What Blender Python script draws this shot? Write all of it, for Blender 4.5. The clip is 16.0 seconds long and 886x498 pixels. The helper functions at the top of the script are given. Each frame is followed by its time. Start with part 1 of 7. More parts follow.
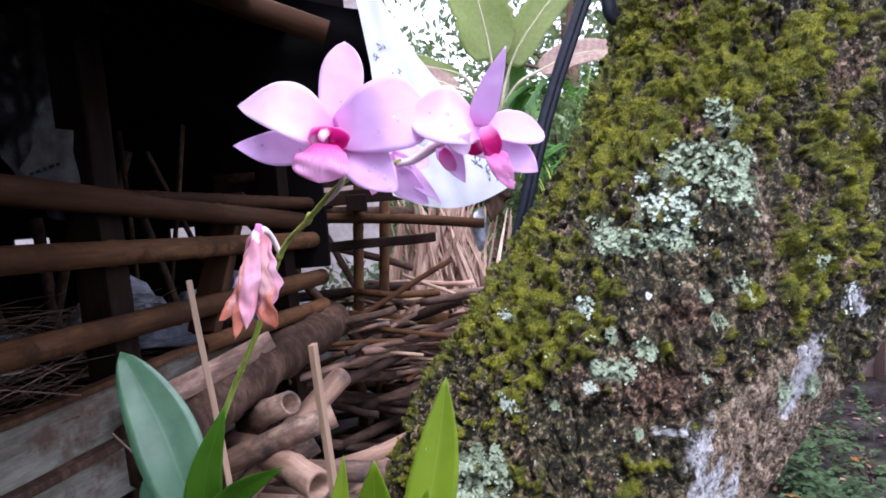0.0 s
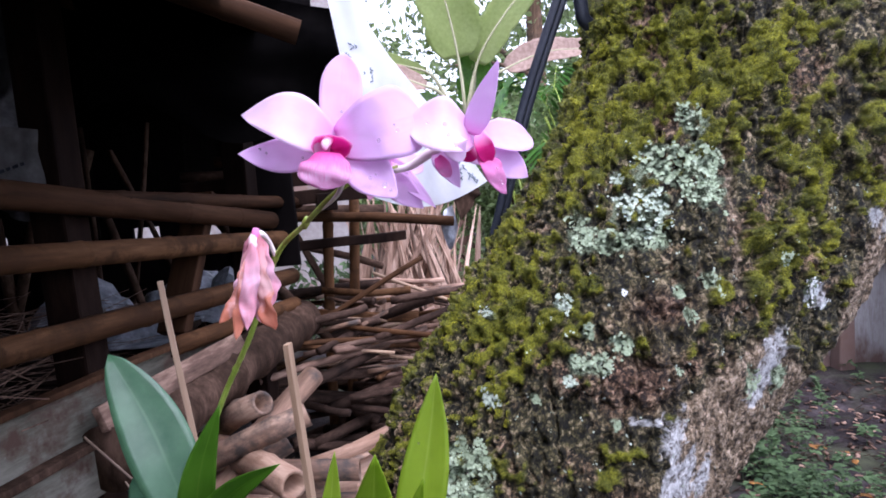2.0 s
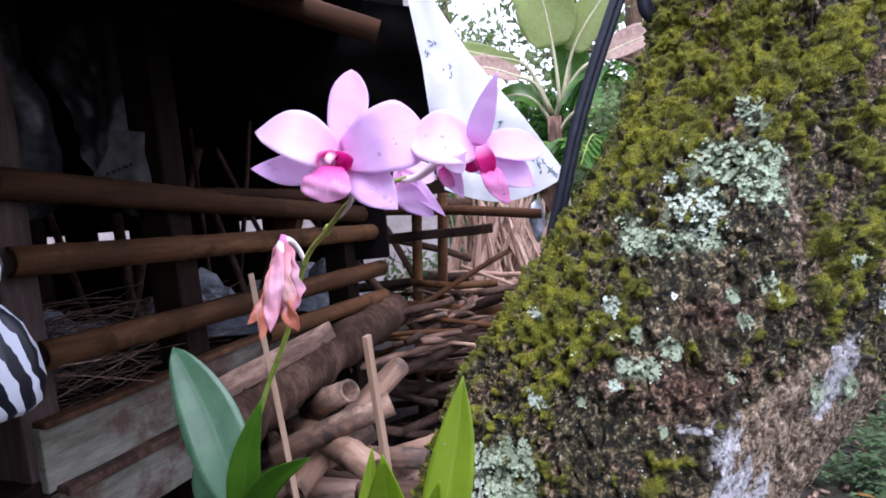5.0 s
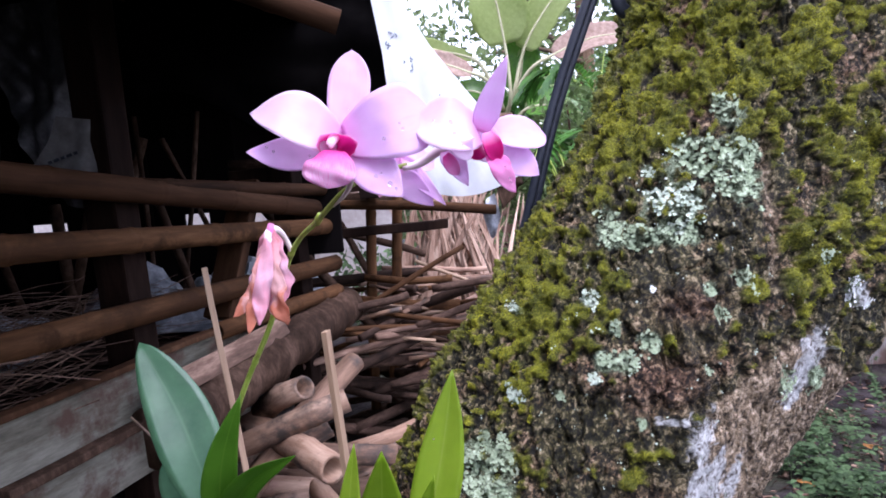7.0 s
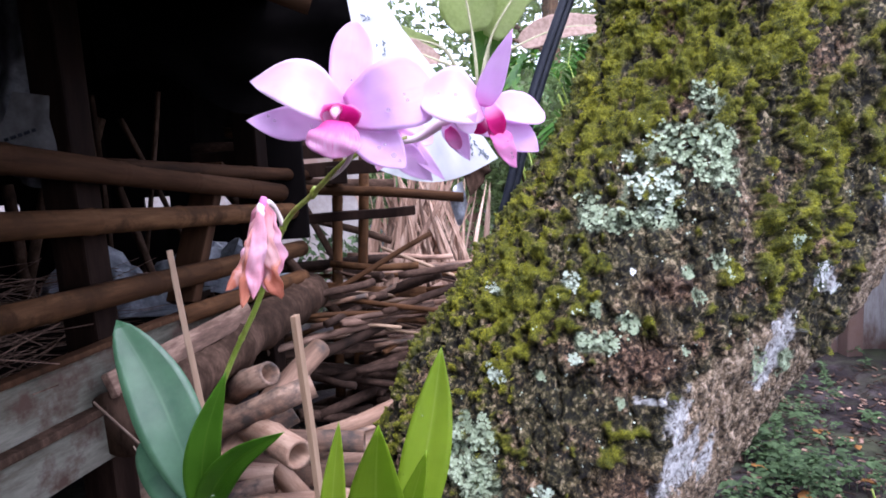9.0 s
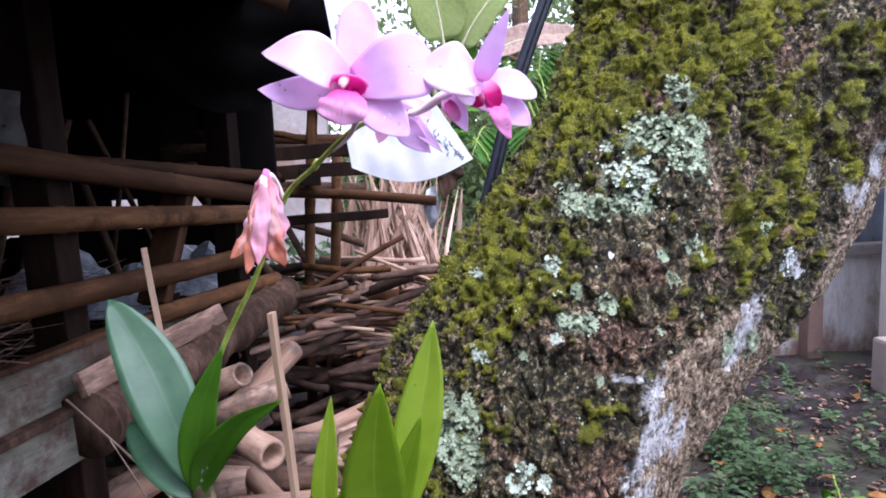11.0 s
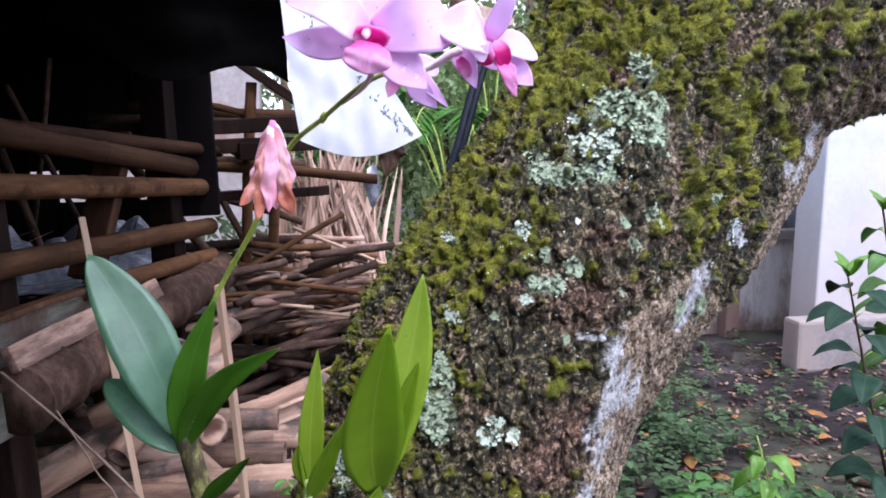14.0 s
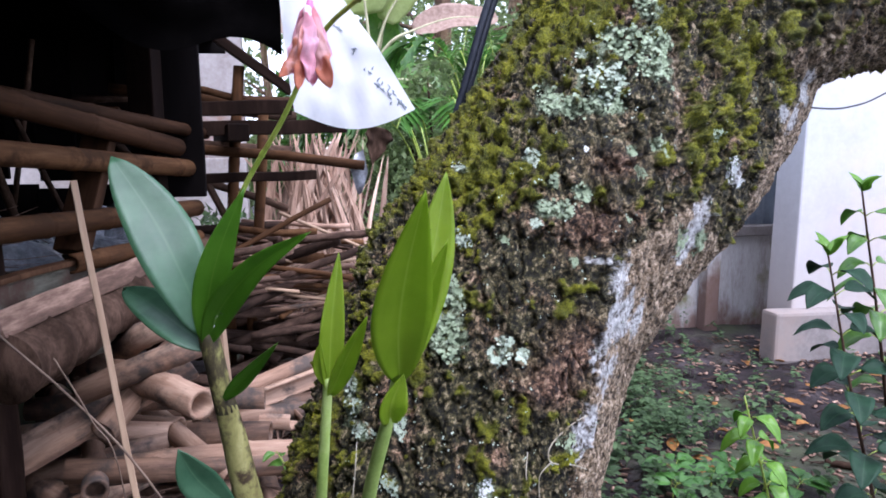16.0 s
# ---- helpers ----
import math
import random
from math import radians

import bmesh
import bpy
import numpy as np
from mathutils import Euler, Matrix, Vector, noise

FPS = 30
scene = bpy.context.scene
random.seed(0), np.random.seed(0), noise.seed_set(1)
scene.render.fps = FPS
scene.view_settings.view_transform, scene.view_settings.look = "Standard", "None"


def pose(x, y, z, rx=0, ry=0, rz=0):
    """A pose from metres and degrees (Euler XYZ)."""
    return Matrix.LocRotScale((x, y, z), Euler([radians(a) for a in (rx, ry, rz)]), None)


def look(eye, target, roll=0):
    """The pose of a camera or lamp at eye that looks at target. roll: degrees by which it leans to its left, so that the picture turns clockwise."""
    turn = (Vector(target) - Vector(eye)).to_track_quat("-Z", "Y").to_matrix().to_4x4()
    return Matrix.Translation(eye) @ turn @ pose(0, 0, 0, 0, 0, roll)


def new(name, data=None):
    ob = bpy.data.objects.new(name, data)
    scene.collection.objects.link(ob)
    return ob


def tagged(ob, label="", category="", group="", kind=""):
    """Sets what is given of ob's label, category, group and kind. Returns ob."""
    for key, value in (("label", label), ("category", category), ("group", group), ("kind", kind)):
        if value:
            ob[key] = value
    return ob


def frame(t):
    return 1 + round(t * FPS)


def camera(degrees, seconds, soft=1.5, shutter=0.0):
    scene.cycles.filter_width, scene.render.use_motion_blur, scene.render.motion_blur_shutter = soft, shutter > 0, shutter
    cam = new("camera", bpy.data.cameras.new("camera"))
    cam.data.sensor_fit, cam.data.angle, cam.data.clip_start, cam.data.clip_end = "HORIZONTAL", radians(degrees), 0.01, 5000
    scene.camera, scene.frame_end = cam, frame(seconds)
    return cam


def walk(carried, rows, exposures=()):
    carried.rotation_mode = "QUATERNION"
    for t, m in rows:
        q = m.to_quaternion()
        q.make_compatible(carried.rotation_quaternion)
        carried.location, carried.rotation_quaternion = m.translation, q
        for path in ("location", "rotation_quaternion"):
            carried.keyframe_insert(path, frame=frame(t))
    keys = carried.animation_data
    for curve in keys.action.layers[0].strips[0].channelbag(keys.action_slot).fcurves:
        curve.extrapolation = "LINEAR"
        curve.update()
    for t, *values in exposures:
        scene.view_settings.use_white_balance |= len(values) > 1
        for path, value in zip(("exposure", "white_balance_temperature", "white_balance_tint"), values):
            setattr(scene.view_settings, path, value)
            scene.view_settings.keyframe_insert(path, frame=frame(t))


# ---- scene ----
from itertools import product

cam = camera(66.93, 16.0, soft=1.75)
PATH = [
    (0, (0.0002, 0.0000, 0.9801), (0.0004, 1.9895, 0.7753), -4.15),
    (0.5, (-0.0047, -0.0062, 0.9816), (0.0492, 1.9827, 0.7782), -4.01),
    (1, (-0.0095, -0.0087, 0.9816), (0.0939, 1.9759, 0.7567), -3.80),
    (1.5, (-0.0132, -0.0103, 0.9830), (0.1232, 1.9711, 0.7470), -3.79),
    (2, (-0.0109, -0.0114, 0.9842), (0.0869, 1.9741, 0.7637), -4.33),
    (2.5, (0.0023, -0.0149, 0.9838), (-0.0436, 1.9718, 0.7581), -4.78),
    (3, (0.0184, -0.0182, 0.9873), (-0.1465, 1.9638, 0.7762), -5.30),
    (3.5, (0.0295, -0.0229, 0.9921), (-0.2157, 1.9505, 0.7788), -5.82),
    (4, (0.0311, -0.0210, 0.9909), (-0.2176, 1.9522, 0.7790), -5.50),
    (6.5, (0.0092, -0.0103, 0.9876), (-0.0616, 1.9732, 0.7415), -4.49),
    (7, (0.0042, -0.0091, 0.9872), (-0.0385, 1.9750, 0.7391), -4.24),
    (7.5, (0.0005, -0.0088, 0.9881), (-0.0134, 1.9741, 0.7275), -3.86),
    (8, (-0.0022, -0.0100, 0.9870), (-0.0024, 1.9720, 0.7193), -3.76),
    (8.5, (-0.0067, -0.0104, 0.9865), (0.0259, 1.9717, 0.7213), -3.52),
    (9, (-0.0105, -0.0098, 0.9825), (0.0564, 1.9682, 0.6947), -3.09),
    (11.5, (-0.0304, -0.0301, 0.9666), (0.1477, 1.9441, 0.7003), -2.43),
    (12, (-0.0377, -0.0318, 0.9655), (0.1637, 1.9400, 0.6976), -2.14),
    (12.5, (-0.0411, -0.0330, 0.9658), (0.1964, 1.9331, 0.6865), -1.83),
    (13, (-0.0442, -0.0367, 0.9665), (0.2141, 1.9260, 0.6817), -1.90),
    (13.5, (-0.0506, -0.0399, 0.9641), (0.2403, 1.9160, 0.6644), -1.66),
    (14, (-0.0590, -0.0399, 0.9574), (0.3027, 1.9002, 0.6334), -0.87),
    (14.5, (-0.0714, -0.0505, 0.9442), (0.3137, 1.8819, 0.6014), -0.54),
    (15, (-0.0765, -0.0517, 0.9311), (0.3593, 1.8725, 0.6028), -0.28),
    (15.5, (-0.0828, -0.0530, 0.9152), (0.3191, 1.8796, 0.5930), -0.33),
    (16, (-0.0877, -0.0543, 0.8991), (0.3363, 1.8753, 0.5883), -0.00),
]

walk(cam, [(t, look(eye, target, roll)) for t, eye, target, roll in PATH], exposures=[(0, 1.36, 5600, 27), (4, 1.31, 5600, 27), (7, 1.43, 5600, 27), (11.5, 1.53, 5600, 26), (16, 1.47, 5560, 23)])

# ---- light: bright overcast sky over an open yard ----
world = bpy.data.worlds.new("overcast_sky")
scene.world = world
world.use_nodes = True
wn = world.node_tree.nodes
sky = wn.new("ShaderNodeTexSky")
sky.sky_type = "NISHITA"
sky.sun_disc = False
sky.sun_elevation, sky.sun_rotation = radians(62), radians(155)
sky.air_density, sky.dust_density, sky.ozone_density = 1.0, 1.5, 1.0
cloud = wn.new("ShaderNodeMix")  # an even cloud cover takes most of the blue away
cloud.data_type = "RGBA"
cloud.inputs[0].default_value = 0.75
cloud.inputs[7].default_value = (8.7, 8.9, 9.3, 1)
world.node_tree.links.new(sky.outputs[0], cloud.inputs[6])
world.node_tree.links.new(cloud.outputs[2], wn["Background"].inputs[0])
wn["Background"].inputs[1].default_value = 0.14
sun = new("sun", bpy.data.lights.new("sun", "SUN"))
sun.data.energy, sun.data.angle, sun.data.color = 1.5, radians(30), (1.0, 0.97, 0.93)
sun.matrix_world = look((1.3, -2.8, 5.8), (0, 0, 0))


# ---- materials ----
def nodes_of(name):
    m = bpy.data.materials.new(name)
    m.use_nodes = True
    return m, m.node_tree.nodes, m.node_tree.links, m.node_tree.nodes["Principled BSDF"]


def ramp(nodes, stops):
    r = nodes.new("ShaderNodeValToRGB")
    while len(r.color_ramp.elements) < len(stops):
        r.color_ramp.elements.new(0.5)
    for e, (p, c) in zip(r.color_ramp.elements, stops):
        e.position, e.color = p, (*c, 1)
    return r


def noise_node(nodes, links, coord, scale, detail=4.0, rough=0.6, stretch=None):
    n = nodes.new("ShaderNodeTexNoise")
    n.inputs["Scale"].default_value, n.inputs["Detail"].default_value, n.inputs["Roughness"].default_value = scale, detail, rough
    if stretch:
        mp = nodes.new("ShaderNodeMapping")
        mp.inputs["Scale"].default_value = stretch
        links.new(coord, mp.inputs[0])
        coord = mp.outputs[0]
    links.new(coord, n.inputs["Vector"])
    return n


def mixed(nodes, links, fac, a, b, mode="MIX"):
    mx = nodes.new("ShaderNodeMix")
    mx.data_type, mx.blend_type = "RGBA", mode
    for sock, v in ((mx.inputs[0], fac), (mx.inputs[6], a), (mx.inputs[7], b)):
        if isinstance(v, (int, float)):
            sock.default_value = v
        elif isinstance(v, tuple):
            sock.default_value = (*v, 1)
        else:
            links.new(v, sock)
    return mx.outputs[2]


def surface(name, dark, mid, light, scale=8.0, fine=60.0, rough=0.7, bump=0.3, depth=0.002, stretch=None, stain=None,
            stain_scale=2.0, metal=0.0, vary=0.0, spec=0.4, coord="Object"):
    """Noise at two scales in three colours, with relief, optional stains and a per-object shift."""
    m, nodes, links, bsdf = nodes_of(name)
    tc = nodes.new("ShaderNodeTexCoord").outputs[coord]
    info = nodes.new("ShaderNodeObjectInfo")
    add = nodes.new("ShaderNodeVectorMath")
    add.operation = "MULTIPLY_ADD"
    links.new(info.outputs["Random"], add.inputs[0])
    add.inputs[1].default_value = (7.3, 3.1, 5.7)
    links.new(tc, add.inputs[2])
    v = add.outputs[0]
    big = noise_node(nodes, links, v, scale, 5, 0.6, stretch)
    small = noise_node(nodes, links, v, fine, 6, 0.7, stretch)
    both = nodes.new("ShaderNodeMath")
    both.operation = "MULTIPLY_ADD"
    links.new(big.outputs[0], both.inputs[0])
    both.inputs[1].default_value = 0.6
    half = nodes.new("ShaderNodeMath")
    half.operation = "MULTIPLY"
    links.new(small.outputs[0], half.inputs[0])
    half.inputs[1].default_value = 0.4
    links.new(half.outputs[0], both.inputs[2])
    r = ramp(nodes, [(0.34, dark), (0.5, mid), (0.66, light)])
    links.new(both.outputs[0], r.inputs[0])
    col = r.outputs[0]
    if stain:
        st = noise_node(nodes, links, v, stain_scale, 6, 0.65)
        sr = ramp(nodes, [(0.5, (0, 0, 0)), (0.62, (1, 1, 1))])
        links.new(st.outputs[0], sr.inputs[0])
        col = mixed(nodes, links, sr.outputs[0], col, stain)
    if vary:
        hsv = nodes.new("ShaderNodeHueSaturation")
        mr = nodes.new("ShaderNodeMapRange")
        mr.inputs["To Min"].default_value, mr.inputs["To Max"].default_value = 1 - vary, 1 + vary
        links.new(info.outputs["Random"], mr.inputs["Value"])
        links.new(mr.outputs[0], hsv.inputs["Value"])
        links.new(col, hsv.inputs["Color"])
        col = hsv.outputs[0]
    links.new(col, bsdf.inputs["Base Color"])
    bsdf.inputs["Roughness"].default_value, bsdf.inputs["Metallic"].default_value = rough, metal
    bsdf.inputs["Specular IOR Level"].default_value = spec
    bp = nodes.new("ShaderNodeBump")
    bp.inputs["Strength"].default_value, bp.inputs["Distance"].default_value = bump, depth
    links.new(both.outputs[0], bp.inputs["Height"])
    links.new(bp.outputs[0], bsdf.inputs["Normal"])
    return m


def blade(name, dark, light, rib, gloss=0.35, through_it=0.35, veins=60.0, island=False, midrib=0.7, lines=0.18):
    """A leaf or petal on its UVs (u along, v across): midrib, fine veins, blotches, light that shines through."""
    m, nodes, links, bsdf = nodes_of(name)
    uv = nodes.new("ShaderNodeTexCoord").outputs["UV"]
    ob = nodes.new("ShaderNodeTexCoord").outputs["Object"]
    sep = nodes.new("ShaderNodeSeparateXYZ")
    links.new(uv, sep.inputs[0])
    blot = noise_node(nodes, links, ob, 35, 4, 0.6)
    r = ramp(nodes, [(0.3, dark), (0.7, light)])
    links.new(blot.outputs[0], r.inputs[0])
    col = r.outputs[0]
    wave = noise_node(nodes, links, uv, 6, 3, 0.5, (0.6, veins, 1))
    wr = ramp(nodes, [(0.35, (0, 0, 0)), (0.65, (1, 1, 1))])
    links.new(wave.outputs[0], wr.inputs[0])
    soft = nodes.new("ShaderNodeMath")
    soft.operation = "MULTIPLY"
    links.new(wr.outputs[0], soft.inputs[0])
    soft.inputs[1].default_value = lines
    col = mixed(nodes, links, soft.outputs[0], col, rib)
    off = nodes.new("ShaderNodeMath")
    off.operation = "SUBTRACT"
    links.new(sep.outputs[1], off.inputs[0])
    off.inputs[1].default_value = 0.5
    ab = nodes.new("ShaderNodeMath")
    ab.operation = "ABSOLUTE"
    links.new(off.outputs[0], ab.inputs[0])
    mr = ramp(nodes, [(0.0, (midrib, midrib, midrib)), (0.035, (0, 0, 0))])
    links.new(ab.outputs[0], mr.inputs[0])
    col = mixed(nodes, links, mr.outputs[0], col, rib)
    if island:
        geo = nodes.new("ShaderNodeNewGeometry")
        hsv = nodes.new("ShaderNodeHueSaturation")
        ma = nodes.new("ShaderNodeMapRange")
        ma.inputs["To Min"].default_value, ma.inputs["To Max"].default_value = 0.55, 1.5
        links.new(geo.outputs["Random Per Island"], ma.inputs["Value"])
        links.new(ma.outputs[0], hsv.inputs["Value"])
        links.new(col, hsv.inputs["Color"])
        col = hsv.outputs[0]
    links.new(col, bsdf.inputs["Base Color"])
    bsdf.inputs["Roughness"].default_value = gloss
    bsdf.inputs["Specular IOR Level"].default_value = 0.45 if gloss < 0.5 else 0.15
    bp = nodes.new("ShaderNodeBump")
    bp.inputs["Strength"].default_value, bp.inputs["Distance"].default_value = 0.25, 0.0006
    links.new(wave.outputs[0], bp.inputs["Height"])
    links.new(bp.outputs[0], bsdf.inputs["Normal"])
    tr = nodes.new("ShaderNodeBsdfTranslucent")
    links.new(col, tr.inputs[0])
    mx = nodes.new("ShaderNodeMixShader")
    mx.inputs[0].default_value = through_it
    links.new(bsdf.outputs[0], mx.inputs[1])
    links.new(tr.outputs[0], mx.inputs[2])
    links.new(mx.outputs[0], nodes["Material Output"].inputs[0])
    return m


M = {}
M["soil"] = surface("damp_soil", (0.007, 0.0055, 0.0055), (0.020, 0.015, 0.015), (0.068, 0.054, 0.055), 7, 60, 0.9, 0.9, 0.012, stain=(0.05, 0.055, 0.03), stain_scale=1.6, spec=0.18)
M["plaster"] = surface("white_plaster", (0.46, 0.465, 0.475), (0.54, 0.55, 0.565), (0.6, 0.605, 0.615), 1.5, 30, 0.85, 0.15, 0.001, stain=(0.62, 0.56, 0.5), stain_scale=1.1)
M["plinth"] = surface("bare_cement", (0.13, 0.112, 0.1), (0.2, 0.175, 0.16), (0.28, 0.255, 0.24), 4, 60, 0.9, 0.3, 0.002, stain=(0.25, 0.2, 0.17))
M["panel"] = surface("stained_concrete", (0.25, 0.22, 0.2), (0.4, 0.38, 0.36), (0.5, 0.49, 0.48), 4, 50, 0.9, 0.3, 0.002, (3, 3, 0.7), stain=(0.16, 0.15, 0.07), stain_scale=3)
M["zinc"] = surface("grey_corrugated_sheet", (0.22, 0.27, 0.34), (0.3, 0.36, 0.43), (0.36, 0.42, 0.5), 5, 50, 0.5, 0.1, 0.001, stain=(0.27, 0.25, 0.25))
M["bamboo"] = surface("weathered_bamboo", (0.018, 0.008, 0.004), (0.085, 0.040, 0.017), (0.19, 0.098, 0.044), 6, 50, 0.75, 0.35, 0.001, (1, 1, 0.12), stain=(0.05, 0.024, 0.011), stain_scale=14, vary=0.25, spec=0.08)
M["bamboo_old"] = surface("grey_dry_bamboo", (0.05, 0.028, 0.018), (0.24, 0.145, 0.095), (0.47, 0.325, 0.23), 6, 50, 0.65, 0.35, 0.0015, (1, 1, 0.12), stain=(0.07, 0.055, 0.045), stain_scale=8, vary=0.3, spec=0.18)
# shed timber with the shade under the roof lowered into its colour
M["shaded_timber"] = surface("shaded_rough_timber", (0.004, 0.002, 0.0015), (0.012, 0.0065, 0.0045), (0.028, 0.016, 0.011), 8, 70, 0.8, 0.5, 0.002, (1, 1, 0.15), vary=0.2, spec=0.06)
M["board"] = surface("grey_weathered_board", (0.03, 0.025, 0.017), (0.115, 0.108, 0.08), (0.22, 0.21, 0.17), 6, 70, 0.85, 0.6, 0.002, (0.25, 1, 1.3), stain=(0.07, 0.042, 0.03), stain_scale=9, vary=0.12, spec=0.18)
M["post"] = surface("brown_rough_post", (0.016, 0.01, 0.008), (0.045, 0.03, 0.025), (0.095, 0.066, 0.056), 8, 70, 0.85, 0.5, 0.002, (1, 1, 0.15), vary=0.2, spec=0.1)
M["root"] = surface("pale_root", (0.28, 0.24, 0.17), (0.45, 0.4, 0.3), (0.6, 0.56, 0.46), 60, 300, 0.7, 0.2, 0.0003)
M["log"] = surface("brown_log_bark", (0.012, 0.008, 0.006), (0.05, 0.03, 0.02), (0.14, 0.085, 0.058), 7, 60, 0.9, 0.8, 0.004, (1, 1, 0.5), spec=0.06)
# dark wood: yard twigs, and the stack's lower shade put into colour
M["dark_shade_log"] = surface("dark_shade_wood", (0.007, 0.0045, 0.003), (0.038, 0.022, 0.015), (0.13, 0.08, 0.056), 7, 60, 0.9, 0.8, 0.004, (1, 1, 0.5), spec=0.15)
M["petiole"] = surface("pale_leaf_stalk", (0.3, 0.29, 0.16), (0.42, 0.4, 0.24), (0.54, 0.5, 0.32), 12, 80, 0.6, 0.2, 0.001)
M["stick"] = surface("dead_stick", (0.026, 0.016, 0.011), (0.155, 0.094, 0.066), (0.48, 0.32, 0.23), 9, 60, 0.85, 0.5, 0.001, (1, 1, 0.2), vary=0.6, spec=0.18)
M["split"] = surface("split_bamboo_stick", (0.22, 0.135, 0.08), (0.36, 0.24, 0.15), (0.48, 0.34, 0.22), 12, 90, 0.6, 0.3, 0.0006, (1, 1, 0.08))
M["stalk"] = surface("dry_grass_stalk", (0.09, 0.058, 0.04), (0.17, 0.112, 0.078), (0.27, 0.19, 0.135), 20, 120, 0.7, 0.3, 0.0005)
M["straw"] = surface("dry_leaf_sheath", (0.09, 0.05, 0.032), (0.34, 0.215, 0.15), (0.62, 0.46, 0.35), 9, 70, 0.85, 0.4, 0.001, (1, 1, 0.15), vary=0.55)
# albedo near zero: the shade inside the shed is put into this colour
M["shade_board"] = surface("shade_black_boards", (0.002, 0.0015, 0.0015), (0.004, 0.003, 0.003), (0.008, 0.006, 0.005), 6, 60, 0.9, 0.4, 0.002, (1, 1, 0.15), vary=0.3, spec=0.06)
M["rafter"] = surface("brown_bamboo_rafter", (0.013, 0.007, 0.004), (0.05, 0.024, 0.012), (0.115, 0.06, 0.032), 6, 50, 0.75, 0.25, 0.001, (1, 1, 0.12), spec=0.06)
# roof underside: its shade is built into the near-zero base colour
M["roof"] = surface("shade_black_roof_sheet", (0.0008, 0.0007, 0.0007), (0.0015, 0.0013, 0.0013), (0.003, 0.0026, 0.0025), 4, 40, 0.95, 0.3, 0.003, spec=0.01)
M["rubber"] = surface("black_rubber", (0.010, 0.012, 0.017), (0.017, 0.020, 0.028), (0.032, 0.037, 0.048), 30, 200, 0.36, 0.2, 0.0004, spec=0.3)
M["cane"] = surface("orchid_cane", (0.13, 0.11, 0.04), (0.26, 0.245, 0.08), (0.40, 0.37, 0.15), 60, 300, 0.45, 0.3, 0.0005, (1, 1, 0.3), stain=(0.05, 0.032, 0.018), stain_scale=62)
M["shoot"] = surface("pale_green_shoot", (0.2, 0.3, 0.06), (0.3, 0.42, 0.1), (0.4, 0.5, 0.17), 40, 200, 0.4, 0.15, 0.0004)
M["stem"] = surface("flower_stem", (0.19, 0.27, 0.03), (0.30, 0.40, 0.06), (0.40, 0.48, 0.10), 60, 300, 0.4, 0.15, 0.0003, stain=(0.24, 0.27, 0.05), stain_scale=90)
M["pedicel"] = surface("pale_pink_pedicel", (0.74, 0.56, 0.58), (0.84, 0.70, 0.70), (0.9, 0.82, 0.78), 60, 300, 0.4, 0.1, 0.0003)
M["leaf_dark"] = blade("orchid_leaf", (0.065, 0.19, 0.01), (0.1, 0.26, 0.016), (0.15, 0.3, 0.03), 0.3, 0.45)
M["leaf_blue"] = blade("waxy_orchid_leaf", (0.03, 0.085, 0.042), (0.065, 0.145, 0.075), (0.075, 0.155, 0.08), 0.26, 0.2)
M["leaf_young"] = blade("young_orchid_leaf", (0.24, 0.38, 0.012), (0.33, 0.48, 0.024), (0.42, 0.54, 0.08), 0.3, 0.6)
M["weed"] = blade("weed_leaf", (0.03, 0.06, 0.025), (0.085, 0.135, 0.055), (0.14, 0.19, 0.09), 0.55, 0.3, island=True)
M["broad_weed"] = blade("broad_weed_leaf", (0.035, 0.12, 0.016), (0.075, 0.2, 0.028), (0.12, 0.25, 0.05), 0.4, 0.3, island=True)
M["sapling"] = blade("glossy_sapling_leaf", (0.09, 0.23, 0.015), (0.17, 0.36, 0.03), (0.24, 0.42, 0.07), 0.22, 0.4)
M["sprout"] = blade("bright_sapling_leaf", (0.06, 0.16, 0.02), (0.12, 0.28, 0.035), (0.2, 0.36, 0.08), 0.3, 0.35)
M["shrub"] = blade("dark_shrub_leaf", (0.012, 0.036, 0.02), (0.026, 0.066, 0.034), (0.045, 0.095, 0.05), 0.5, 0.2)
M["banana"] = blade("banana_leaf", (0.42, 0.5, 0.2), (0.54, 0.62, 0.28), (0.42, 0.42, 0.16), 0.5, 0.72, 120)
M["tree_leaf"] = blade("tree_leaf", (0.11, 0.17, 0.065), (0.27, 0.35, 0.14), (0.34, 0.4, 0.19), 0.45, 0.55, island=True)
M["dry_leaf"] = blade("fallen_dry_leaf", (0.16, 0.06, 0.025), (0.42, 0.21, 0.05), (0.25, 0.13, 0.05), 0.6, 0.2, island=True)
M["dead_banana"] = blade("withered_banana_leaf", (0.36, 0.24, 0.19), (0.62, 0.46, 0.38), (0.5, 0.38, 0.3), 0.8, 0.45)
M["render_grey"] = surface("weathered_house_render", (0.26, 0.22, 0.2), (0.38, 0.34, 0.32), (0.5, 0.46, 0.44), 3, 30, 0.9, 0.2, 0.002, stain=(0.3, 0.2, 0.16), stain_scale=2)
M["bract"] = surface("dry_brown_sheath", (0.014, 0.01, 0.007), (0.07, 0.056, 0.022), (0.34, 0.33, 0.1), 110, 300, 0.7, 0.4, 0.0005, (1, 1, 0.5))

# ---- mesh helpers ----
WORLD = {None: Matrix.Identity(4)}


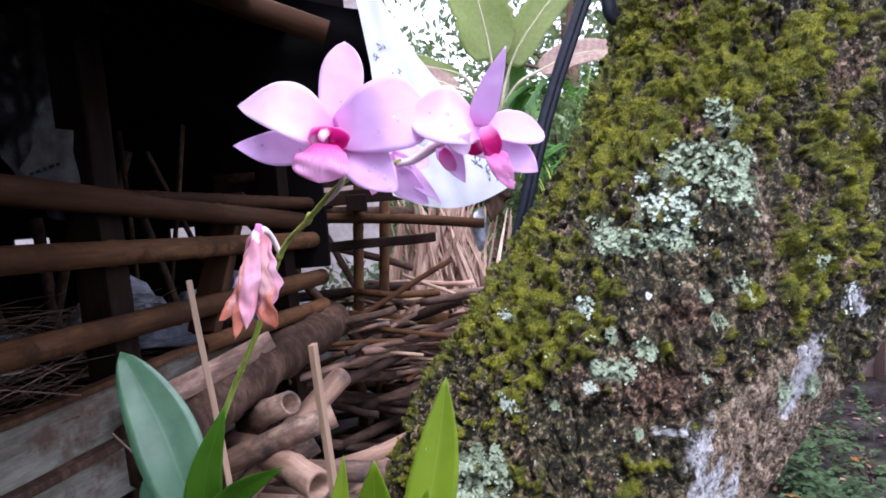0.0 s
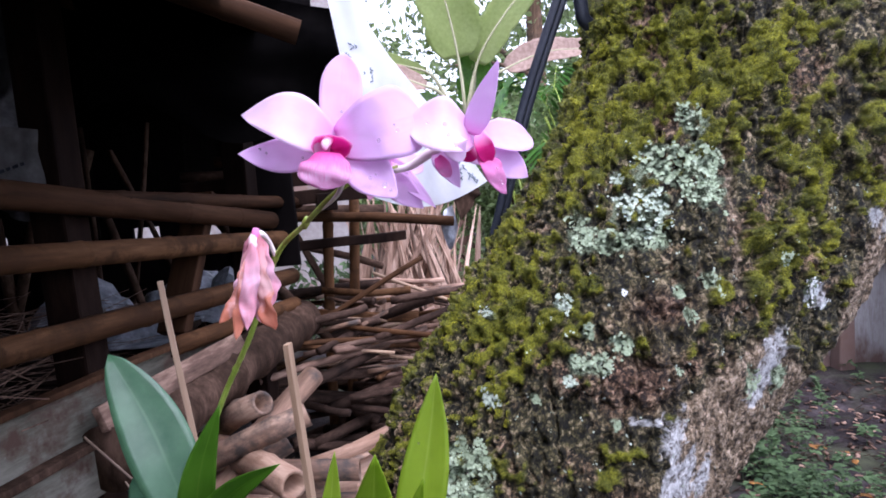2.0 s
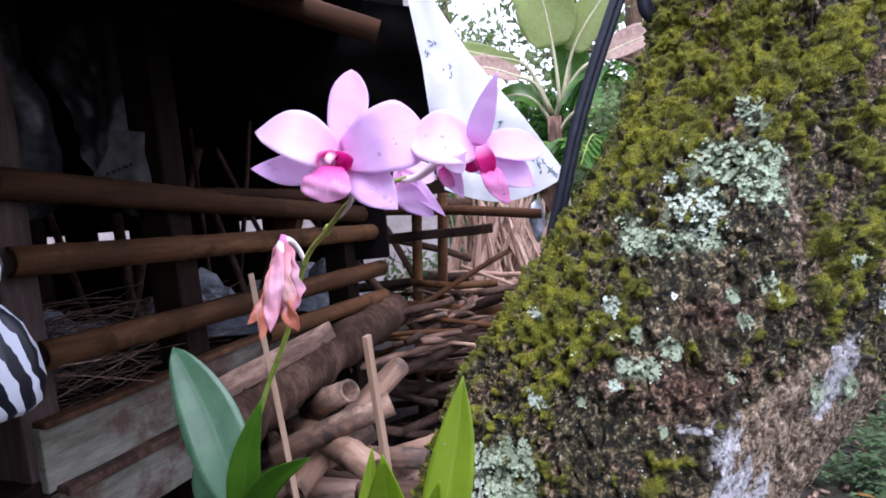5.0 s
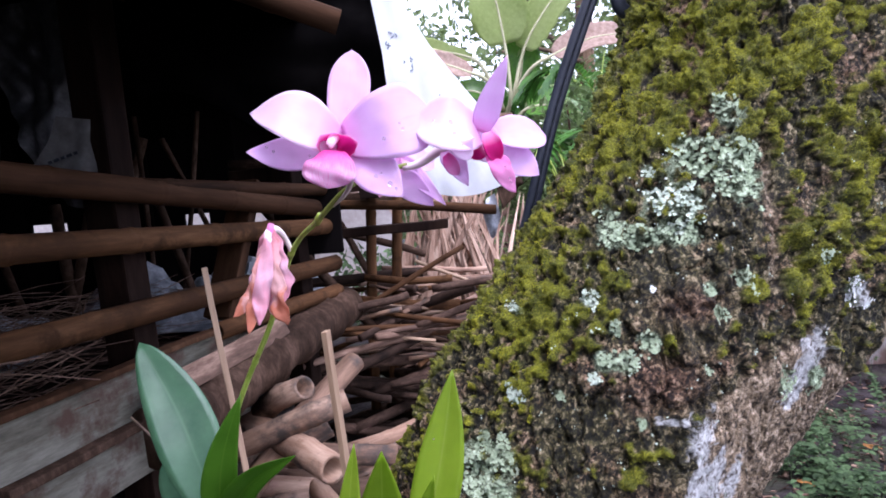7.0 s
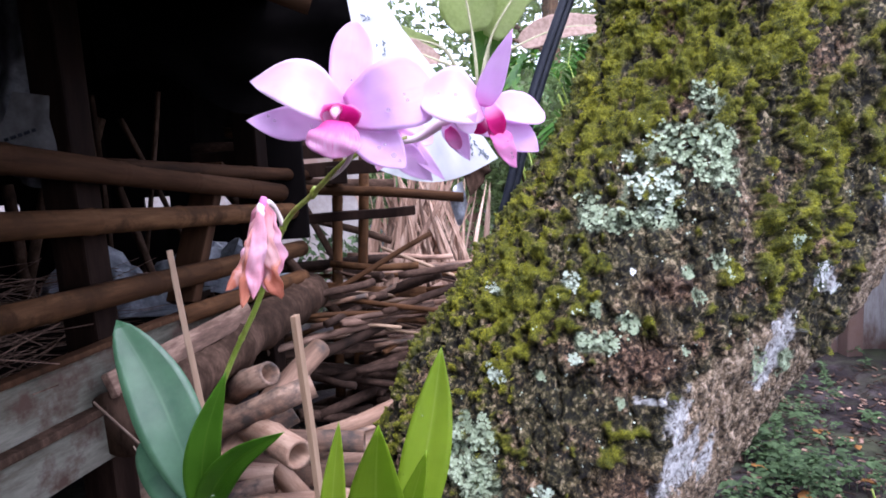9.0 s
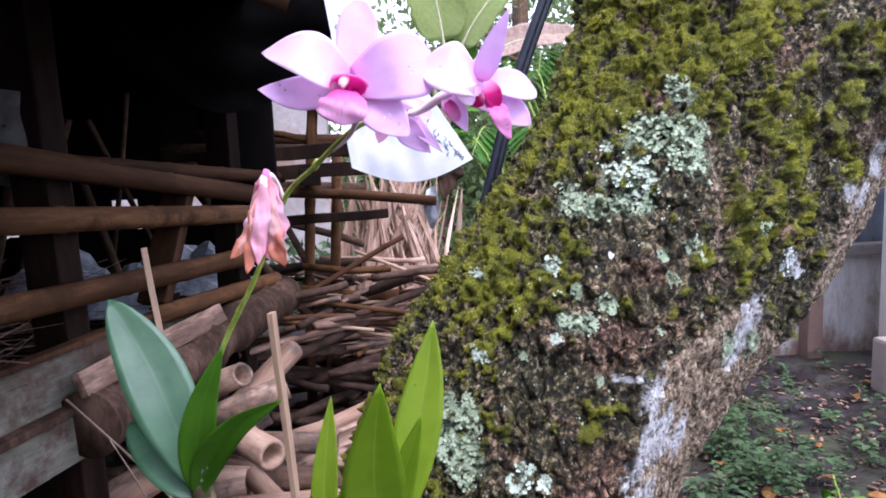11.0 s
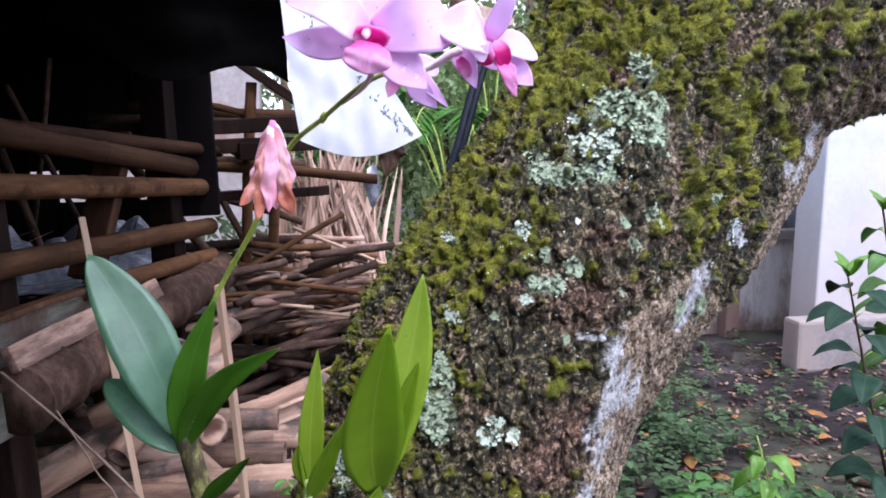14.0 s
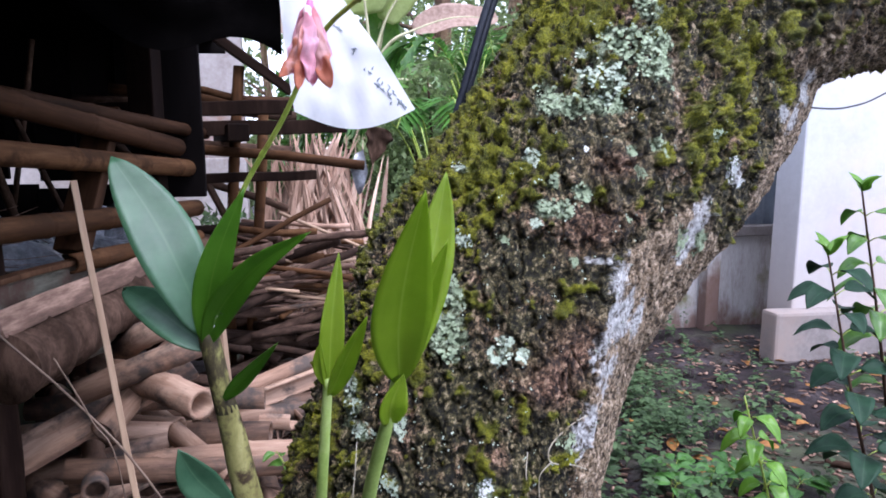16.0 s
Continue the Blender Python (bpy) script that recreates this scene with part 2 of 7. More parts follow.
def mesh_of(name, verts, faces, uvs=None, smooth=True):
    me = bpy.data.meshes.new(name)
    me.from_pydata([tuple(map(float, v)) for v in verts], [], faces)
    if uvs is not None:
        lay = me.uv_layers.new(name="UVMap")
        idx = np.empty(len(me.loops), dtype=np.int32)
        me.loops.foreach_get("vertex_index", idx)
        lay.data.foreach_set("uv", np.asarray(uvs, dtype=np.float32)[idx].ravel())
    me.polygons.foreach_set("use_smooth", [smooth] * len(me.polygons))
    me.update()
    return me


def part(name, me, material, parent=None, label="", m=None):
    """One mesh object, under a thing or under a part; m is its pose in the world."""
    if material and not me.materials:
        me.materials.append(material)
    ob = new(name, me)
    w = m if m is not None else Matrix.Identity(4)
    if parent is not None:
        ob.parent = parent
        ob.matrix_basis = WORLD[parent].inverted() @ w
    else:
        ob.matrix_basis = w
    WORLD[ob] = w
    if label:
        ob["label"] = label
    return ob


def base(name, at, label, category, group="", kind=""):
    """An Empty at the foot of a thing, to hold its parts."""
    ob = new(name)
    ob.empty_display_size = 0.05
    ob.matrix_basis = Matrix.Translation(at)
    WORLD[ob] = Matrix.Translation(at)
    return tagged(ob, label, category, group, kind)


def lone(name, me, material, label, category, m=None, group="", kind=""):
    return tagged(part(name, me, material, None, "", m), label, category, group, kind)


def tube(pts, radii, n=10, cap=True, flat=1.0):
    """A tube along a row of points; returns verts, faces, uvs. flat squeezes it across."""
    pts = [Vector(p) for p in pts]
    verts, faces, uvs = [], [], []
    side = None
    for k, p in enumerate(pts):
        d = (pts[min(k + 1, len(pts) - 1)] - pts[max(k - 1, 0)]).normalized()
        if side is None:
            side = d.cross(Vector((0, 1, 0)) if abs(d.y) < 0.9 else Vector((1, 0, 0))).normalized()
        side = (side - d * side.dot(d)).normalized()
        up = d.cross(side)
        r = radii[k] if hasattr(radii, "__len__") else radii
        for a in range(n):
            t = 2 * math.pi * a / n
            verts.append(p + side * (math.cos(t) * r) + up * (math.sin(t) * r * flat))
            uvs.append((k / (len(pts) - 1), a / n))
    for k in range(len(pts) - 1):
        for a in range(n):
            b = (a + 1) % n
            faces.append((k * n + a, k * n + b, (k + 1) * n + b, (k + 1) * n + a))
    if cap:
        faces.append(tuple(range(n - 1, -1, -1)))
        faces.append(tuple(range(len(verts) - n, len(verts))))
    return verts, faces, uvs


def curve_pts(ctrl, n=12):
    """Points on a smooth line through a few control points (Catmull-Rom)."""
    c = [Vector(p) for p in ctrl]
    c = [c[0] * 2 - c[1]] + c + [c[-1] * 2 - c[-2]]
    out = []
    segs = len(c) - 3
    for k in range(n + 1):
        s = min(k / n * segs, segs - 1e-6)
        i, t = int(s), s - int(s)
        a, b, d, e = c[i : i + 4]
        out.append(0.5 * ((2 * b) + (d - a) * t + (2 * a - 5 * b + 4 * d - e) * t * t + (3 * b - a - 3 * d + e) * t * t * t))
    return out


def slab(x, y, z, bevel=0.004, wob=0.0, seed=0, cuts=1):
    """A box of that size, centred, with worn bevelled edges and slightly wavy faces."""
    bm = bmesh.new()
    bmesh.ops.create_cube(bm, size=1)
    for v in bm.verts:
        v.co = Vector((v.co.x * x, v.co.y * y, v.co.z * z))
    bmesh.ops.bevel(bm, geom=bm.edges[:], offset=min(bevel, x / 3, y / 3, z / 3), segments=2, affect="EDGES", profile=0.6)
    if cuts > 1:
        ax = max(range(3), key=lambda i: (x, y, z)[i])
        size = (x, y, z)[ax]
        for k in range(1, cuts):
            co, no = Vector((0, 0, 0)), Vector((0, 0, 0))
            co[ax], no[ax] = -size / 2 + size * k / cuts, 1
            bmesh.ops.bisect_plane(bm, geom=bm.verts[:] + bm.edges[:] + bm.faces[:], plane_co=co, plane_no=no)
    if wob:
        for v in bm.verts:
            v.co += noise.noise_vector(v.co * 6 + Vector((seed, seed * 2, 1))) * wob
    me = bpy.data.meshes.new("slab")
    bm.to_mesh(me)
    bm.free()
    return me


def along(a, b, roll=0.0):
    """The pose whose z runs from a to b, its origin half-way."""
    a, b = Vector(a), Vector(b)
    q = (b - a).to_track_quat("Z", "Y")
    return Matrix.Translation((a + b) / 2) @ q.to_matrix().to_4x4() @ Matrix.Rotation(roll, 4, "Z")


def culm(length, r, seed=0, gap=0.26, n=14, wall=0.28, bend=0.006):
    """A bamboo pole along z: swollen nodes, a slight bow, hollow cut ends."""
    rnd = random.Random(seed)
    zs, rs = [], []
    z = -length / 2
    nxt = -length / 2 + rnd.uniform(0.3, 0.9) * gap
    prof = [(z, r)]
    while nxt < length / 2 - 0.02:
        prof += [(nxt - 0.012, r), (nxt - 0.004, r * 1.07), (nxt, r * 1.03), (nxt + 0.004, r * 1.09), (nxt + 0.014, r)]
        nxt += gap * rnd.uniform(0.85, 1.15)
    prof.append((length / 2, r))
    prof = sorted(prof)
    verts, faces, uvs = [], [], []
    ph = rnd.uniform(0, 6.28)
    rings = [(p[0], p[1]) for p in prof]
    inner = r * (1 - wall)
    rings = [(-length / 2 + min(0.05, length * 0.2), inner), (-length / 2, inner)] + rings + [(length / 2, inner), (length / 2 - min(0.05, length * 0.2), inner)]
    for k, (z, rr) in enumerate(rings):
        s = z / length
        bx = math.cos(ph) * bend * (1 - 4 * s * s) * 2
        by = math.sin(ph) * bend * (1 - 4 * s * s) * 2
        for a in range(n):
            t = 2 * math.pi * a / n
            verts.append((bx + math.cos(t) * rr, by + math.sin(t) * rr, z))
    for k in range(len(rings) - 1):
        for a in range(n):
            b = (a + 1) % n
            faces.append((k * n + a, k * n + b, (k + 1) * n + b, (k + 1) * n + a))
    faces.append(tuple(range(n - 1, -1, -1)))
    faces.append(tuple(range(len(verts) - n, len(verts))))
    me = mesh_of("culm", verts, faces)
    return me


def half_culm(length, r, seed=0, gap=0.24, n=9):
    """A split bamboo rail along z: half a pole with its wall thickness, round side to +x."""
    rnd = random.Random(seed)
    rings, z = [], -length / 2
    nxt = z + rnd.uniform(0.3, 0.9) * gap
    rings.append((z, r))
    while nxt < length / 2 - 0.02:
        rings += [(nxt - 0.012, r), (nxt - 0.004, r * 1.06), (nxt, r * 1.02), (nxt + 0.004, r * 1.09), (nxt + 0.014, r)]
        nxt += gap * rnd.uniform(0.85, 1.15)
    rings.append((length / 2, r))
    verts, faces = [], []
    m = 2 * n
    for z, rr in rings:
        w = noise.noise(Vector((seed, z * 2, 0))) * 0.004
        for a in range(n):
            t = -1.75 + 3.5 * a / (n - 1)
            verts.append((math.cos(t) * rr + w, math.sin(t) * rr, z))
        for a in range(n):
            t = 1.75 - 3.5 * a / (n - 1)
            verts.append((math.cos(t) * r * 0.74 + w, math.sin(t) * r * 0.74, z))
    for k in range(len(rings) - 1):
        for a in range(m):
            b = (a + 1) % m
            faces.append((k * m + a, k * m + b, (k + 1) * m + b, (k + 1) * m + a))
    last = (len(rings) - 1) * m
    for a in range(n - 1):
        faces.append((a + 1, a, m - 1 - a, m - 2 - a))
        faces.append((last + a, last + a + 1, last + m - 2 - a, last + m - 1 - a))
    return mesh_of("half_culm", verts, faces)


def lattice(p, scale, seed=0):
    """Smooth value noise in 3D for an (n, 3) array, 0 to 1."""
    q = p * scale + seed * 17.31
    i = np.floor(q).astype(np.int64)
    f = q - i
    f = f * f * (3 - 2 * f)
    out = np.zeros(len(p))
    for dx, dy, dz in product((0, 1), repeat=3):
        h = (i[:, 0] + dx) * 374761393 + (i[:, 1] + dy) * 668265263 + (i[:, 2] + dz) * 2147483647 + seed * 974711
        h = (h ^ (h >> 13)) * 1274126177
        h = (h ^ (h >> 16)) & 0xFFFF
        w = (f[:, 0] if dx else 1 - f[:, 0]) * (f[:, 1] if dy else 1 - f[:, 1]) * (f[:, 2] if dz else 1 - f[:, 2])
        out += w * h / 65535.0
    return out


def fbm(p, scale, octaves=4, seed=0):
    tot, amp, s = np.zeros(len(p)), 1.0, 0.0
    for o in range(octaves):
        tot += amp * lattice(p, scale * 2**o, seed + o)
        s += amp
        amp *= 0.5
    return tot / s


def step(a, b, x):
    t = np.clip((x - a) / (b - a), 0, 1)
    return t * t * (3 - 2 * t)


# ---- the ground: one damp, uneven sheet out to the horizon ----
def ground_height(x, y):
    p = np.stack([np.asarray(x, float).ravel(), np.asarray(y, float).ravel(), np.zeros(np.size(x))], 1)
    return (fbm(p, 1.3, 4, 3) - 0.5) * 0.10 + (fbm(p, 9, 3, 5) - 0.5) * 0.03


def build_ground():
    near = np.concatenate([[-80, -30, -12, -6], np.linspace(-3.2, 4.5, 170), [6, 9, 14, 30, 80]])
    deep = np.concatenate([[-60, -20, -8, -3], np.linspace(-1.0, 5.0, 140), [6, 8, 11, 16, 30, 90]])
    gx, gy = np.meshgrid(near, deep)
    z = ground_height(gx, gy)
    verts = np.stack([gx.ravel(), gy.ravel(), z], 1)
    w = len(near)
    faces = [(j * w + i, j * w + i + 1, (j + 1) * w + i + 1, (j + 1) * w + i) for j in range(len(deep) - 1) for i in range(w - 1)]
    lone("ground", mesh_of("ground", verts, faces), M["soil"], "damp dark earth with scattered debris", "ground", kind="structure")


build_ground()

# ---- the mossy tree trunk ----
LEVELS = np.array([
    # z, x of one flank, x of the other, y of the front
    (-0.15, -0.30, 0.30, 0.30), (0.0, -0.22, 0.23, 0.35), (0.2, -0.165, 0.19, 0.365), (0.4, -0.137, 0.182, 0.375),
    (0.57, -0.113, 0.190, 0.382), (0.63, -0.099, 0.206, 0.386), (0.70, -0.072, 0.230, 0.392), (0.76, -0.047, 0.295, 0.403),
    (0.80, -0.029, 0.344, 0.408), (0.84, -0.003, 0.380, 0.411), (0.89, 0.033, 0.417, 0.419), (0.94, 0.076, 0.452, 0.432),
    (0.98, 0.106, 0.470, 0.444), (1.02, 0.133, 0.480, 0.458), (1.07, 0.160, 0.465, 0.474), (1.13, 0.176, 0.44, 0.485),
    (1.25, 0.200, 0.43, 0.50), (1.5, 0.235, 0.43, 0.53), (2.0, 0.30, 0.46, 0.58),
])


def trunk_point(z, t):
    """The smooth trunk at height z; t turns round it, 0 facing the viewer."""
    L, R, Fy = (np.interp(z, LEVELS[:, 0], LEVELS[:, k]) for k in (1, 2, 3))
    a, c = (R - L) / 2, (R + L) / 2
    b = np.minimum(a, 0.125) * 0.92
    s, k = np.sin(t), np.cos(t)
    e = np.where(s > 0, 2 / 1.75, 2 / 2.25)
    x = c + a * np.sign(s) * np.abs(s) ** e
    y = Fy + b - b * np.sign(k) * np.abs(k) ** e
    ridge = np.interp(z, [0.0, 0.70, 0.80, 0.86, 0.92, 0.99, 1.05, 1.3], [0.10, 0.135, 0.14, 0.16, 0.185, 0.21, 0.25, 0.30])
    y = y + 0.045 * (1 - np.exp(-np.maximum(0, x - ridge) / 0.07))  # the side of the fork falls back from a blunt ridge
    return np.stack([x, y, z + 0 * t], -1)


def cells(p, scale, seed=0):
    """Distance to the nearest of one scattered point per lattice cell, for an (n, 3) array."""
    q = p * scale + seed * 5.37
    i = np.floor(q).astype(np.int64)
    best = np.full(len(p), 9.0)
    for dx, dy, dz in product((-1, 0, 1), repeat=3):
        c = i + np.array([dx, dy, dz])
        d = np.zeros(len(p))
        for k in range(3):
            h = c[:, 0] * 374761393 + c[:, 1] * 668265263 + c[:, 2] * 2147483647 + (seed + 7 * k) * 974711
            h = (h ^ (h >> 13)) * 1274126177
            h = (h ^ (h >> 16)) & 0xFFFF
            d += (c[:, k] + h / 65535.0 - q[:, k]) ** 2
        best = np.minimum(best, d)
    return np.sqrt(best)


# where moss grows thickest: x, z, half width, half height, how much more than elsewhere
MOSSES = [(0.214, 1.036, 0.036, 0.042, 0.26), (0.195, 1.075, 0.018, 0.018, 0.12), (0.159, 0.999, 0.016, 0.013, 0.14), (0.146, 0.999, 0.012, 0.012, 0.12),
          (0.258, 1.050, 0.022, 0.026, 0.14), (0.275, 0.985, 0.024, 0.05, 0.10), (0.234, 0.900, 0.012, 0.032, 0.2), (0.184, 0.904, 0.007, 0.010, 0.24),
          (0.195, 0.889, 0.007, 0.008, 0.24), (0.203, 0.892, 0.008, 0.010, 0.18), (0.082, 0.870, 0.022, 0.012, 0.13), (0.047, 0.853, 0.022, 0.022, 0.13),
          (0.077, 0.884, 0.016, 0.010, 0.13), (0.087, 0.783, 0.009, 0.010, 0.24), (0.102, 0.777, 0.008, 0.009, 0.24), (0.106, 0.797, 0.007, 0.006, 0.24),
          (0.124, 0.792, 0.008, 0.006, 0.24), (0.116, 0.775, 0.009, 0.006, 0.2), (0.036, 0.780, 0.008, 0.008, 0.2), (0.225, 0.999, 0.013, 0.032, 0.16),
          (0.073, 0.699, 0.010, 0.012, 0.18), (0.101, 0.664, 0.008, 0.006, 0.24), (0.029, 0.724, 0.012, 0.010, 0.16), (0.042, 0.663, 0.006, 0.006, 0.24),
          (-0.030, 0.728, 0.007, 0.006, 0.18), (0.226, 0.885, 0.006, 0.007, 0.22), (0.265, 0.915, 0.018, 0.035, 0.08), (0.30, 0.95, 0.03, 0.04, 0.07), (0.33, 1.02, 0.05, 0.05, 0.11), (0.39, 1.03, 0.04, 0.03, 0.12),
          (0.155, 0.912, 0.045, 0.022, -0.12), (0.205, 0.94, 0.014, 0.03, -0.08), (0.10, 0.81, 0.05, 0.02, -0.07)]
# bark with little growth on it: x, z, half width, half height
CLEAN = [(0.191, 1.076, 0.009, 0.032), (0.183, 1.020, 0.010, 0.026), (0.156, 0.884, 0.022, 0.011), (0.137, 0.836, 0.026, 0.018), (0.118, 0.745, 0.026, 0.022), (0.09, 0.72, 0.02, 0.016)]


def spread(p, rows):
    """Soft oval patches on the face of the trunk, summed with their weights."""
    out = np.zeros(len(p))
    for row in rows:
        x, z, a, b = row[:4]
        out += (row[4] if len(row) > 4 else 1.0) * np.exp(-(((p[:, 0] - x) / a) ** 2 + ((p[:, 2] - z) / b) ** 2))
    return out


def relief(p, nrm, limb=False):
    """Bark plates, moss cushions and their masks on trunk points p with normals nrm."""
    L, R = (np.interp(p[:, 2], LEVELS[:, 0], LEVELS[:, k]) for k in (1, 2))
    u = np.clip((p[:, 0] - (L + R) / 2) / ((R - L) / 2), -1, 1)
    z = p[:, 2]
    front = 1.0 if limb else (p[:, 1] < 0.56)
    q = p * np.array([1, 1, 0.5])
    # coordinates that follow the lean of the trunk, for what grows along it
    flow = np.stack([0.85 * p[:, 0] - 0.5 * z, p[:, 1], 0.45 * (0.5 * p[:, 0] + 0.85 * z)], 1)
    if limb:
        u = -0.75 * nrm[:, 2]
    lump = fbm(p, 16, 3, 11) - 0.5
    ridge = 1 - np.abs(2 * fbm(q, 90, 3, 21) - 1)
    crack = step(0.84, 0.99, ridge)
    flake = fbm(q, 130, 3, 31)
    grain = fbm(p, 420, 2, 33)
    region = fbm(p, 14, 3, 47) - 0.5
    low = 1.0 if limb else step(0.93, 0.84, z)
    edge = np.interp(p[:, 0], [0.10, 0.13, 0.155, 0.19, 0.25, 0.272, 0.295, 0.315, 0.335, 0.36, 0.40, 0.46], [0.55, 0.70, 0.80, 0.838, 0.850, 0.832, 0.80, 0.80, 0.88, 0.935, 0.975, 1.0])
    wander = 0.05 * (fbm(p, 30, 3, 61) - 0.5) + 0.02 * (fbm(p, 110, 2, 62) - 0.5)
    if limb:
        bare = 0.75 * step(0.1, 0.5, u + 0.8 * (fbm(p, 30, 3, 61) - 0.5))
    else:
        bare = step(-0.006, 0.012, edge - z + wander)
    furrow = np.exp(-(((p[:, 0] - 0.219 - 0.02 * (z - 0.9)) / 0.004) ** 2)) * step(0.88, 0.90, z) * step(1.0, 0.97, z) * (0 if limb else 1)
    bare = np.maximum(bare, 0.8 * furrow)
    clean = np.clip(spread(p, CLEAN) * front, 0, 1) if not limb else np.zeros(len(p))
    more = spread(p, MOSSES) * front if not limb else 0.09
    flank = step(-0.42, -0.72, u) * (0.55 + 0.45 * step(0.72, 0.84, z) if not limb else 1)
    moss_n = 0.55 * fbm(flow, 60, 3, 41) + 0.5 * fbm(p, 150, 3, 43) - 0.092 + 0.26 * region + 0.115 * flank + more + 0.045 * np.clip((z - 0.95) / 0.08, -1, 1)
    moss_n -= 0.22 * bare + 0.16 * clean
    moss = step(0.5, 0.55, moss_n)
    big = np.clip(1.2 - 1.6 * cells(flow * np.array([1, 1, 1.5]), 105, 3), 0, 1) ** 0.6
    fine = np.clip(1.25 - 1.5 * cells(p, 290, 5), 0, 1)
    dome = 0.7 * big + 0.3 * fine
    small = fbm(p, 200, 2, 51)
    h = 0.010 * lump + 0.0075 * (flake - 0.5) * 2 + 0.0022 * (grain - 0.5) - 0.005 * crack * (1 - moss)
    h = h * (1 - 0.45 * bare)
    h += moss * (0.0095 * dome * (0.5 + small) + 0.0012 * (grain - 0.5) - 0.0022)
    h *= 1 - 0.6 * crust_mask(p)
    h -= 0.004 * furrow
    moss = moss * step(0.20, 0.44, dome * (0.5 + small)) * (1 - 0.8 * furrow) * (1 - 0.8 * thallus(p))
    return h, moss, bare, clean


def trunk_surface(zs, ts):
    Z, T = np.meshgrid(zs, ts, indexing="ij")
    p = trunk_point(Z.ravel(), T.ravel())
    e = 1e-3
    du = trunk_point(Z.ravel() + e, T.ravel()) - p
    dv = trunk_point(Z.ravel(), T.ravel() + e) - p
    n = np.cross(dv, du)
    n /= np.linalg.norm(n, axis=1)[:, None] + 1e-12
    h, moss, bare, clean = relief(p, n)
    return p + n * h[:, None], n, moss, bare, clean


def bark_material():
    m, nodes, links, bsdf = nodes_of("mossy_bark")
    ob = nodes.new("ShaderNodeTexCoord").outputs["Object"]
    fine = noise_node(nodes, links, ob, 800, 4, 0.7)
    mid = noise_node(nodes, links, ob, 210, 5, 0.68, (1, 1, 0.7))
    big = noise_node(nodes, links, ob, 22, 4, 0.6)

    bend = nodes.new("ShaderNodeVectorMath")
    bend.operation = "MULTIPLY_ADD"
    links.new(noise_node(nodes, links, ob, 130, 3, 0.6).outputs["Color"], bend.inputs[0])
    bend.inputs[1].default_value = (0.006, 0.006, 0.006)
    links.new(ob, bend.inputs[2])
    plate = nodes.new("ShaderNodeTexVoronoi")
    plate.inputs["Scale"].default_value = 480
    links.new(bend.outputs[0], plate.inputs["Vector"])
    tell = nodes.new("ShaderNodeSeparateColor")
    links.new(plate.outputs["Color"], tell.inputs[0])
    flake = nodes.new("ShaderNodeMath")
    flake.operation = "MULTIPLY_ADD"
    links.new(tell.outputs[0], flake.inputs[0])
    flake.inputs[1].default_value = 0.2
    shift = nodes.new("ShaderNodeMath")
    shift.operation = "SUBTRACT"
    links.new(mid.outputs[0], shift.inputs[0])
    shift.inputs[1].default_value = 0.1
    links.new(shift.outputs[0], flake.inputs[2])

    def mask(name, gain=1.0):
        a = nodes.new("ShaderNodeAttribute")
        a.attribute_name = name
        g = nodes.new("ShaderNodeMath")
        g.operation = "MULTIPLY"
        links.new(a.outputs["Fac"], g.inputs[0])
        g.inputs[1].default_value = gain
        return g.outputs[0]

    def tones(source, stops):
        r = ramp(nodes, stops)
        links.new(source.outputs[0], r.inputs[0])
        return r.outputs[0]

    grain = tones(fine, [(0.34, (0.45, 0.44, 0.42)), (0.5, (0.98, 0.98, 0.96)), (0.66, (1.75, 1.7, 1.62))])
    # weathered outer bark, with pale flakes where it has broken
    wood = tones(flake, [(0.39, (0.008, 0.006, 0.004)), (0.47, (0.05, 0.034, 0.02)), (0.53, (0.17, 0.112, 0.062)), (0.60, (0.34, 0.20, 0.125)), (0.67, (0.62, 0.43, 0.30))])
    # a dark olive film of algae over most of it
    film = tones(flake, [(0.38, (0.006, 0.0055, 0.003)), (0.49, (0.031, 0.030, 0.010)), (0.58, (0.108, 0.098, 0.037)), (0.68, (0.42, 0.35, 0.21))])
    col = mixed(nodes, links, tones(big, [(0.34, (0, 0, 0)), (0.48, (0.92, 0.92, 0.92))]), wood, film)
    rust = tones(flake, [(0.38, (0.02, 0.011, 0.008)), (0.48, (0.1, 0.052, 0.032)), (0.58, (0.27, 0.15, 0.095)), (0.66, (0.5, 0.33, 0.22))])
    col = mixed(nodes, links, mask("clean", 0.85), col, rust)
    dry = tones(flake, [(0.36, (0.05, 0.034, 0.021)), (0.46, (0.20, 0.142, 0.085)), (0.55, (0.40, 0.295, 0.19)), (0.66, (0.68, 0.55, 0.41))])
    col = mixed(nodes, links, mask("bare", 0.9), col, dry)
    col = mixed(nodes, links, 0.85, col, grain, "MULTIPLY")
    green = tones(fine, [(0.34, (0.065, 0.075, 0.005)), (0.5, (0.17, 0.18, 0.010)), (0.66, (0.38, 0.38, 0.020))])
    green = mixed(nodes, links, 0.9, green, tones(noise_node(nodes, links, ob, 55, 4, 0.65), [(0.36, (0.3, 0.34, 0.4)), (0.5, (0.85, 0.85, 0.85)), (0.64, (1.5, 1.45, 1.3))]), "MULTIPLY")
    col = mixed(nodes, links, mask("moss"), col, green)
    pale = tones(flake, [(0.36, (0.14, 0.115, 0.09)), (0.43, (0.40, 0.39, 0.37)), (0.54, (0.68, 0.69, 0.68)), (0.66, (0.84, 0.85, 0.84))])
    col = mixed(nodes, links, mask("crust"), col, pale)
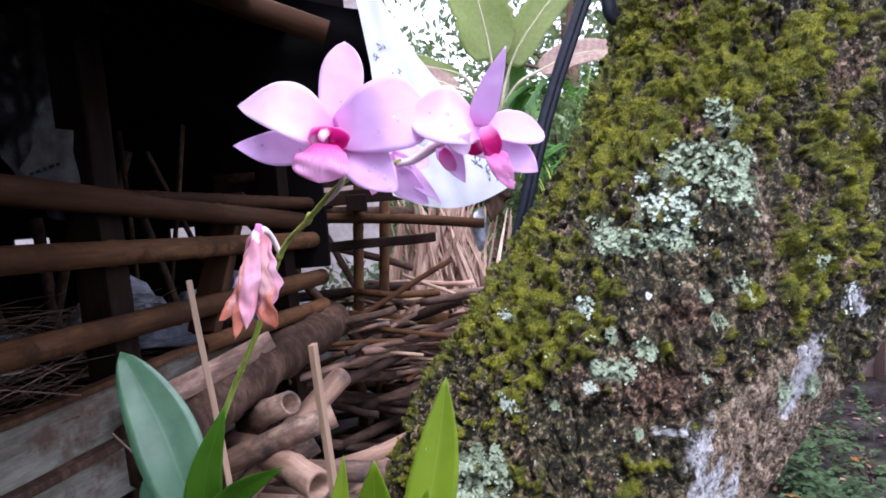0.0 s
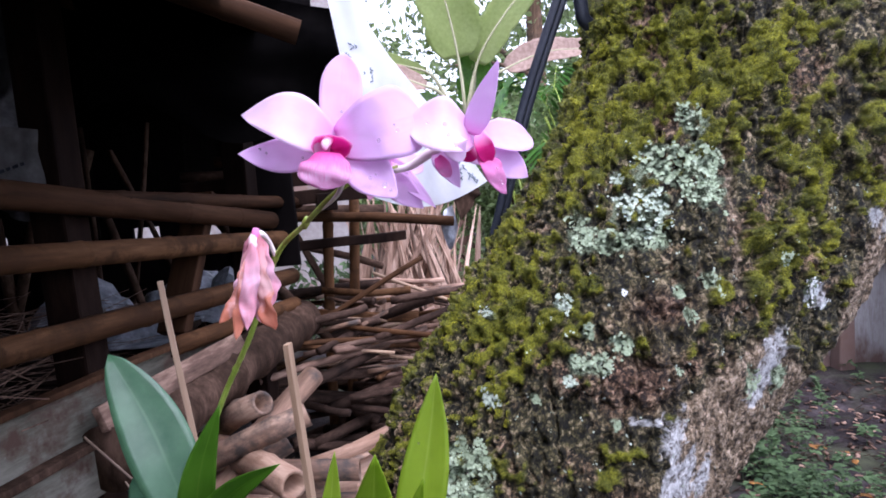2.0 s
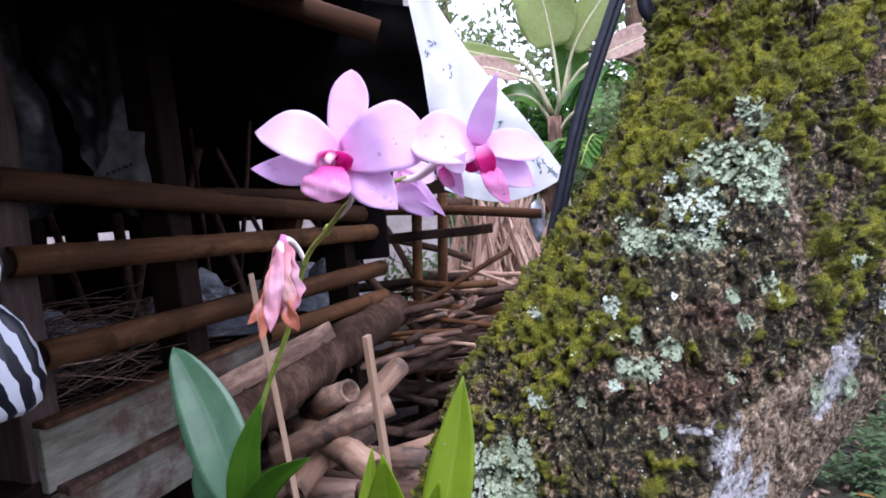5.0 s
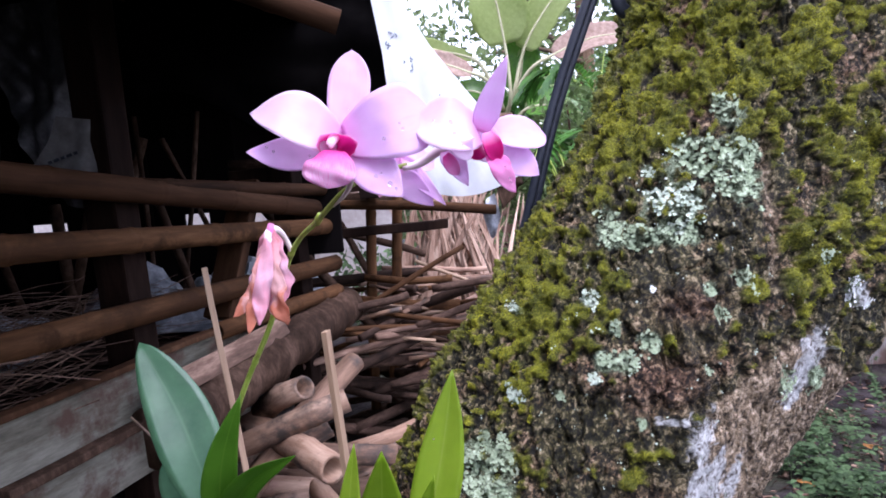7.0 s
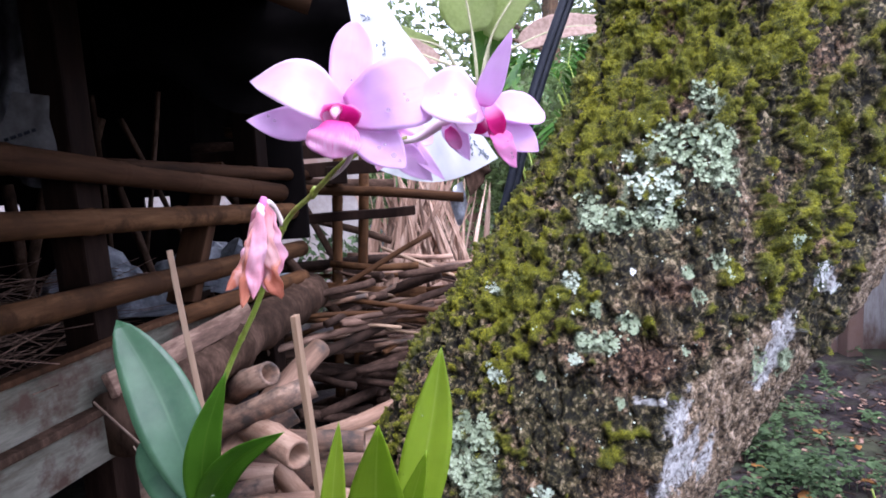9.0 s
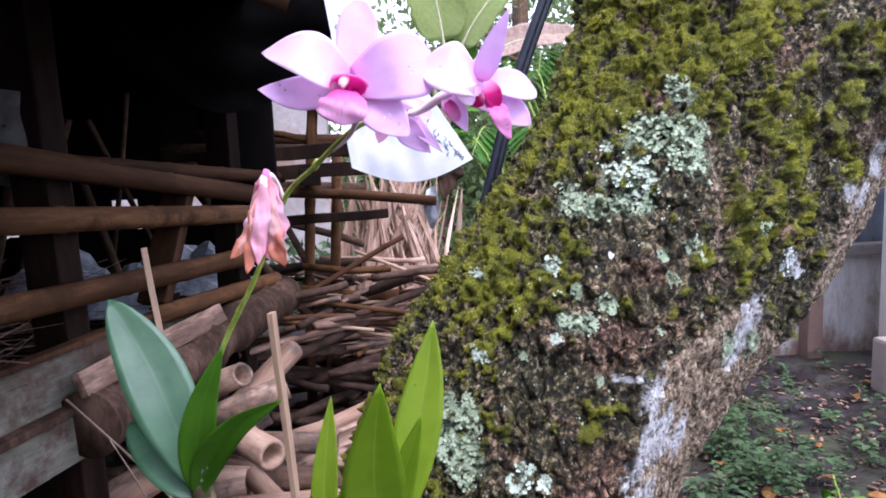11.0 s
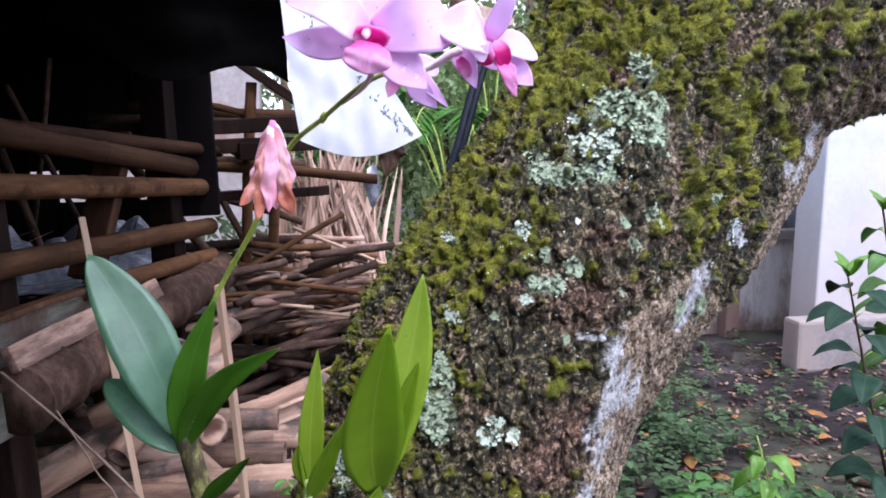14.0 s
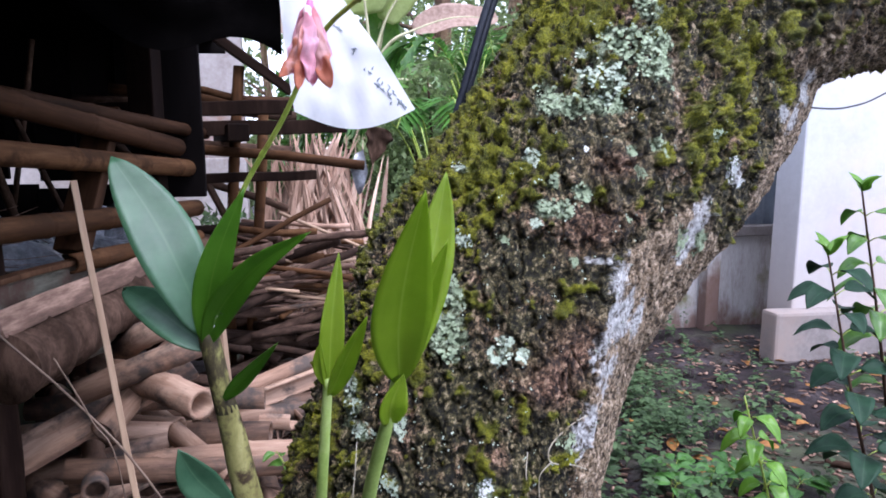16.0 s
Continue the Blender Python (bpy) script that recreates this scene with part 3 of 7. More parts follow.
    sage = tones(fine, [(0.38, (0.06, 0.075, 0.035)), (0.5, (0.2, 0.25, 0.14)), (0.62, (0.4, 0.47, 0.32))])
    col = mixed(nodes, links, mask("leafy"), col, sage)
    links.new(col, bsdf.inputs["Base Color"])
    bsdf.inputs["Roughness"].default_value = 0.62
    bsdf.inputs["Specular IOR Level"].default_value = 0.35
    bp = nodes.new("ShaderNodeBump")
    bp.inputs["Strength"].default_value, bp.inputs["Distance"].default_value = 1.0, 0.0042
    both = nodes.new("ShaderNodeMath")
    both.operation = "ADD"
    links.new(fine.outputs[0], both.inputs[0])
    links.new(flake.outputs[0], both.inputs[1])
    links.new(both.outputs[0], bp.inputs["Height"])
    links.new(bp.outputs[0], bsdf.inputs["Normal"])
    return m


M["bark"] = bark_material()
# leafy lichen rosettes: x, z, half width, half height, kind (0 sage, 1 whitish, 2 chalk white)
LICHENS = [(0.200, 1.012, 0.0075, 0.010, 0), (0.174, 0.981, 0.0143, 0.0135, 0), (0.190, 0.976, 0.0200, 0.0145, 0), (0.201, 0.960, 0.0120, 0.0145, 0), (0.209, 0.981, 0.008, 0.010, 0),
           (0.145, 0.971, 0.0042, 0.0037, 1), (0.157, 0.949, 0.0165, 0.0140, 1), (0.114, 0.935, 0.0080, 0.0115, 0), (0.128, 0.927, 0.0179, 0.0065, 0), (0.157, 0.931, 0.0120, 0.0085, 0),
           (0.106, 0.871, 0.0030, 0.0053, 0), (0.098, 0.852, 0.0075, 0.0060, 0), (0.112, 0.850, 0.0067, 0.0059, 0), (0.127, 0.861, 0.0074, 0.0067, 0), (0.089, 0.839, 0.0036, 0.0032, 1),
           (0.037, 0.826, 0.0052, 0.0056, 1), (0.174, 0.877, 0.0043, 0.0047, 0), (0.193, 0.898, 0.0036, 0.0068, 0), (0.168, 0.894, 0.0036, 0.0036, 0), (0.066, 0.827, 0.0028, 0.0025, 0),
           (0.043, 0.879, 0.0039, 0.0027, 1), (0.093, 0.889, 0.0051, 0.0055, 1), (0.257, 0.906, 0.0054, 0.0042, 0), (0.161, 0.842, 0.0024, 0.0024, 0), (0.132, 0.895, 0.0017, 0.0017, 2),
           (-0.013, 0.768, 0.0080, 0.0197, 1), (0.007, 0.775, 0.0140, 0.0185, 0), (0.014, 0.794, 0.0033, 0.0070, 0), (0.026, 0.798, 0.0033, 0.0021, 0), (0.116, 0.811, 0.0024, 0.0031, 0),
           (0.285, 0.878, 0.0060, 0.0105, 2), (0.301, 0.864, 0.0056, 0.0038, 2), (0.056, 0.743, 0.0070, 0.0077, 1), (0.061, 0.753, 0.0058, 0.0041, 1), (0.073, 0.743, 0.0046, 0.0046, 1),
           (0.018, 0.756, 0.0110, 0.0160, 0), (0.026, 0.786, 0.0070, 0.0102, 0), (-0.050, 0.711, 0.0051, 0.0136, 1), (-0.046, 0.685, 0.0089, 0.0049, 1), (-0.018, 0.693, 0.0039, 0.0086, 1),
           (-0.028, 0.650, 0.0058, 0.0077, 1), (0.043, 0.644, 0.0070, 0.0093, 2), (0.107, 0.676, 0.0076, 0.0057, 0), (0.227, 0.819, 0.0065, 0.0099, 0), (0.256, 0.814, 0.0060, 0.0100, 0)]


def thallus(p):
    """Where leafy lichen covers the bark: ragged patches with holes."""
    out = np.zeros(len(p))
    wob = fbm(p, 90, 3, 81) - 0.5
    for x, z, a, b, kind in LICHENS:
        d = np.sqrt(((p[:, 0] - x) / (a * 1.05)) ** 2 + ((p[:, 2] - z) / (b * 1.05)) ** 2) + wob * 2.0
        out = np.maximum(out, step(1.15, 0.9, d))
    return out * step(0.36, 0.46, fbm(p, 170, 2, 83)) * (p[:, 1] < 0.56)


# pale crust lichens: x, z, half width, half height, slant
CRUSTS = [(0.241, 0.821, 0.013, 0.021, 0.5), (0.155, 0.795, 0.010, 0.017, 0.3), (0.147, 0.756, 0.014, 0.020, 0.2), (0.171, 0.766, 0.009, 0.017, 0.3), (0.137, 0.811, 0.009, 0.003, 0.0), (0.185, 0.762, 0.007, 0.014, 0.3),
          (0.130, 0.680, 0.0115, 0.0173, 0.2), (0.389, 0.950, 0.010, 0.021, 0.5), (0.376, 0.923, 0.007, 0.014, 0.4), (0.354, 0.927, 0.008, 0.007, 0.0), (0.150, 0.722, 0.012, 0.016, 0.1), (0.29, 0.874, 0.008, 0.010, 0.1)]


def crust_mask(p):
    out = np.zeros(len(p))
    wob = fbm(p, 60, 3, 71) - 0.5 + 0.6 * (fbm(p, 320, 3, 73) - 0.5)
    for x, z, a, b, s in CRUSTS:
        dz = p[:, 2] - z
        dx = p[:, 0] - x - s * dz
        d = np.sqrt((dx / a) ** 2 + (dz / b) ** 2) + wob * 2.2
        out = np.maximum(out, 0.92 * step(1.1, 0.85, d))
    return out * (p[:, 1] < 0.58)


def tufts(name, points, normals, length, width, rng, droop=0.3):
    """Many tiny bent blades, one mesh."""
    k = len(points)
    d = normals + rng.normal(0, 0.42, (k, 3)) + np.array([0, 0, 0.2])
    d /= np.linalg.norm(d, axis=1)[:, None]
    side = np.cross(d, rng.normal(0, 1, (k, 3)))
    side /= np.linalg.norm(side, axis=1)[:, None]
    ln = (length * rng.uniform(0.6, 1.5, k))[:, None]
    w = (width * rng.uniform(0.7, 1.3, k))[:, None]
    a, b = points - side * w, points + side * w
    mid = points + d * ln * 0.6
    tip = points + d * ln + np.array([0, 0, -droop]) * ln
    verts = np.stack([a, b, mid + side * w * 0.8, mid - side * w * 0.8, tip], 1).reshape(-1, 3)
    faces = []
    for i in range(k):
        o = 5 * i
        faces += [(o, o + 1, o + 2, o + 3), (o + 3, o + 2, o + 4)]
    return mesh_of(name, verts, faces, smooth=False)


def moss_material(name, tones):
    m, nodes, links, bsdf = nodes_of(name)
    ob = nodes.new("ShaderNodeTexCoord").outputs["Object"]
    geo = nodes.new("ShaderNodeNewGeometry")
    big = noise_node(nodes, links, ob, 40, 5, 0.65)
    r = ramp(nodes, [(0.34, tones[0]), (0.48, tones[1]), (0.64, tones[2])])
    mx = nodes.new("ShaderNodeMath")
    mx.operation = "MULTIPLY_ADD"
    links.new(geo.outputs["Random Per Island"], mx.inputs[0])
    mx.inputs[1].default_value = 0.24
    sub = nodes.new("ShaderNodeMath")
    sub.operation = "SUBTRACT"
    links.new(big.outputs[0], sub.inputs[0])
    sub.inputs[1].default_value = 0.12
    links.new(sub.outputs[0], mx.inputs[2])
    links.new(mx.outputs[0], r.inputs[0])
    links.new(r.outputs[0], bsdf.inputs["Base Color"])
    bsdf.inputs["Roughness"].default_value = 0.75
    bsdf.inputs["Specular IOR Level"].default_value = 0.2
    return m


M["moss"] = moss_material("moss", ((0.028, 0.034, 0.004), (0.115, 0.124, 0.011), (0.32, 0.315, 0.024)))
M["moss_bright"] = moss_material("bright_moss", ((0.13, 0.15, 0.007), (0.33, 0.34, 0.016), (0.58, 0.56, 0.032)))


def growth(me, p, moss, bare, clean):
    """Hands a bark mesh the masks of what grows on it."""
    crust, leafy = crust_mask(p), thallus(p)
    for nm, val in (("moss", moss * (1 - crust)), ("crust", crust), ("bare", bare), ("leafy", leafy), ("clean", clean)):
        me.attributes.new(nm, "FLOAT", "POINT").data.foreach_set("value", val.astype(np.float32))
    return me


def build_trunk():
    tree = base("tree", (0.0, 0.5, 0.0), "mossy leaning tree with lichen-covered bark", "tree")
    zs = np.concatenate([np.linspace(-0.15, 0.58, 36, endpoint=False), np.linspace(0.58, 1.12, 540, endpoint=False), np.linspace(1.12, 2.0, 40)])
    ts = np.concatenate([np.linspace(-1.9, 1.9, 460), np.linspace(1.9, 2 * math.pi - 1.9, 40)[1:-1]])
    p, n, moss, bare, clean = trunk_surface(zs, ts)
    w = len(ts)
    faces = [(j * w + i, j * w + (i + 1) % w, (j + 1) * w + (i + 1) % w, (j + 1) * w + i) for j in range(len(zs) - 1) for i in range(w)]
    part("trunk", growth(mesh_of("trunk", p, faces), p, moss, bare, clean), M["bark"], tree)
    # the side limb
    pts = curve_pts([(0.24, 0.58, 0.95), (0.42, 0.58, 1.055), (0.65, 0.60, 1.12), (1.0, 0.64, 1.36), (1.3, 0.72, 1.8)], 420)
    rad = np.interp(np.linspace(0, 1, 421), [0, 0.3, 0.6, 1], [0.10, 0.102, 0.09, 0.06])
    v, f, _ = tube(pts, rad, 240)
    v = np.array([tuple(q) for q in v])
    cen = np.repeat(np.array([tuple(q) for q in pts]), 240, 0)
    nn = v - cen
    nn /= np.linalg.norm(nn, axis=1)[:, None]
    h, moss, bare, clean = relief(v, nn, True)
    part("limb", growth(mesh_of("limb", v + nn * h[:, None], f), v, moss, bare, clean), M["bark"], tree)
    pick = np.random.default_rng(6).permutation(np.nonzero((moss > 0.5) & (v[:, 0] < 0.75) & (nn[:, 1] < 0.3))[0])[:12000]
    tagged(part("moss", tufts("moss", (v + nn * h[:, None])[pick], nn[pick], 0.0012, 0.00028, np.random.default_rng(7)), M["moss"], tree, "yellow-green moss cushions"), kind="stuff")
    return tree


TREE = build_trunk()


def on_trunk(x, z):
    """Points and normals of the finished bark at given x and z, on the side that faces the viewer."""
    x, z = np.asarray(x, float), np.asarray(z, float)
    L, R = (np.interp(z, LEVELS[:, 0], LEVELS[:, k]) for k in (1, 2))
    u = np.clip((x - (L + R) / 2) / ((R - L) / 2), -0.99, 0.99)
    e = np.where(u > 0, 2 / 1.75, 2 / 2.25)
    t = np.arcsin(np.sign(u) * np.abs(u) ** (1 / e))
    p = trunk_point(z, t)
    d = 1e-3
    n = np.cross(trunk_point(z, t + d) - p, trunk_point(z + d, t) - p)
    n /= np.linalg.norm(n, axis=1)[:, None] + 1e-12
    h, moss = relief(p, n)[:2]
    return p + n * h[:, None], n, moss


M["lichen"] = surface("pale_green_lichen", (0.22, 0.28, 0.17), (0.38, 0.46, 0.30), (0.54, 0.62, 0.45), 60, 320, 0.9, 0.5, 0.0008)
M["lichen_pure"] = surface("chalk_white_lichen", (0.66, 0.69, 0.66), (0.80, 0.83, 0.80), (0.9, 0.91, 0.89), 60, 320, 0.9, 0.5, 0.0008)
M["lichen_white"] = surface("white_lichen", (0.33, 0.40, 0.30), (0.53, 0.61, 0.48), (0.70, 0.77, 0.64), 60, 320, 0.9, 0.5, 0.0008)


def build_moss():
    rng = np.random.default_rng(4)
    n = 520000
    z = rng.uniform(0.56, 1.12, n)
    L, R = (np.interp(z, LEVELS[:, 0], LEVELS[:, k]) for k in (1, 2))
    u = np.sin(rng.uniform(-1.5, 1.35, n))
    x = (L + R) / 2 + u * (R - L) / 2
    p, nr, moss = on_trunk(x, z)
    keep = (moss > 0.6) & (crust_mask(p) < 0.3)
    p, nr, u = p[keep][:170000], nr[keep][:170000], u[keep][:170000]
    # two kinds of moss: a bright one on the flank and the crests, a dull one elsewhere
    bright = fbm(p, 26, 4, 91) + 0.2 * step(-0.4, -0.8, u) * step(0.7, 0.8, p[:, 2]) + 0.8 * spread(p, MOSSES[:4]) + 0.08 * rng.normal(0, 1, len(p)) > 0.58
    for some, mat, label in ((bright, "moss_bright", "bright yellow-green moss cushions"), (~bright, "moss", "dull olive moss cushions")):
        tagged(part("moss", tufts("moss", p[some] - nr[some] * 0.0003, nr[some], 0.0009, 0.00024, rng), M[mat], TREE, label), kind="stuff")


build_moss()


def lobe_patch(spots, rng):
    """Overlapping fan-shaped lobes with frilled rims on the bark; spots: rows of x, z, the way each lobe points and its size."""
    spots = np.array(spots)
    cs, ns, _ = on_trunk(spots[:, 0], spots[:, 1])
    verts, faces = [], []
    m = 9
    for c, n, th, size in zip(cs, ns, spots[:, 2], spots[:, 3]):
        nv = Vector(n)
        out = Vector((math.cos(th), 0, math.sin(th)))
        out = (out - nv * out.dot(nv) + Vector(rng.normal(0, 0.25, 3))).normalized()
        side = nv.cross(out).normalized()
        out = side.cross(nv).normalized()
        o = len(verts)
        c = Vector(c) + nv * rng.uniform(0.0002, 0.0012)
        turn = rng.uniform(0.0, 6.28)
        verts.append(c - out * size * 0.45)
        for ring, reach in ((0, 0.6), (1, 1.0)):
            for k in range(m):
                t = -1.9 + 3.8 * k / (m - 1)
                frill = 1 + 0.22 * math.sin(2.6 * k + turn) * ring
                rr = size * reach * frill * (0.72 + 0.28 * math.cos(t))
                lift = (0.10 if ring == 0 else 0.28 + 0.3 * math.sin(1.9 * k + 2 * turn)) * size
                verts.append(c + out * (math.cos(t) * rr) + side * (math.sin(t) * rr) + nv * lift)
        faces += [(o, o + 1 + k, o + 2 + k) for k in range(m - 1)]
        faces += [(o + 1 + k, o + 1 + m + k, o + 2 + m + k, o + 2 + k) for k in range(m - 1)]
    return mesh_of("lichen", verts, faces, smooth=False)


def rosette(x, z, a, b, rng):
    out = []
    gap = rng.uniform(0, 6.28)
    size = min(0.0021, 0.00085 + 0.16 * math.sqrt(a * b) * 0.55)
    count = int(2.1 * math.pi * a * b / (size * size)) + 3
    for _ in range(count):
        r, th = math.sqrt(rng.uniform(0, 1)), rng.uniform(0, 2 * math.pi)
        edge = 1 + 0.25 * math.sin(3 * th + gap) + 0.2 * math.sin(7 * th + 2 * gap)
        if a * b > 4e-5 and noise.noise(Vector((x + a * r * math.cos(th), 0, z + b * r * math.sin(th))) * 190) < -0.12:
            continue
        out.append((x + a * r * edge * math.cos(th), z + b * r * edge * math.sin(th), th + rng.normal(0, 0.5), size * rng.uniform(0.55, 1.15)))
    return out


def build_lichens():
    rng = np.random.default_rng(9)
    for x, z, a, b, kind in LICHENS:
        part("lichen", lobe_patch(rosette(x, z, a, b, rng), rng), M[("lichen", "lichen_white", "lichen_pure")[kind]], TREE, "pale crusty lichen" if kind else "grey-green leafy lichen")
    # stray specks over the bark
    specks = []
    for _ in range(260):
        z = rng.uniform(0.62, 1.0)
        L, R = np.interp(z, LEVELS[:, 0], LEVELS[:, 1]), np.interp(z, LEVELS[:, 0], LEVELS[:, 2])
        x = L + (R - L) * rng.uniform(0.08, 0.75)
        specks += [(x + rng.normal(0, 0.0008), z + rng.normal(0, 0.0008), rng.uniform(0, 6.28), rng.uniform(0.0004, 0.0011)) for _k in range(2)]
    tagged(part("lichen", lobe_patch(specks, rng), M["lichen_white"], TREE, "scattered specks of grey-green lichen"), kind="stuff")


build_lichens()

# ---- white outbuilding wall, its plinth, and the sheet fence beside it ----
def mud_splash(m, low, high, colour, scale=9):
    """Adds a ragged band of mud along the foot of a panel, fading out between two heights."""
    nodes, links = m.node_tree.nodes, m.node_tree.links
    bsdf = nodes["Principled BSDF"]
    old = bsdf.inputs["Base Color"].links[0].from_socket
    ob = nodes.new("ShaderNodeTexCoord").outputs["Object"]
    sep = nodes.new("ShaderNodeSeparateXYZ")
    links.new(ob, sep.inputs[0])
    n = noise_node(nodes, links, ob, scale, 5, 0.65, (1.6, 1, 0.6))
    ad = nodes.new("ShaderNodeMath")
    ad.operation = "MULTIPLY_ADD"
    links.new(n.outputs[0], ad.inputs[0])
    ad.inputs[1].default_value = 0.5
    links.new(sep.outputs[2], ad.inputs[2])
    r = nodes.new("ShaderNodeMapRange")
    r.inputs["From Min"].default_value, r.inputs["From Max"].default_value = low, high
    r.inputs["To Min"].default_value, r.inputs["To Max"].default_value = 0.9, 0.0
    links.new(ad.outputs[0], r.inputs["Value"])
    links.new(mixed(nodes, links, r.outputs[0], old, colour), bsdf.inputs["Base Color"])
    return m


def build_wall():
    w = lone("wall_east", slab(3.2, 0.16, 2.9, 0.01, 0.003, 1, 8), mud_splash(M["plaster"], -1.1, -0.2, (0.36, 0.3, 0.265), 3), "white plastered wall with faint stains", "wall", pose(3.54, 2.345, 1.45, 0, 0, -2), kind="structure")
    lone("baseboard", slab(3.3, 0.1, 0.22, 0.015, 0.004, 2, 12), M["plinth"], "rough cement plinth at the foot of the wall", "plinth", pose(3.47, 2.25, 0.10, 0, 0, -2), kind="structure")
    f = base("fence", (1.5, 2.75, 0), "grey sheet fence over stained concrete panel", "fence")
    n, width = 140, 1.35
    verts, faces = [], []
    for k in range(n + 1):
        x = k / n * width
        for z in (0, 1.6):
            for off in (0, 0.003):
                verts.append((x, math.sin(x * 2 * math.pi / 0.076) * 0.009 + off, z))
    for k in range(n):
        a, b = k * 4, k * 4 + 4
        faces += [(a, b, b + 2, a + 2), (a + 1, a + 3, b + 3, b + 1), (a, a + 1, b + 1, b), (a + 2, b + 2, b + 3, a + 3)]
    part("sheet", mesh_of("sheet", verts, faces), M["zinc"], f, "blue-grey corrugated metal sheet", pose(1.0, 2.80, 0.47))
    part("panel", slab(1.35, 0.05, 0.5, 0.006, 0.003, 4, 8), mud_splash(M["panel"], 0.04, 0.18, (0.13, 0.07, 0.05)), f, "grey concrete panel with brown stains", pose(1.675, 2.80, 0.22))
    part("rail", slab(1.35, 0.07, 0.05, 0.006, 0.002, 5, 6), M["plinth"], f, "", pose(1.675, 2.77, 0.485))
    part("post", slab(0.07, 0.07, 1.0, 0.008, 0.003, 6, 6), M["panel"], f, "", pose(1.83, 2.74, 0.45))


build_wall()
v, f, u = tube(curve_pts([(1.70, 2.262, 1.06), (1.948, 2.258, 1.036), (2.087, 2.252, 1.046), (2.231, 2.246, 1.099), (2.6, 2.235, 1.30)], 24), 0.0035, 8)
lone("cable", mesh_of("cable", v, f), M["rubber"], "thin dark cable strung along the white wall", "cable")

# ---- the open shed: posts, split-bamboo rails, boards, dark roof ----
D2 = Vector((0.300, 0.954, 0))
N2 = Vector((0.954, -0.300, 0))


def shed_at(s, out=0.0, z=0.0):
    """A place on the shed's front: s metres along it, out metres towards the yard."""
    return Vector((-0.74, 0.97, 0)) + D2 * s + N2 * out + Vector((0, 0, z))


def build_shed():
    shed = base("shed", shed_at(1.2, -0.5), "open shed of dark posts and split bamboo rails", "shed")
    for s, out, h, w in ((0.0, -0.05, 2.3, 0.085), (0.36, -0.05, 2.3, 0.08), (1.02, -0.05, 2.3, 0.075), (-1.2, -0.05, 2.3, 0.09), (0.2, -1.5, 2.6, 0.08), (1.1, -1.5, 2.6, 0.08)):
        # the front post keeps its brown, the others take the shaded copy
        part("post", slab(w, w * 0.8, h, 0.006, 0.006, s * 9, 14), M["post" if s == 0 else "shaded_timber"], shed, "", Matrix.Translation(shed_at(s, out, h / 2 - 0.03)) @ Matrix.Rotation(radians(-17.5), 4, "Z"))
    rails = [(-0.035, 1.06, 1.035, 0.888, 0.026), (-0.03, 1.16, 0.912, 0.825, 0.025), (0.0, 1.16, 0.755, 0.708, 0.025), (0.55, 1.16, 0.645, 0.62, 0.022), (0.35, 1.25, 0.99, 0.93, 0.018)]
    for k, (s0, s1, z0, z1, r) in enumerate(rails):
        a, b = shed_at(s0, 0.012, z0), shed_at(s1, 0.012, z1)
        m = along(a, b)
        x = m.to_3x3().inverted() @ N2
        # upper rails take the darker rafter colour, standing for shade under the eave
        part("rail", half_culm((b - a).length, r, k), M["rafter" if k in (0, 4) else "bamboo"], shed, "split bamboo rail", m @ Matrix.Rotation(math.atan2(x.y, x.x), 4, "Z"))
    a, b = shed_at(0.62, -0.03, 0.66), shed_at(0.80, -0.03, 0.98)
    part("brace", slab(0.075, 0.03, (b - a).length, 0.004, 0.004, 3, 8), M["rafter"], shed, "brown slanting brace", along(a, b))
    for k, (s0, s1, z0, z1, h) in enumerate(((-0.02, 0.75, 0.60, 0.575, 0.11), (-0.02, 0.62, 0.49, 0.47, 0.10))):
        a, b = shed_at(s0, 0.0 + 0.02 * k, z0), shed_at(s1, 0.02 * k, z1)
        m = Matrix.Translation((a + b) / 2) @ Matrix.Rotation(math.atan2(D2.y, D2.x), 4, "Z")
        part("board", slab((b - a).length, 0.022, h, 0.004, 0.004, k, 10), M["board"], shed, "grey weathered board", m)
        part("batten", slab((b - a).length - 0.02 * k, 0.03, 0.012 if k == 0 else 0.016, 0.003, 0.003, k + 3, 12), M["log" if k else "rafter"], shed, "worn brown strip along the board", Matrix.Translation(N2 * 0.006 + Vector((0, 0, h / 2 + 0.004))) @ m)
    # roof sheet, sloping down towards the yard, and its rafters
    e0, e1 = Vector((-0.06, -1.6, 1.33)), Vector((-0.42, 3.3, 1.35))
    t0, t1 = Vector((-3.2, -1.6, 2.5)), Vector((-3.2, 3.3, 2.5))
    verts, faces, n = [], [], 60
    for k in range(n + 1):
        u = k / n
        wav = 0.006 * math.sin(u * 240) - 0.05 * math.exp(-((u - 0.58) / 0.12) ** 2)
        for v in range(9):
            p = e0.lerp(e1, u).lerp(t0.lerp(t1, u), v / 8)
            w = wav * (1 - v / 8)
            verts += [p + Vector((0.02 * math.sin(u * 31) * (v == 0), 0, w)), p + Vector((0.02 * math.sin(u * 31) * (v == 0), 0, w + 0.006))]
    for k in range(n):
        for v in range(8):
            a, b = (k * 9 + v) * 2, ((k + 1) * 9 + v) * 2
            faces += [(a, a + 2, b + 2, b), (a + 1, b + 1, b + 3, a + 3)]
    part("roof", mesh_of("roof", verts, faces), M["roof"], shed, "sagging roof sheet, near-black for the shade beneath")
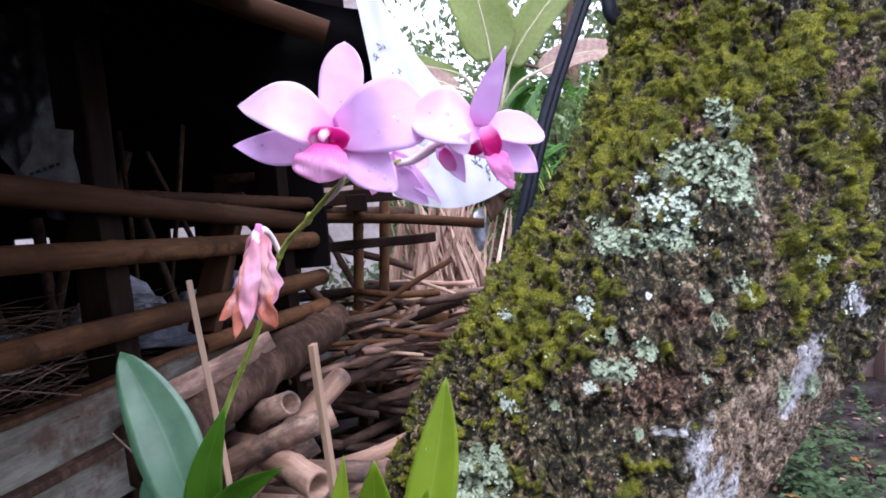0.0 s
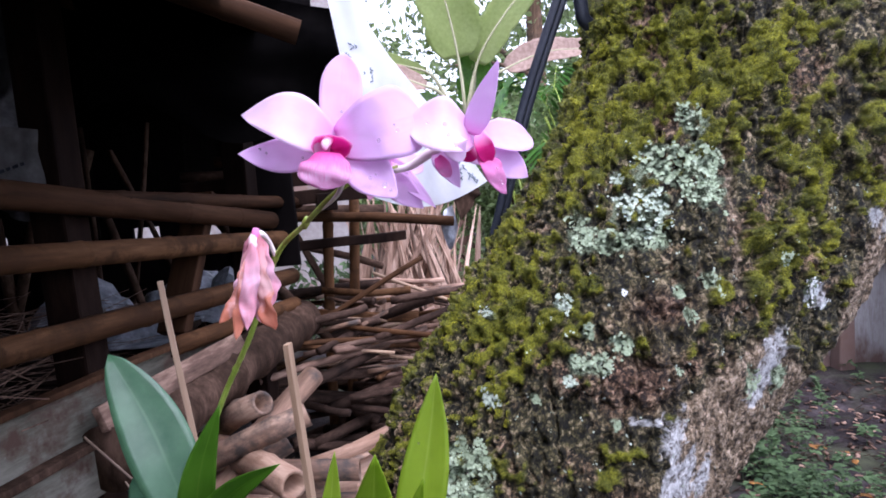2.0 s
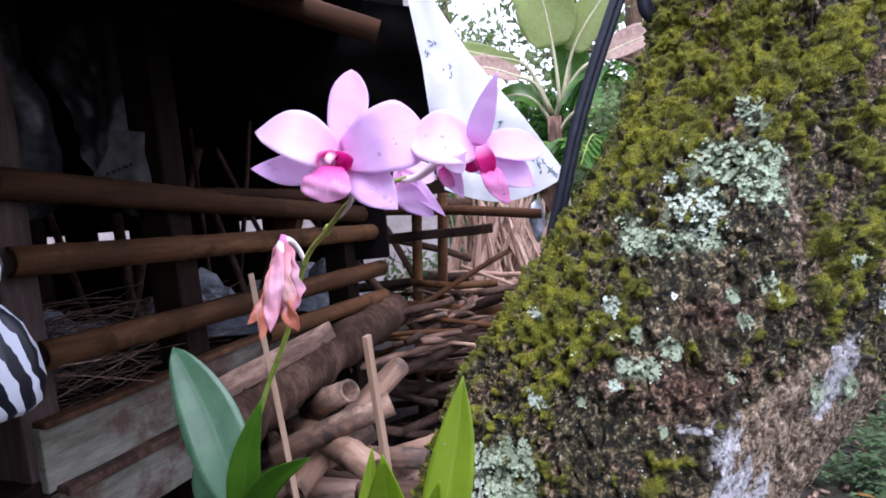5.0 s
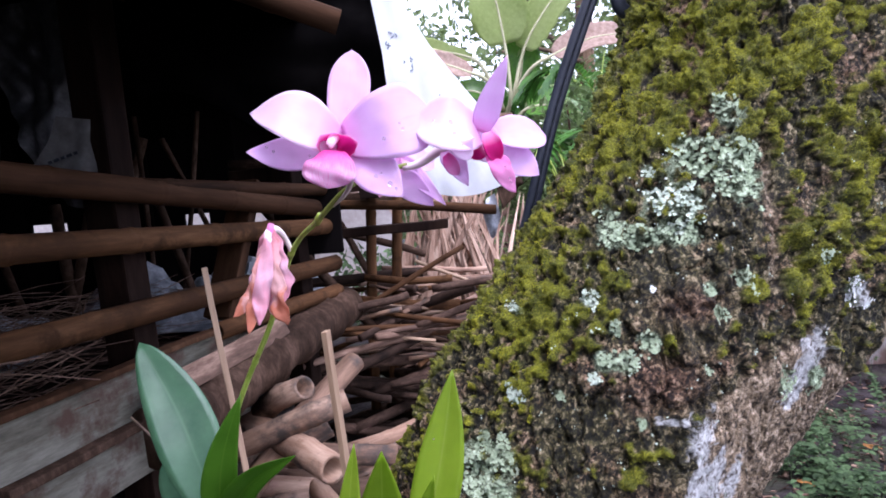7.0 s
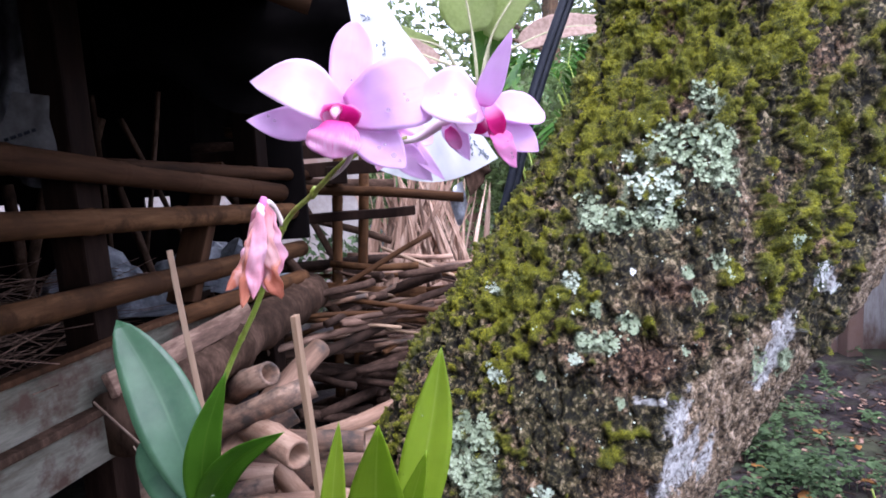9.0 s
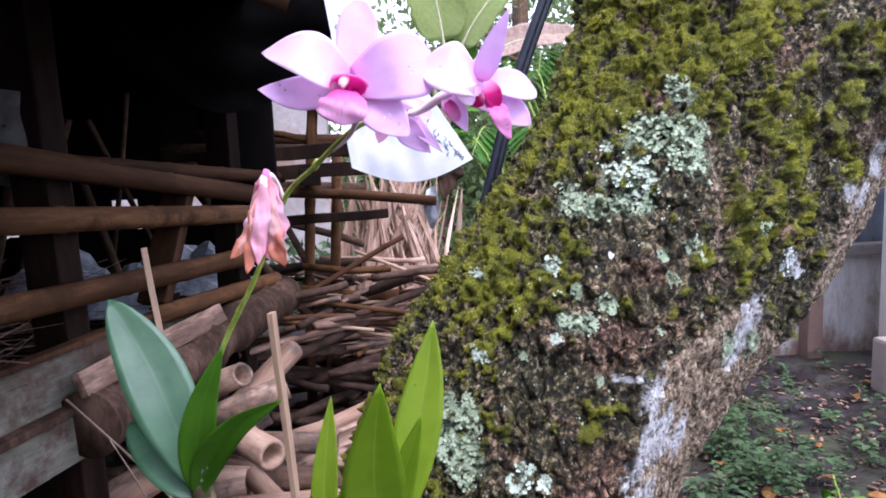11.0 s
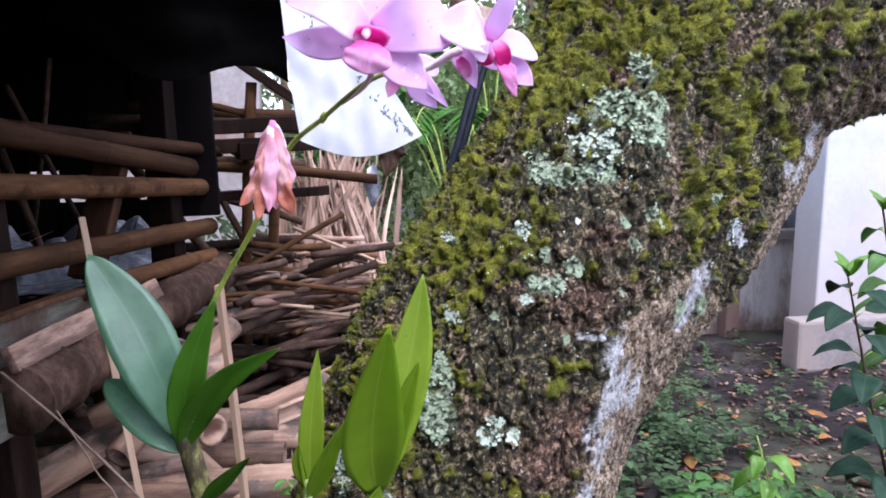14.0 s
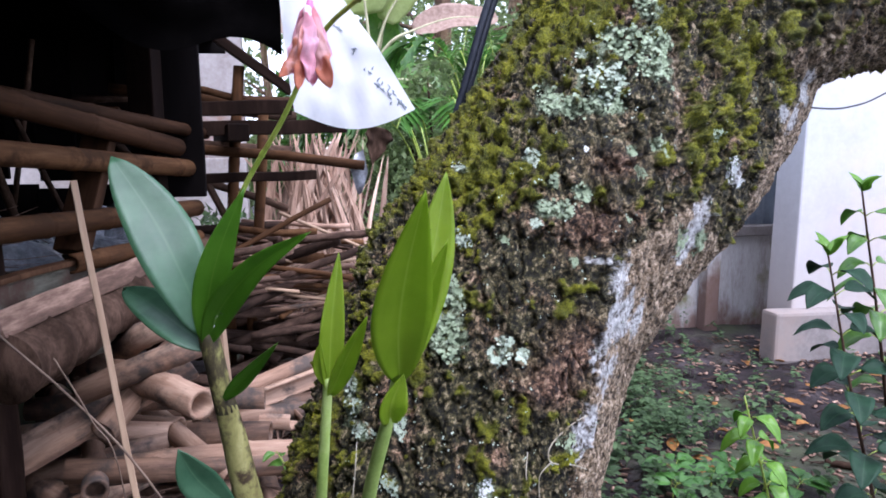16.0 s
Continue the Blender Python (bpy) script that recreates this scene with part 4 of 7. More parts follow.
    for a, b in (((-0.168, 1.157, 1.238), (-1.9, 0.75, 1.86)), ((-0.2, 2.1, 1.3), (-2.0, 1.9, 1.9)), ((-0.25, 0.1, 1.29), (-2.0, -0.1, 1.9))):
        a, b = Vector(a), Vector(b)
        part("rafter", culm((b - a).length, 0.021, 3), M["rafter"], shed, "brown bamboo rafter", along(a, b))
    # added boards closing the shed at its back and ends, near-black for interior shade
    part("back_wall", slab(5.2, 0.03, 2.8, 0.004, 0.004, 8, 8), M["shade_board"], shed, "", pose(-3.2, 0.8, 1.4, 0, 0, 90))
    # added out of view behind the camera to close the shed
    part("end_wall", slab(3.1, 0.03, 2.6, 0.004, 0.004, 9, 8), M["shade_board"], shed, "", pose(-1.68, -1.65, 1.3))
    rnd = random.Random(14)
    x = -3.1
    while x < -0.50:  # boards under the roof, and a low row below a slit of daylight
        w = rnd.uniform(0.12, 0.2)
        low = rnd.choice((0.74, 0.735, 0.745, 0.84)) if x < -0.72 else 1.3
        part("board", slab(w, 0.025, 2.6 - low, 0.004, 0.004, x, 6), M["shade_board"], shed, "", pose(x + w / 2, 3.25 + rnd.uniform(-0.04, 0.0), (2.6 + low) / 2))
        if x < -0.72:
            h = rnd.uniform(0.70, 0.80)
            part("board", slab(w, 0.025, h, 0.004, 0.004, x + 9, 6), M["shade_board"], shed, "", pose(x + w / 2, 3.20 + rnd.uniform(-0.04, 0.0), h / 2 - 0.02))
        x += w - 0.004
    # near-black slab filling the dark block beside the far post
    part("board", slab(0.15, 0.02, 0.95, 0.004, 0.004, 31, 8), M["shade_board"], shed, "", Matrix.Translation((-0.42, 2.04, 1.22)) @ Matrix.Rotation(radians(-4), 4, "Z"))
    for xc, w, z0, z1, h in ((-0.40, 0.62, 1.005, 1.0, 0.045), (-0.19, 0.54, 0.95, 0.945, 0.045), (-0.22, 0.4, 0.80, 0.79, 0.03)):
        part("rail", slab(w, 0.03, h, 0.004, 0.004, z0, 8), M["shaded_timber"], shed, "", Matrix.Translation((xc, 2.14, (z0 + z1) / 2)) @ Matrix.Rotation(radians(-1.5), 4, "Y"))
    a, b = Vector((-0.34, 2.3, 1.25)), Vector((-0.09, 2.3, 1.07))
    part("brace", slab(0.03, 0.1, (b - a).length, 0.004, 0.004, 41, 8), M["shaded_timber"], shed, "", along(a, b) @ Matrix.Rotation(radians(90), 4, "Z"))
    part("beam", slab(0.06, 1.3, 0.05, 0.004, 0.003, 12, 8), M["shaded_timber"], shed, "", Matrix.Translation((-0.33, 2.6, 0.93)) @ Matrix.Rotation(radians(8), 4, "Z"))
    # a sagging flap of roof sheet under the eave, near-black to hold its shade
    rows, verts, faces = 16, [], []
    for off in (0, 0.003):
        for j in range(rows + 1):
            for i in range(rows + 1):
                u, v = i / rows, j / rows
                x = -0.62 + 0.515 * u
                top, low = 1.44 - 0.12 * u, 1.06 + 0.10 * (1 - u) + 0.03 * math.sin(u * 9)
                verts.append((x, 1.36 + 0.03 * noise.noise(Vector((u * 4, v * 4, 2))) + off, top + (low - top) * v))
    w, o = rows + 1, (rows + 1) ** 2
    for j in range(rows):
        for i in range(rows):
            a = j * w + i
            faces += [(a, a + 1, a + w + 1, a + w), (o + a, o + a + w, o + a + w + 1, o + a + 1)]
    part("flap", mesh_of("flap", verts, faces), M["roof"], shed, "near-black flap of roof sheet filling the eave's shade")
    return shed


SHED = build_shed()


# ---- bamboo poles and logs stacked on the ground ----
def pole(name, a, b, r, mat, label, cat, seed=0, group=""):
    a, b = Vector(a), Vector(b)
    return lone(name, culm((b - a).length, r, seed), M[mat], label, cat, along(a, b), group)


LOGS = [((-0.55, 1.42, 0.38), (-0.277, 1.50, 0.46), 0.028), ((-0.62, 1.70, 0.36), (-0.29, 1.33, 0.37), 0.033), ((-0.50, 1.40, 0.30), (-0.30, 1.78, 0.47), 0.03),
        ((-0.52, 1.62, 0.40), (-0.38, 1.52, 0.49), 0.03), ((-0.72, 1.62, 0.28), (-0.18, 1.60, 0.27), 0.027), ((-0.80, 1.72, 0.17), (-0.17, 1.62, 0.17), 0.03),
        ((-0.75, 1.50, 0.15), (-0.40, 1.55, 0.2), 0.028), ((-0.35, 1.80, 0.20), (-0.02, 1.98, 0.25), 0.026)]
for k, (a, b, r) in enumerate(LOGS):
    pole("bamboo_log", a, b, r, "bamboo_old", "grey dry bamboo log on the stacked pile", "bamboo log", k, "bamboo logs on the pile")
v, f, u = tube(curve_pts([(-0.60, 1.22, 0.505), (-0.55, 1.42, 0.515), (-0.44, 1.85, 0.545), (-0.37, 2.12, 0.56)], 60), [0.060 + 0.004 * math.sin(k * 0.7) + (0.007 if k % 6 == 0 else 0) for k in range(61)], 28)
lone("fallen_log", mesh_of("log", v, f), M["log"], "thick brown log lying along the shed", "log")

pole("bamboo_post", (-0.33, 2.30, 0.0), (-0.255, 2.30, 1.15), 0.018, "bamboo", "thin brown upright bamboo post", "bamboo post", 31)
pole("bamboo_post", (-0.29, 2.32, 0.0), (-0.185, 2.32, 1.0), 0.018, "bamboo", "thin brown upright bamboo post", "bamboo post", 32)
pole("bamboo_rail", (-0.55, 2.26, 0.885), (0.145, 2.26, 0.825), 0.017, "bamboo", "brown horizontal bamboo rail across the stack", "bamboo rail", 33)
pole("bamboo_rail", (-0.34, 2.25, 0.545), (0.0, 2.25, 0.51), 0.019, "bamboo", "brown horizontal bamboo rail across the stack", "bamboo rail", 34)
pole("bamboo_rail", (-0.32, 2.26, 0.625), (-0.02, 2.26, 0.602), 0.012, "bamboo", "brown horizontal bamboo rail across the stack", "bamboo rail", 35)


def splint(a, b, w, seed):
    me = slab(w, w * 0.5, (Vector(b) - Vector(a)).length, 0.0015, 0.0015, seed, 10)
    return lone("split_stick", me, M["split"], "thin split bamboo stick stuck in the pile", "stick", along(a, b, 0.3))


splint((-0.219, 1.058, 0.733), (-0.195, 1.06, 0.20), 0.019, 1)
splint((-0.442, 1.15, 0.839), (-0.335, 1.022, 0.18), 0.0105, 2)


# leaning dark poles and a few loose planks inside the shed
def clutter():
    rnd = random.Random(77)
    for k in range(14):
        x = rnd.uniform(-1.9, -0.6)
        y = rnd.uniform(2.2, 3.0)
        pole("pole", (x, y, 0.0), (x + rnd.uniform(-0.5, 0.5), y + rnd.uniform(-0.1, 0.1), rnd.uniform(0.9, 1.3)), rnd.uniform(0.01, 0.02), "log", "dark leaning pole inside the shed", "pole", k, "poles leaning in the shed")
    lone("plank", slab(0.09, 0.02, 0.62, 0.004, 0.004, 3, 8), M["bamboo_old"], "pale grey-brown plank lying across the pile", "plank", along((-0.80, 1.35, 0.20), (-0.42, 1.52, 0.36), 0.5))
    lone("plank", slab(0.05, 0.02, 0.5, 0.004, 0.004, 5, 8), M["stick"], "narrow brown plank resting on the log", "plank", along((-0.60, 1.22, 0.585), (-0.46, 1.68, 0.605), 1.2))


clutter()

# ---- the orchid ----
def leaf_mesh(spine, width, peak=0.45, fold=0.25, cup=0.0, nu=22, nv=8, up=(0, -1, 0), point=0.7, wave=0.0, thick=0.0008, foot=0.10, crinkle=0.0, ragged=0.0):
    """A leaf or petal along a spine: pointed ends, a folded middle, a closed thin body. up: the way its face looks."""
    pts = curve_pts(spine, nu)
    verts, uvs = [], []
    up = Vector(up).normalized()
    for layer in (0, 1):
        for k, p in enumerate(pts):
            s = k / nu
            d = (pts[min(k + 1, nu)] - pts[max(k - 1, 0)]).normalized()
            side = d.cross(up).normalized()
            face = side.cross(d).normalized()
            if s < peak:
                w = foot + (1 - foot) * math.sin(s / peak * math.pi / 2) ** 0.75
            else:
                q = (s - peak) / (1 - peak)
                w = max(0.0, 1 - q ** (1.7 if point < 1 else 2.1)) ** (0.95 if point < 1 else 0.72)
            w = max(w, 0.012) * width / 2 * (1 - ragged * max(0.0, noise.noise(Vector((s * 13, width * 7, layer * 0)))))
            for j in range(nv + 1):
                c = 2 * j / nv - 1
                lift = fold * abs(c) * w + cup * c * c * w + wave * math.sin(s * 14 + c * 3) * w * abs(c)
                if crinkle:
                    lift += crinkle * noise.noise((p + side * (c * w)) * 220) * 0.01
                verts.append(p + side * (c * w) + face * (lift + (thick if layer else 0)))
                uvs.append((s, j / nv))
    faces, n = [], nv + 1
    off = (nu + 1) * n
    for k in range(nu):
        for j in range(nv):
            a = k * n + j
            faces.append((a, a + n, a + n + 1, a + 1))
            faces.append((off + a, off + a + 1, off + a + n + 1, off + a + n))
    rim = [j for j in range(n)] + [k * n + nv for k in range(1, nu + 1)] + [nu * n + j for j in range(nv - 1, -1, -1)] + [k * n for k in range(nu - 1, 0, -1)]
    for a, b in zip(rim, rim[1:] + rim[:1]):
        faces.append((a, b, off + b, off + a))
    me = mesh_of("blade", verts, faces, uvs)
    me.polygons.foreach_set("use_smooth", [True] * (2 * nu * nv) + [False] * len(rim))
    return me


def petal_material(name, edge, heart, vein, reach=0.35, lines=0.4):
    m = blade(name, tuple(c * 0.93 for c in edge), edge, vein, 0.6, 0.5, 24, False, 0.12, lines)
    nodes, links = m.node_tree.nodes, m.node_tree.links
    bsdf = nodes["Principled BSDF"]
    old = bsdf.inputs["Base Color"].links[0].from_socket
    uv = nodes.new("ShaderNodeTexCoord").outputs["UV"]
    sep = nodes.new("ShaderNodeSeparateXYZ")
    links.new(uv, sep.inputs[0])
    r = ramp(nodes, [(0.0, (1, 1, 1)), (reach, (0, 0, 0))])
    links.new(sep.outputs[0], r.inputs[0])
    col = mixed(nodes, links, r.outputs[0], old, heart)
    links.new(col, bsdf.inputs["Base Color"])
    for n in nodes:
        if n.bl_idname == "ShaderNodeBsdfTranslucent":
            links.new(col, n.inputs[0])
    return m


M["petal"] = petal_material("pink_petal", (0.90, 0.67, 0.92), (0.86, 0.44, 0.76), (0.82, 0.52, 0.82), 0.22)
# paler copy for petals turned to the light, brightness put into colour
M["petal_lit"] = petal_material("lit_pink_petal", (0.95, 0.78, 0.93), (0.86, 0.46, 0.76), (0.92, 0.68, 0.87), 0.24)
M["lip"] = petal_material("magenta_lip", (0.93, 0.72, 0.88), (0.76, 0.08, 0.40), (0.74, 0.16, 0.46), 0.62, 0.8)
M["lip_deep"] = petal_material("deep_magenta_lip", (0.88, 0.44, 0.70), (0.74, 0.08, 0.40), (0.78, 0.2, 0.5), 0.6)
M["throat"] = petal_material("deep_magenta_throat", (0.62, 0.02, 0.22), (0.90, 0.46, 0.74), (0.50, 0.01, 0.16), 0.45, 0.5)
M["column"] = surface("white_column", (0.78, 0.34, 0.55), (0.82, 0.5, 0.64), (0.86, 0.66, 0.74), 90, 400, 0.4, 0.1, 0.0003)
def wilt_material(name, fresh, brown):
    m = petal_material(name, fresh, (0.72, 0.3, 0.36), (0.55, 0.2, 0.16))
    nodes, links = m.node_tree.nodes, m.node_tree.links
    bsdf = nodes["Principled BSDF"]
    old = bsdf.inputs["Base Color"].links[0].from_socket
    ob = nodes.new("ShaderNodeTexCoord").outputs["Object"]
    n = noise_node(nodes, links, ob, 110, 5, 0.65, (1, 1, 0.35))
    uv = nodes.new("ShaderNodeSeparateXYZ")
    links.new(nodes.new("ShaderNodeTexCoord").outputs["UV"], uv.inputs[0])
    age = nodes.new("ShaderNodeMath")  # petals brown from their tips
    age.operation = "MULTIPLY_ADD"
    links.new(uv.outputs[0], age.inputs[0])
    age.inputs[1].default_value = 0.32
    links.new(n.outputs[0], age.inputs[2])
    r = ramp(nodes, [(0.60, (0, 0, 0)), (0.78, (1, 1, 1))])
    links.new(age.outputs[0], r.inputs[0])
    col = mixed(nodes, links, r.outputs[0], old, brown)
    links.new(col, bsdf.inputs["Base Color"])
    for nd in nodes:
        if nd.bl_idname == "ShaderNodeBsdfTranslucent":
            links.new(col, nd.inputs[0])
    return m


M["wilt"] = wilt_material("withered_petal", (0.90, 0.64, 0.62), (0.66, 0.26, 0.16))
M["wilt_pink"] = wilt_material("faded_pink_petal", (0.90, 0.64, 0.76), (0.80, 0.42, 0.50))
wm, wnodes, wlinks, wb = nodes_of("water")
wb.inputs["Transmission Weight"].default_value, wb.inputs["Roughness"].default_value, wb.inputs["IOR"].default_value = 1.0, 0.02, 1.33
M["water"] = wm


def orchid_leaf(parent, name, spine, width, mat, label="", **kw):
    return part(name, leaf_mesh(spine, width, **kw), M[mat], parent, label)


def strand(parent, name, ctrl, r, mat, label="", n=16, seg=10):
    v, f, u = tube(curve_pts(ctrl, n), [r] * (n + 1) if not hasattr(r, "__len__") else np.interp(np.linspace(0, 1, n + 1), np.linspace(0, 1, len(r)), r), seg)
    return part(name, mesh_of(name, v, f, u), M[mat], parent, label)


def build_orchid():
    o = base("orchid", (-0.10, 0.40, 0.56), "flowering pink orchid growing on the mossy trunk", "orchid")
    strand(o, "cane", [(-0.085, 0.43, 0.50), (-0.112, 0.395, 0.60), (-0.125, 0.380, 0.665), (-0.131, 0.370, 0.711), (-0.137, 0.360, 0.753), (-0.142, 0.356, 0.790)], [0.007, 0.0088, 0.0092, 0.0080, 0.0060, 0.0055], "cane", "swollen brown-green cane", 30, 14)
    strand(o, "sheath", [(-0.1345, 0.364, 0.735), (-0.1375, 0.3595, 0.757), (-0.142, 0.356, 0.788)], [0.0069, 0.0064, 0.0061], "bract", "dry brown papery sheath", 12, 14)
    strand(o, "sheath", [(-0.118, 0.388, 0.632), (-0.123, 0.382, 0.655)], [0.0096, 0.0097], "bract", "", 4, 14)
    orchid_leaf(o, "leaf", [(-0.143, 0.357, 0.787), (-0.157, 0.366, 0.823), (-0.173, 0.380, 0.854), (-0.198, 0.397, 0.891)], 0.0375, "leaf_blue", "broad blue-green waxy leaf", peak=0.52, fold=0.10, point=1.1, foot=0.30, up=(0.25, -1, 0.25))
    orchid_leaf(o, "leaf", [(-0.143, 0.353, 0.784), (-0.139, 0.346, 0.812), (-0.130, 0.337, 0.842), (-0.115, 0.3295, 0.8755)], 0.0195, "leaf_dark", "dark green leaf", peak=0.45, fold=0.35, up=(0.2, -1, 0.1), foot=0.3)
    orchid_leaf(o, "leaf", [(-0.143, 0.354, 0.782), (-0.131, 0.341, 0.807), (-0.110, 0.321, 0.832), (-0.0805, 0.298, 0.854)], 0.0175, "leaf_dark", "dark green leaf", peak=0.42, fold=0.45, up=(0.35, -1, 0.45), foot=0.3)
    orchid_leaf(o, "leaf", [(-0.143, 0.358, 0.777), (-0.158, 0.368, 0.787), (-0.177, 0.385, 0.798), (-0.200, 0.412, 0.805)], 0.027, "leaf_blue", "broad blue-green waxy leaf", peak=0.5, fold=0.15, point=1.2, up=(0.1, -0.8, 0.9), foot=0.3)
    orchid_leaf(o, "leaf", [(-0.135, 0.357, 0.744), (-0.119, 0.338, 0.765), (-0.0995, 0.307, 0.793)], 0.0095, "leaf_dark", "narrow green leaf", peak=0.4, fold=0.3, up=(0.3, -1, 0.5))
    orchid_leaf(o, "leaf", [(-0.132, 0.365, 0.665), (-0.152, 0.355, 0.694), (-0.161, 0.345, 0.720)], 0.022, "leaf_blue", "", peak=0.5, fold=0.3, up=(0.1, -1, 0.3))
    # flower stem
    strand(o, "stem", [(-0.142, 0.358, 0.79), (-0.130, 0.346, 0.842), (-0.115, 0.336, 0.876), (-0.092, 0.318, 0.914), (-0.073, 0.3008, 0.952), (-0.055, 0.279, 0.9675), (-0.034, 0.256, 0.983), (-0.013, 0.256, 0.9885)], [0.0016, 0.0014, 0.0012, 0.0010], "stem", "slender green flower stem", 50, 10)
    for s in ((-0.0735, 0.3012, 0.9515), (-0.105, 0.329, 0.893), (-0.0545, 0.2785, 0.968)):
        q = Vector(s)
        strand(o, "node", [q - Vector((0.0012, -0.001, 0.0022)), q, q + Vector((0.0012, -0.001, 0.0022))], [0.0012, 0.0018, 0.0013], "stem", "", 4, 10)
    # young shoots
    strand(o, "shoot", [(-0.080, 0.40, 0.60), (-0.078, 0.362, 0.668), (-0.075, 0.350, 0.715), (-0.072, 0.345, 0.757)], [0.004, 0.0035, 0.003], "shoot", "pale green young shoot", 20, 12)
    orchid_leaf(o, "leaf", [(-0.072, 0.345, 0.750), (-0.069, 0.350, 0.790), (-0.063, 0.358, 0.833)], 0.0155, "leaf_young", "bright young leaf", peak=0.4, fold=0.4, up=(0.2, -1, 0), foot=0.3)
    orchid_leaf(o, "leaf", [(-0.071, 0.342, 0.748), (-0.062, 0.328, 0.775), (-0.050, 0.319, 0.802)], 0.013, "leaf_young", "bright young leaf", peak=0.4, fold=0.5, up=(0.2, -1, 0), foot=0.3)
    orchid_leaf(o, "leaf", [(-0.0735, 0.346, 0.752), (-0.077, 0.346, 0.767), (-0.076, 0.344, 0.781)], 0.008, "leaf_young", "bright young leaf", peak=0.4, fold=0.4, up=(-0.2, -1, 0))
    strand(o, "shoot", [(-0.052, 0.385, 0.60), (-0.049, 0.335, 0.684), (-0.041, 0.306, 0.742), (-0.0345, 0.300, 0.776)], [0.005, 0.0042, 0.0032], "shoot", "pale green young shoot", 20, 12)
    orchid_leaf(o, "leaf", [(-0.035, 0.299, 0.770), (-0.0375, 0.283, 0.803), (-0.036, 0.264, 0.838), (-0.031, 0.240, 0.8785)], 0.0315, "leaf_young", "broad bright young leaf", peak=0.42, fold=0.28, up=(0.05, -1, 0), foot=0.22)
    orchid_leaf(o, "leaf", [(-0.032, 0.304, 0.772), (-0.020, 0.312, 0.808), (-0.010, 0.319, 0.846), (-0.0028, 0.3237, 0.8832)], 0.025, "leaf_young", "broad bright young leaf", peak=0.5, fold=0.3, up=(0, -1, 0), foot=0.25)
    orchid_leaf(o, "leaf", [(-0.033, 0.300, 0.772), (-0.024, 0.287, 0.812), (-0.013, 0.273, 0.8515)], 0.014, "leaf_young", "narrow bright young leaf", peak=0.45, fold=0.4, up=(-0.2, -1, 0), foot=0.25)
    orchid_leaf(o, "leaf", [(-0.040, 0.303, 0.744), (-0.040, 0.297, 0.757), (-0.033, 0.296, 0.774)], 0.016, "leaf_young", "small sheath leaf", peak=0.5, fold=0.6, up=(0.2, -1, 0), foot=0.4)
    # beads of water on the leaves
    for x, y, z in ((-0.135, 0.3405, 0.8005), (-0.132, 0.3395, 0.8025), (-0.136, 0.341, 0.795), (-0.031, 0.309, 0.812), (-0.026, 0.3105, 0.822), (-0.0145, 0.3135, 0.851), (-0.166, 0.371, 0.815)):
        drop(o, Vector((x, y, z)), 0.0007)
    return o


def petals(parent, rows):
    """Petals of one flower. Each row: name, spine, width, material, widest place, cup, point, the way it faces, waviness."""
    for name, spine, width, mat, peak, cup, point, up, wave in rows:
        part(name, leaf_mesh(spine, width, peak, 0.0, 0.6 * cup, 20, 12, up, point, 0.6 * wave, 0.00015, 0.42, 0.04), M[mat], parent)


def bloom(parent, c, mat, label, big=1.0):
    """The small receptacle that holds a flower's petals."""
    c = Vector(c)
    v, f, u = tube([c + Vector((0, 0.009, -0.002)), c + Vector((0, 0.007, 0)), c + Vector((0, 0.005, 0.001))], [0.0016 * big, 0.003 * big, 0.0024 * big], 12)
    return part("flower", mesh_of("flower", v, f, u), M[mat], parent, label)


def funnel(parent, c, rx, rz, deep, turn=0.0):
    """The rolled side lobes of a lip: an open magenta cup with a paler frilled rim."""
    verts, faces, uvs, n = [], [], [], 28
    rows = [(1.02, -0.62), (1.0, -0.5), (0.95, -0.2), (0.84, 0.15), (0.62, 0.5), (0.35, 0.8), (0.1, 1.0)]
    rot = Matrix.Rotation(turn, 3, "Z")
    for k, (r, d) in enumerate(rows):
        for a in range(n):
            t = 2 * math.pi * a / n
            flare = 1 + 0.10 * math.sin(3 * t + 1) * (1 - k / 6) + (0.04 * math.sin(9 * t) if k < 2 else 0)
            dip = 0.6 * max(0.0, -math.sin(t)) ** 2
            verts.append(Vector(c) + rot @ Vector((math.cos(t) * rx * r * flare, (d + dip * (1 - k / 6)) * deep, math.sin(t) * rz * r * flare)))
            uvs.append((k / 6, a / n))
    for k in range(len(rows) - 1):
        for a in range(n):
            b = (a + 1) % n
            faces.append((k * n + a, k * n + b, (k + 1) * n + b, (k + 1) * n + a))
    part("throat", mesh_of("throat", verts, faces, uvs), M["throat"], parent, "deep magenta throat")


def drop(parent, at, r):
    """A water drop lying on a petal or a leaf."""
    bm = bmesh.new()
    bmesh.ops.create_uvsphere(bm, u_segments=10, v_segments=7, radius=r)
    for v in bm.verts:
        v.co.y *= 0.5
    me = bpy.data.meshes.new("drop")
    bm.to_mesh(me)
    bm.free()
    me.polygons.foreach_set("use_smooth", [True] * len(me.polygons))
    part("water_drop", me, M["water"], parent, "clear water drop", Matrix.Translation(at))


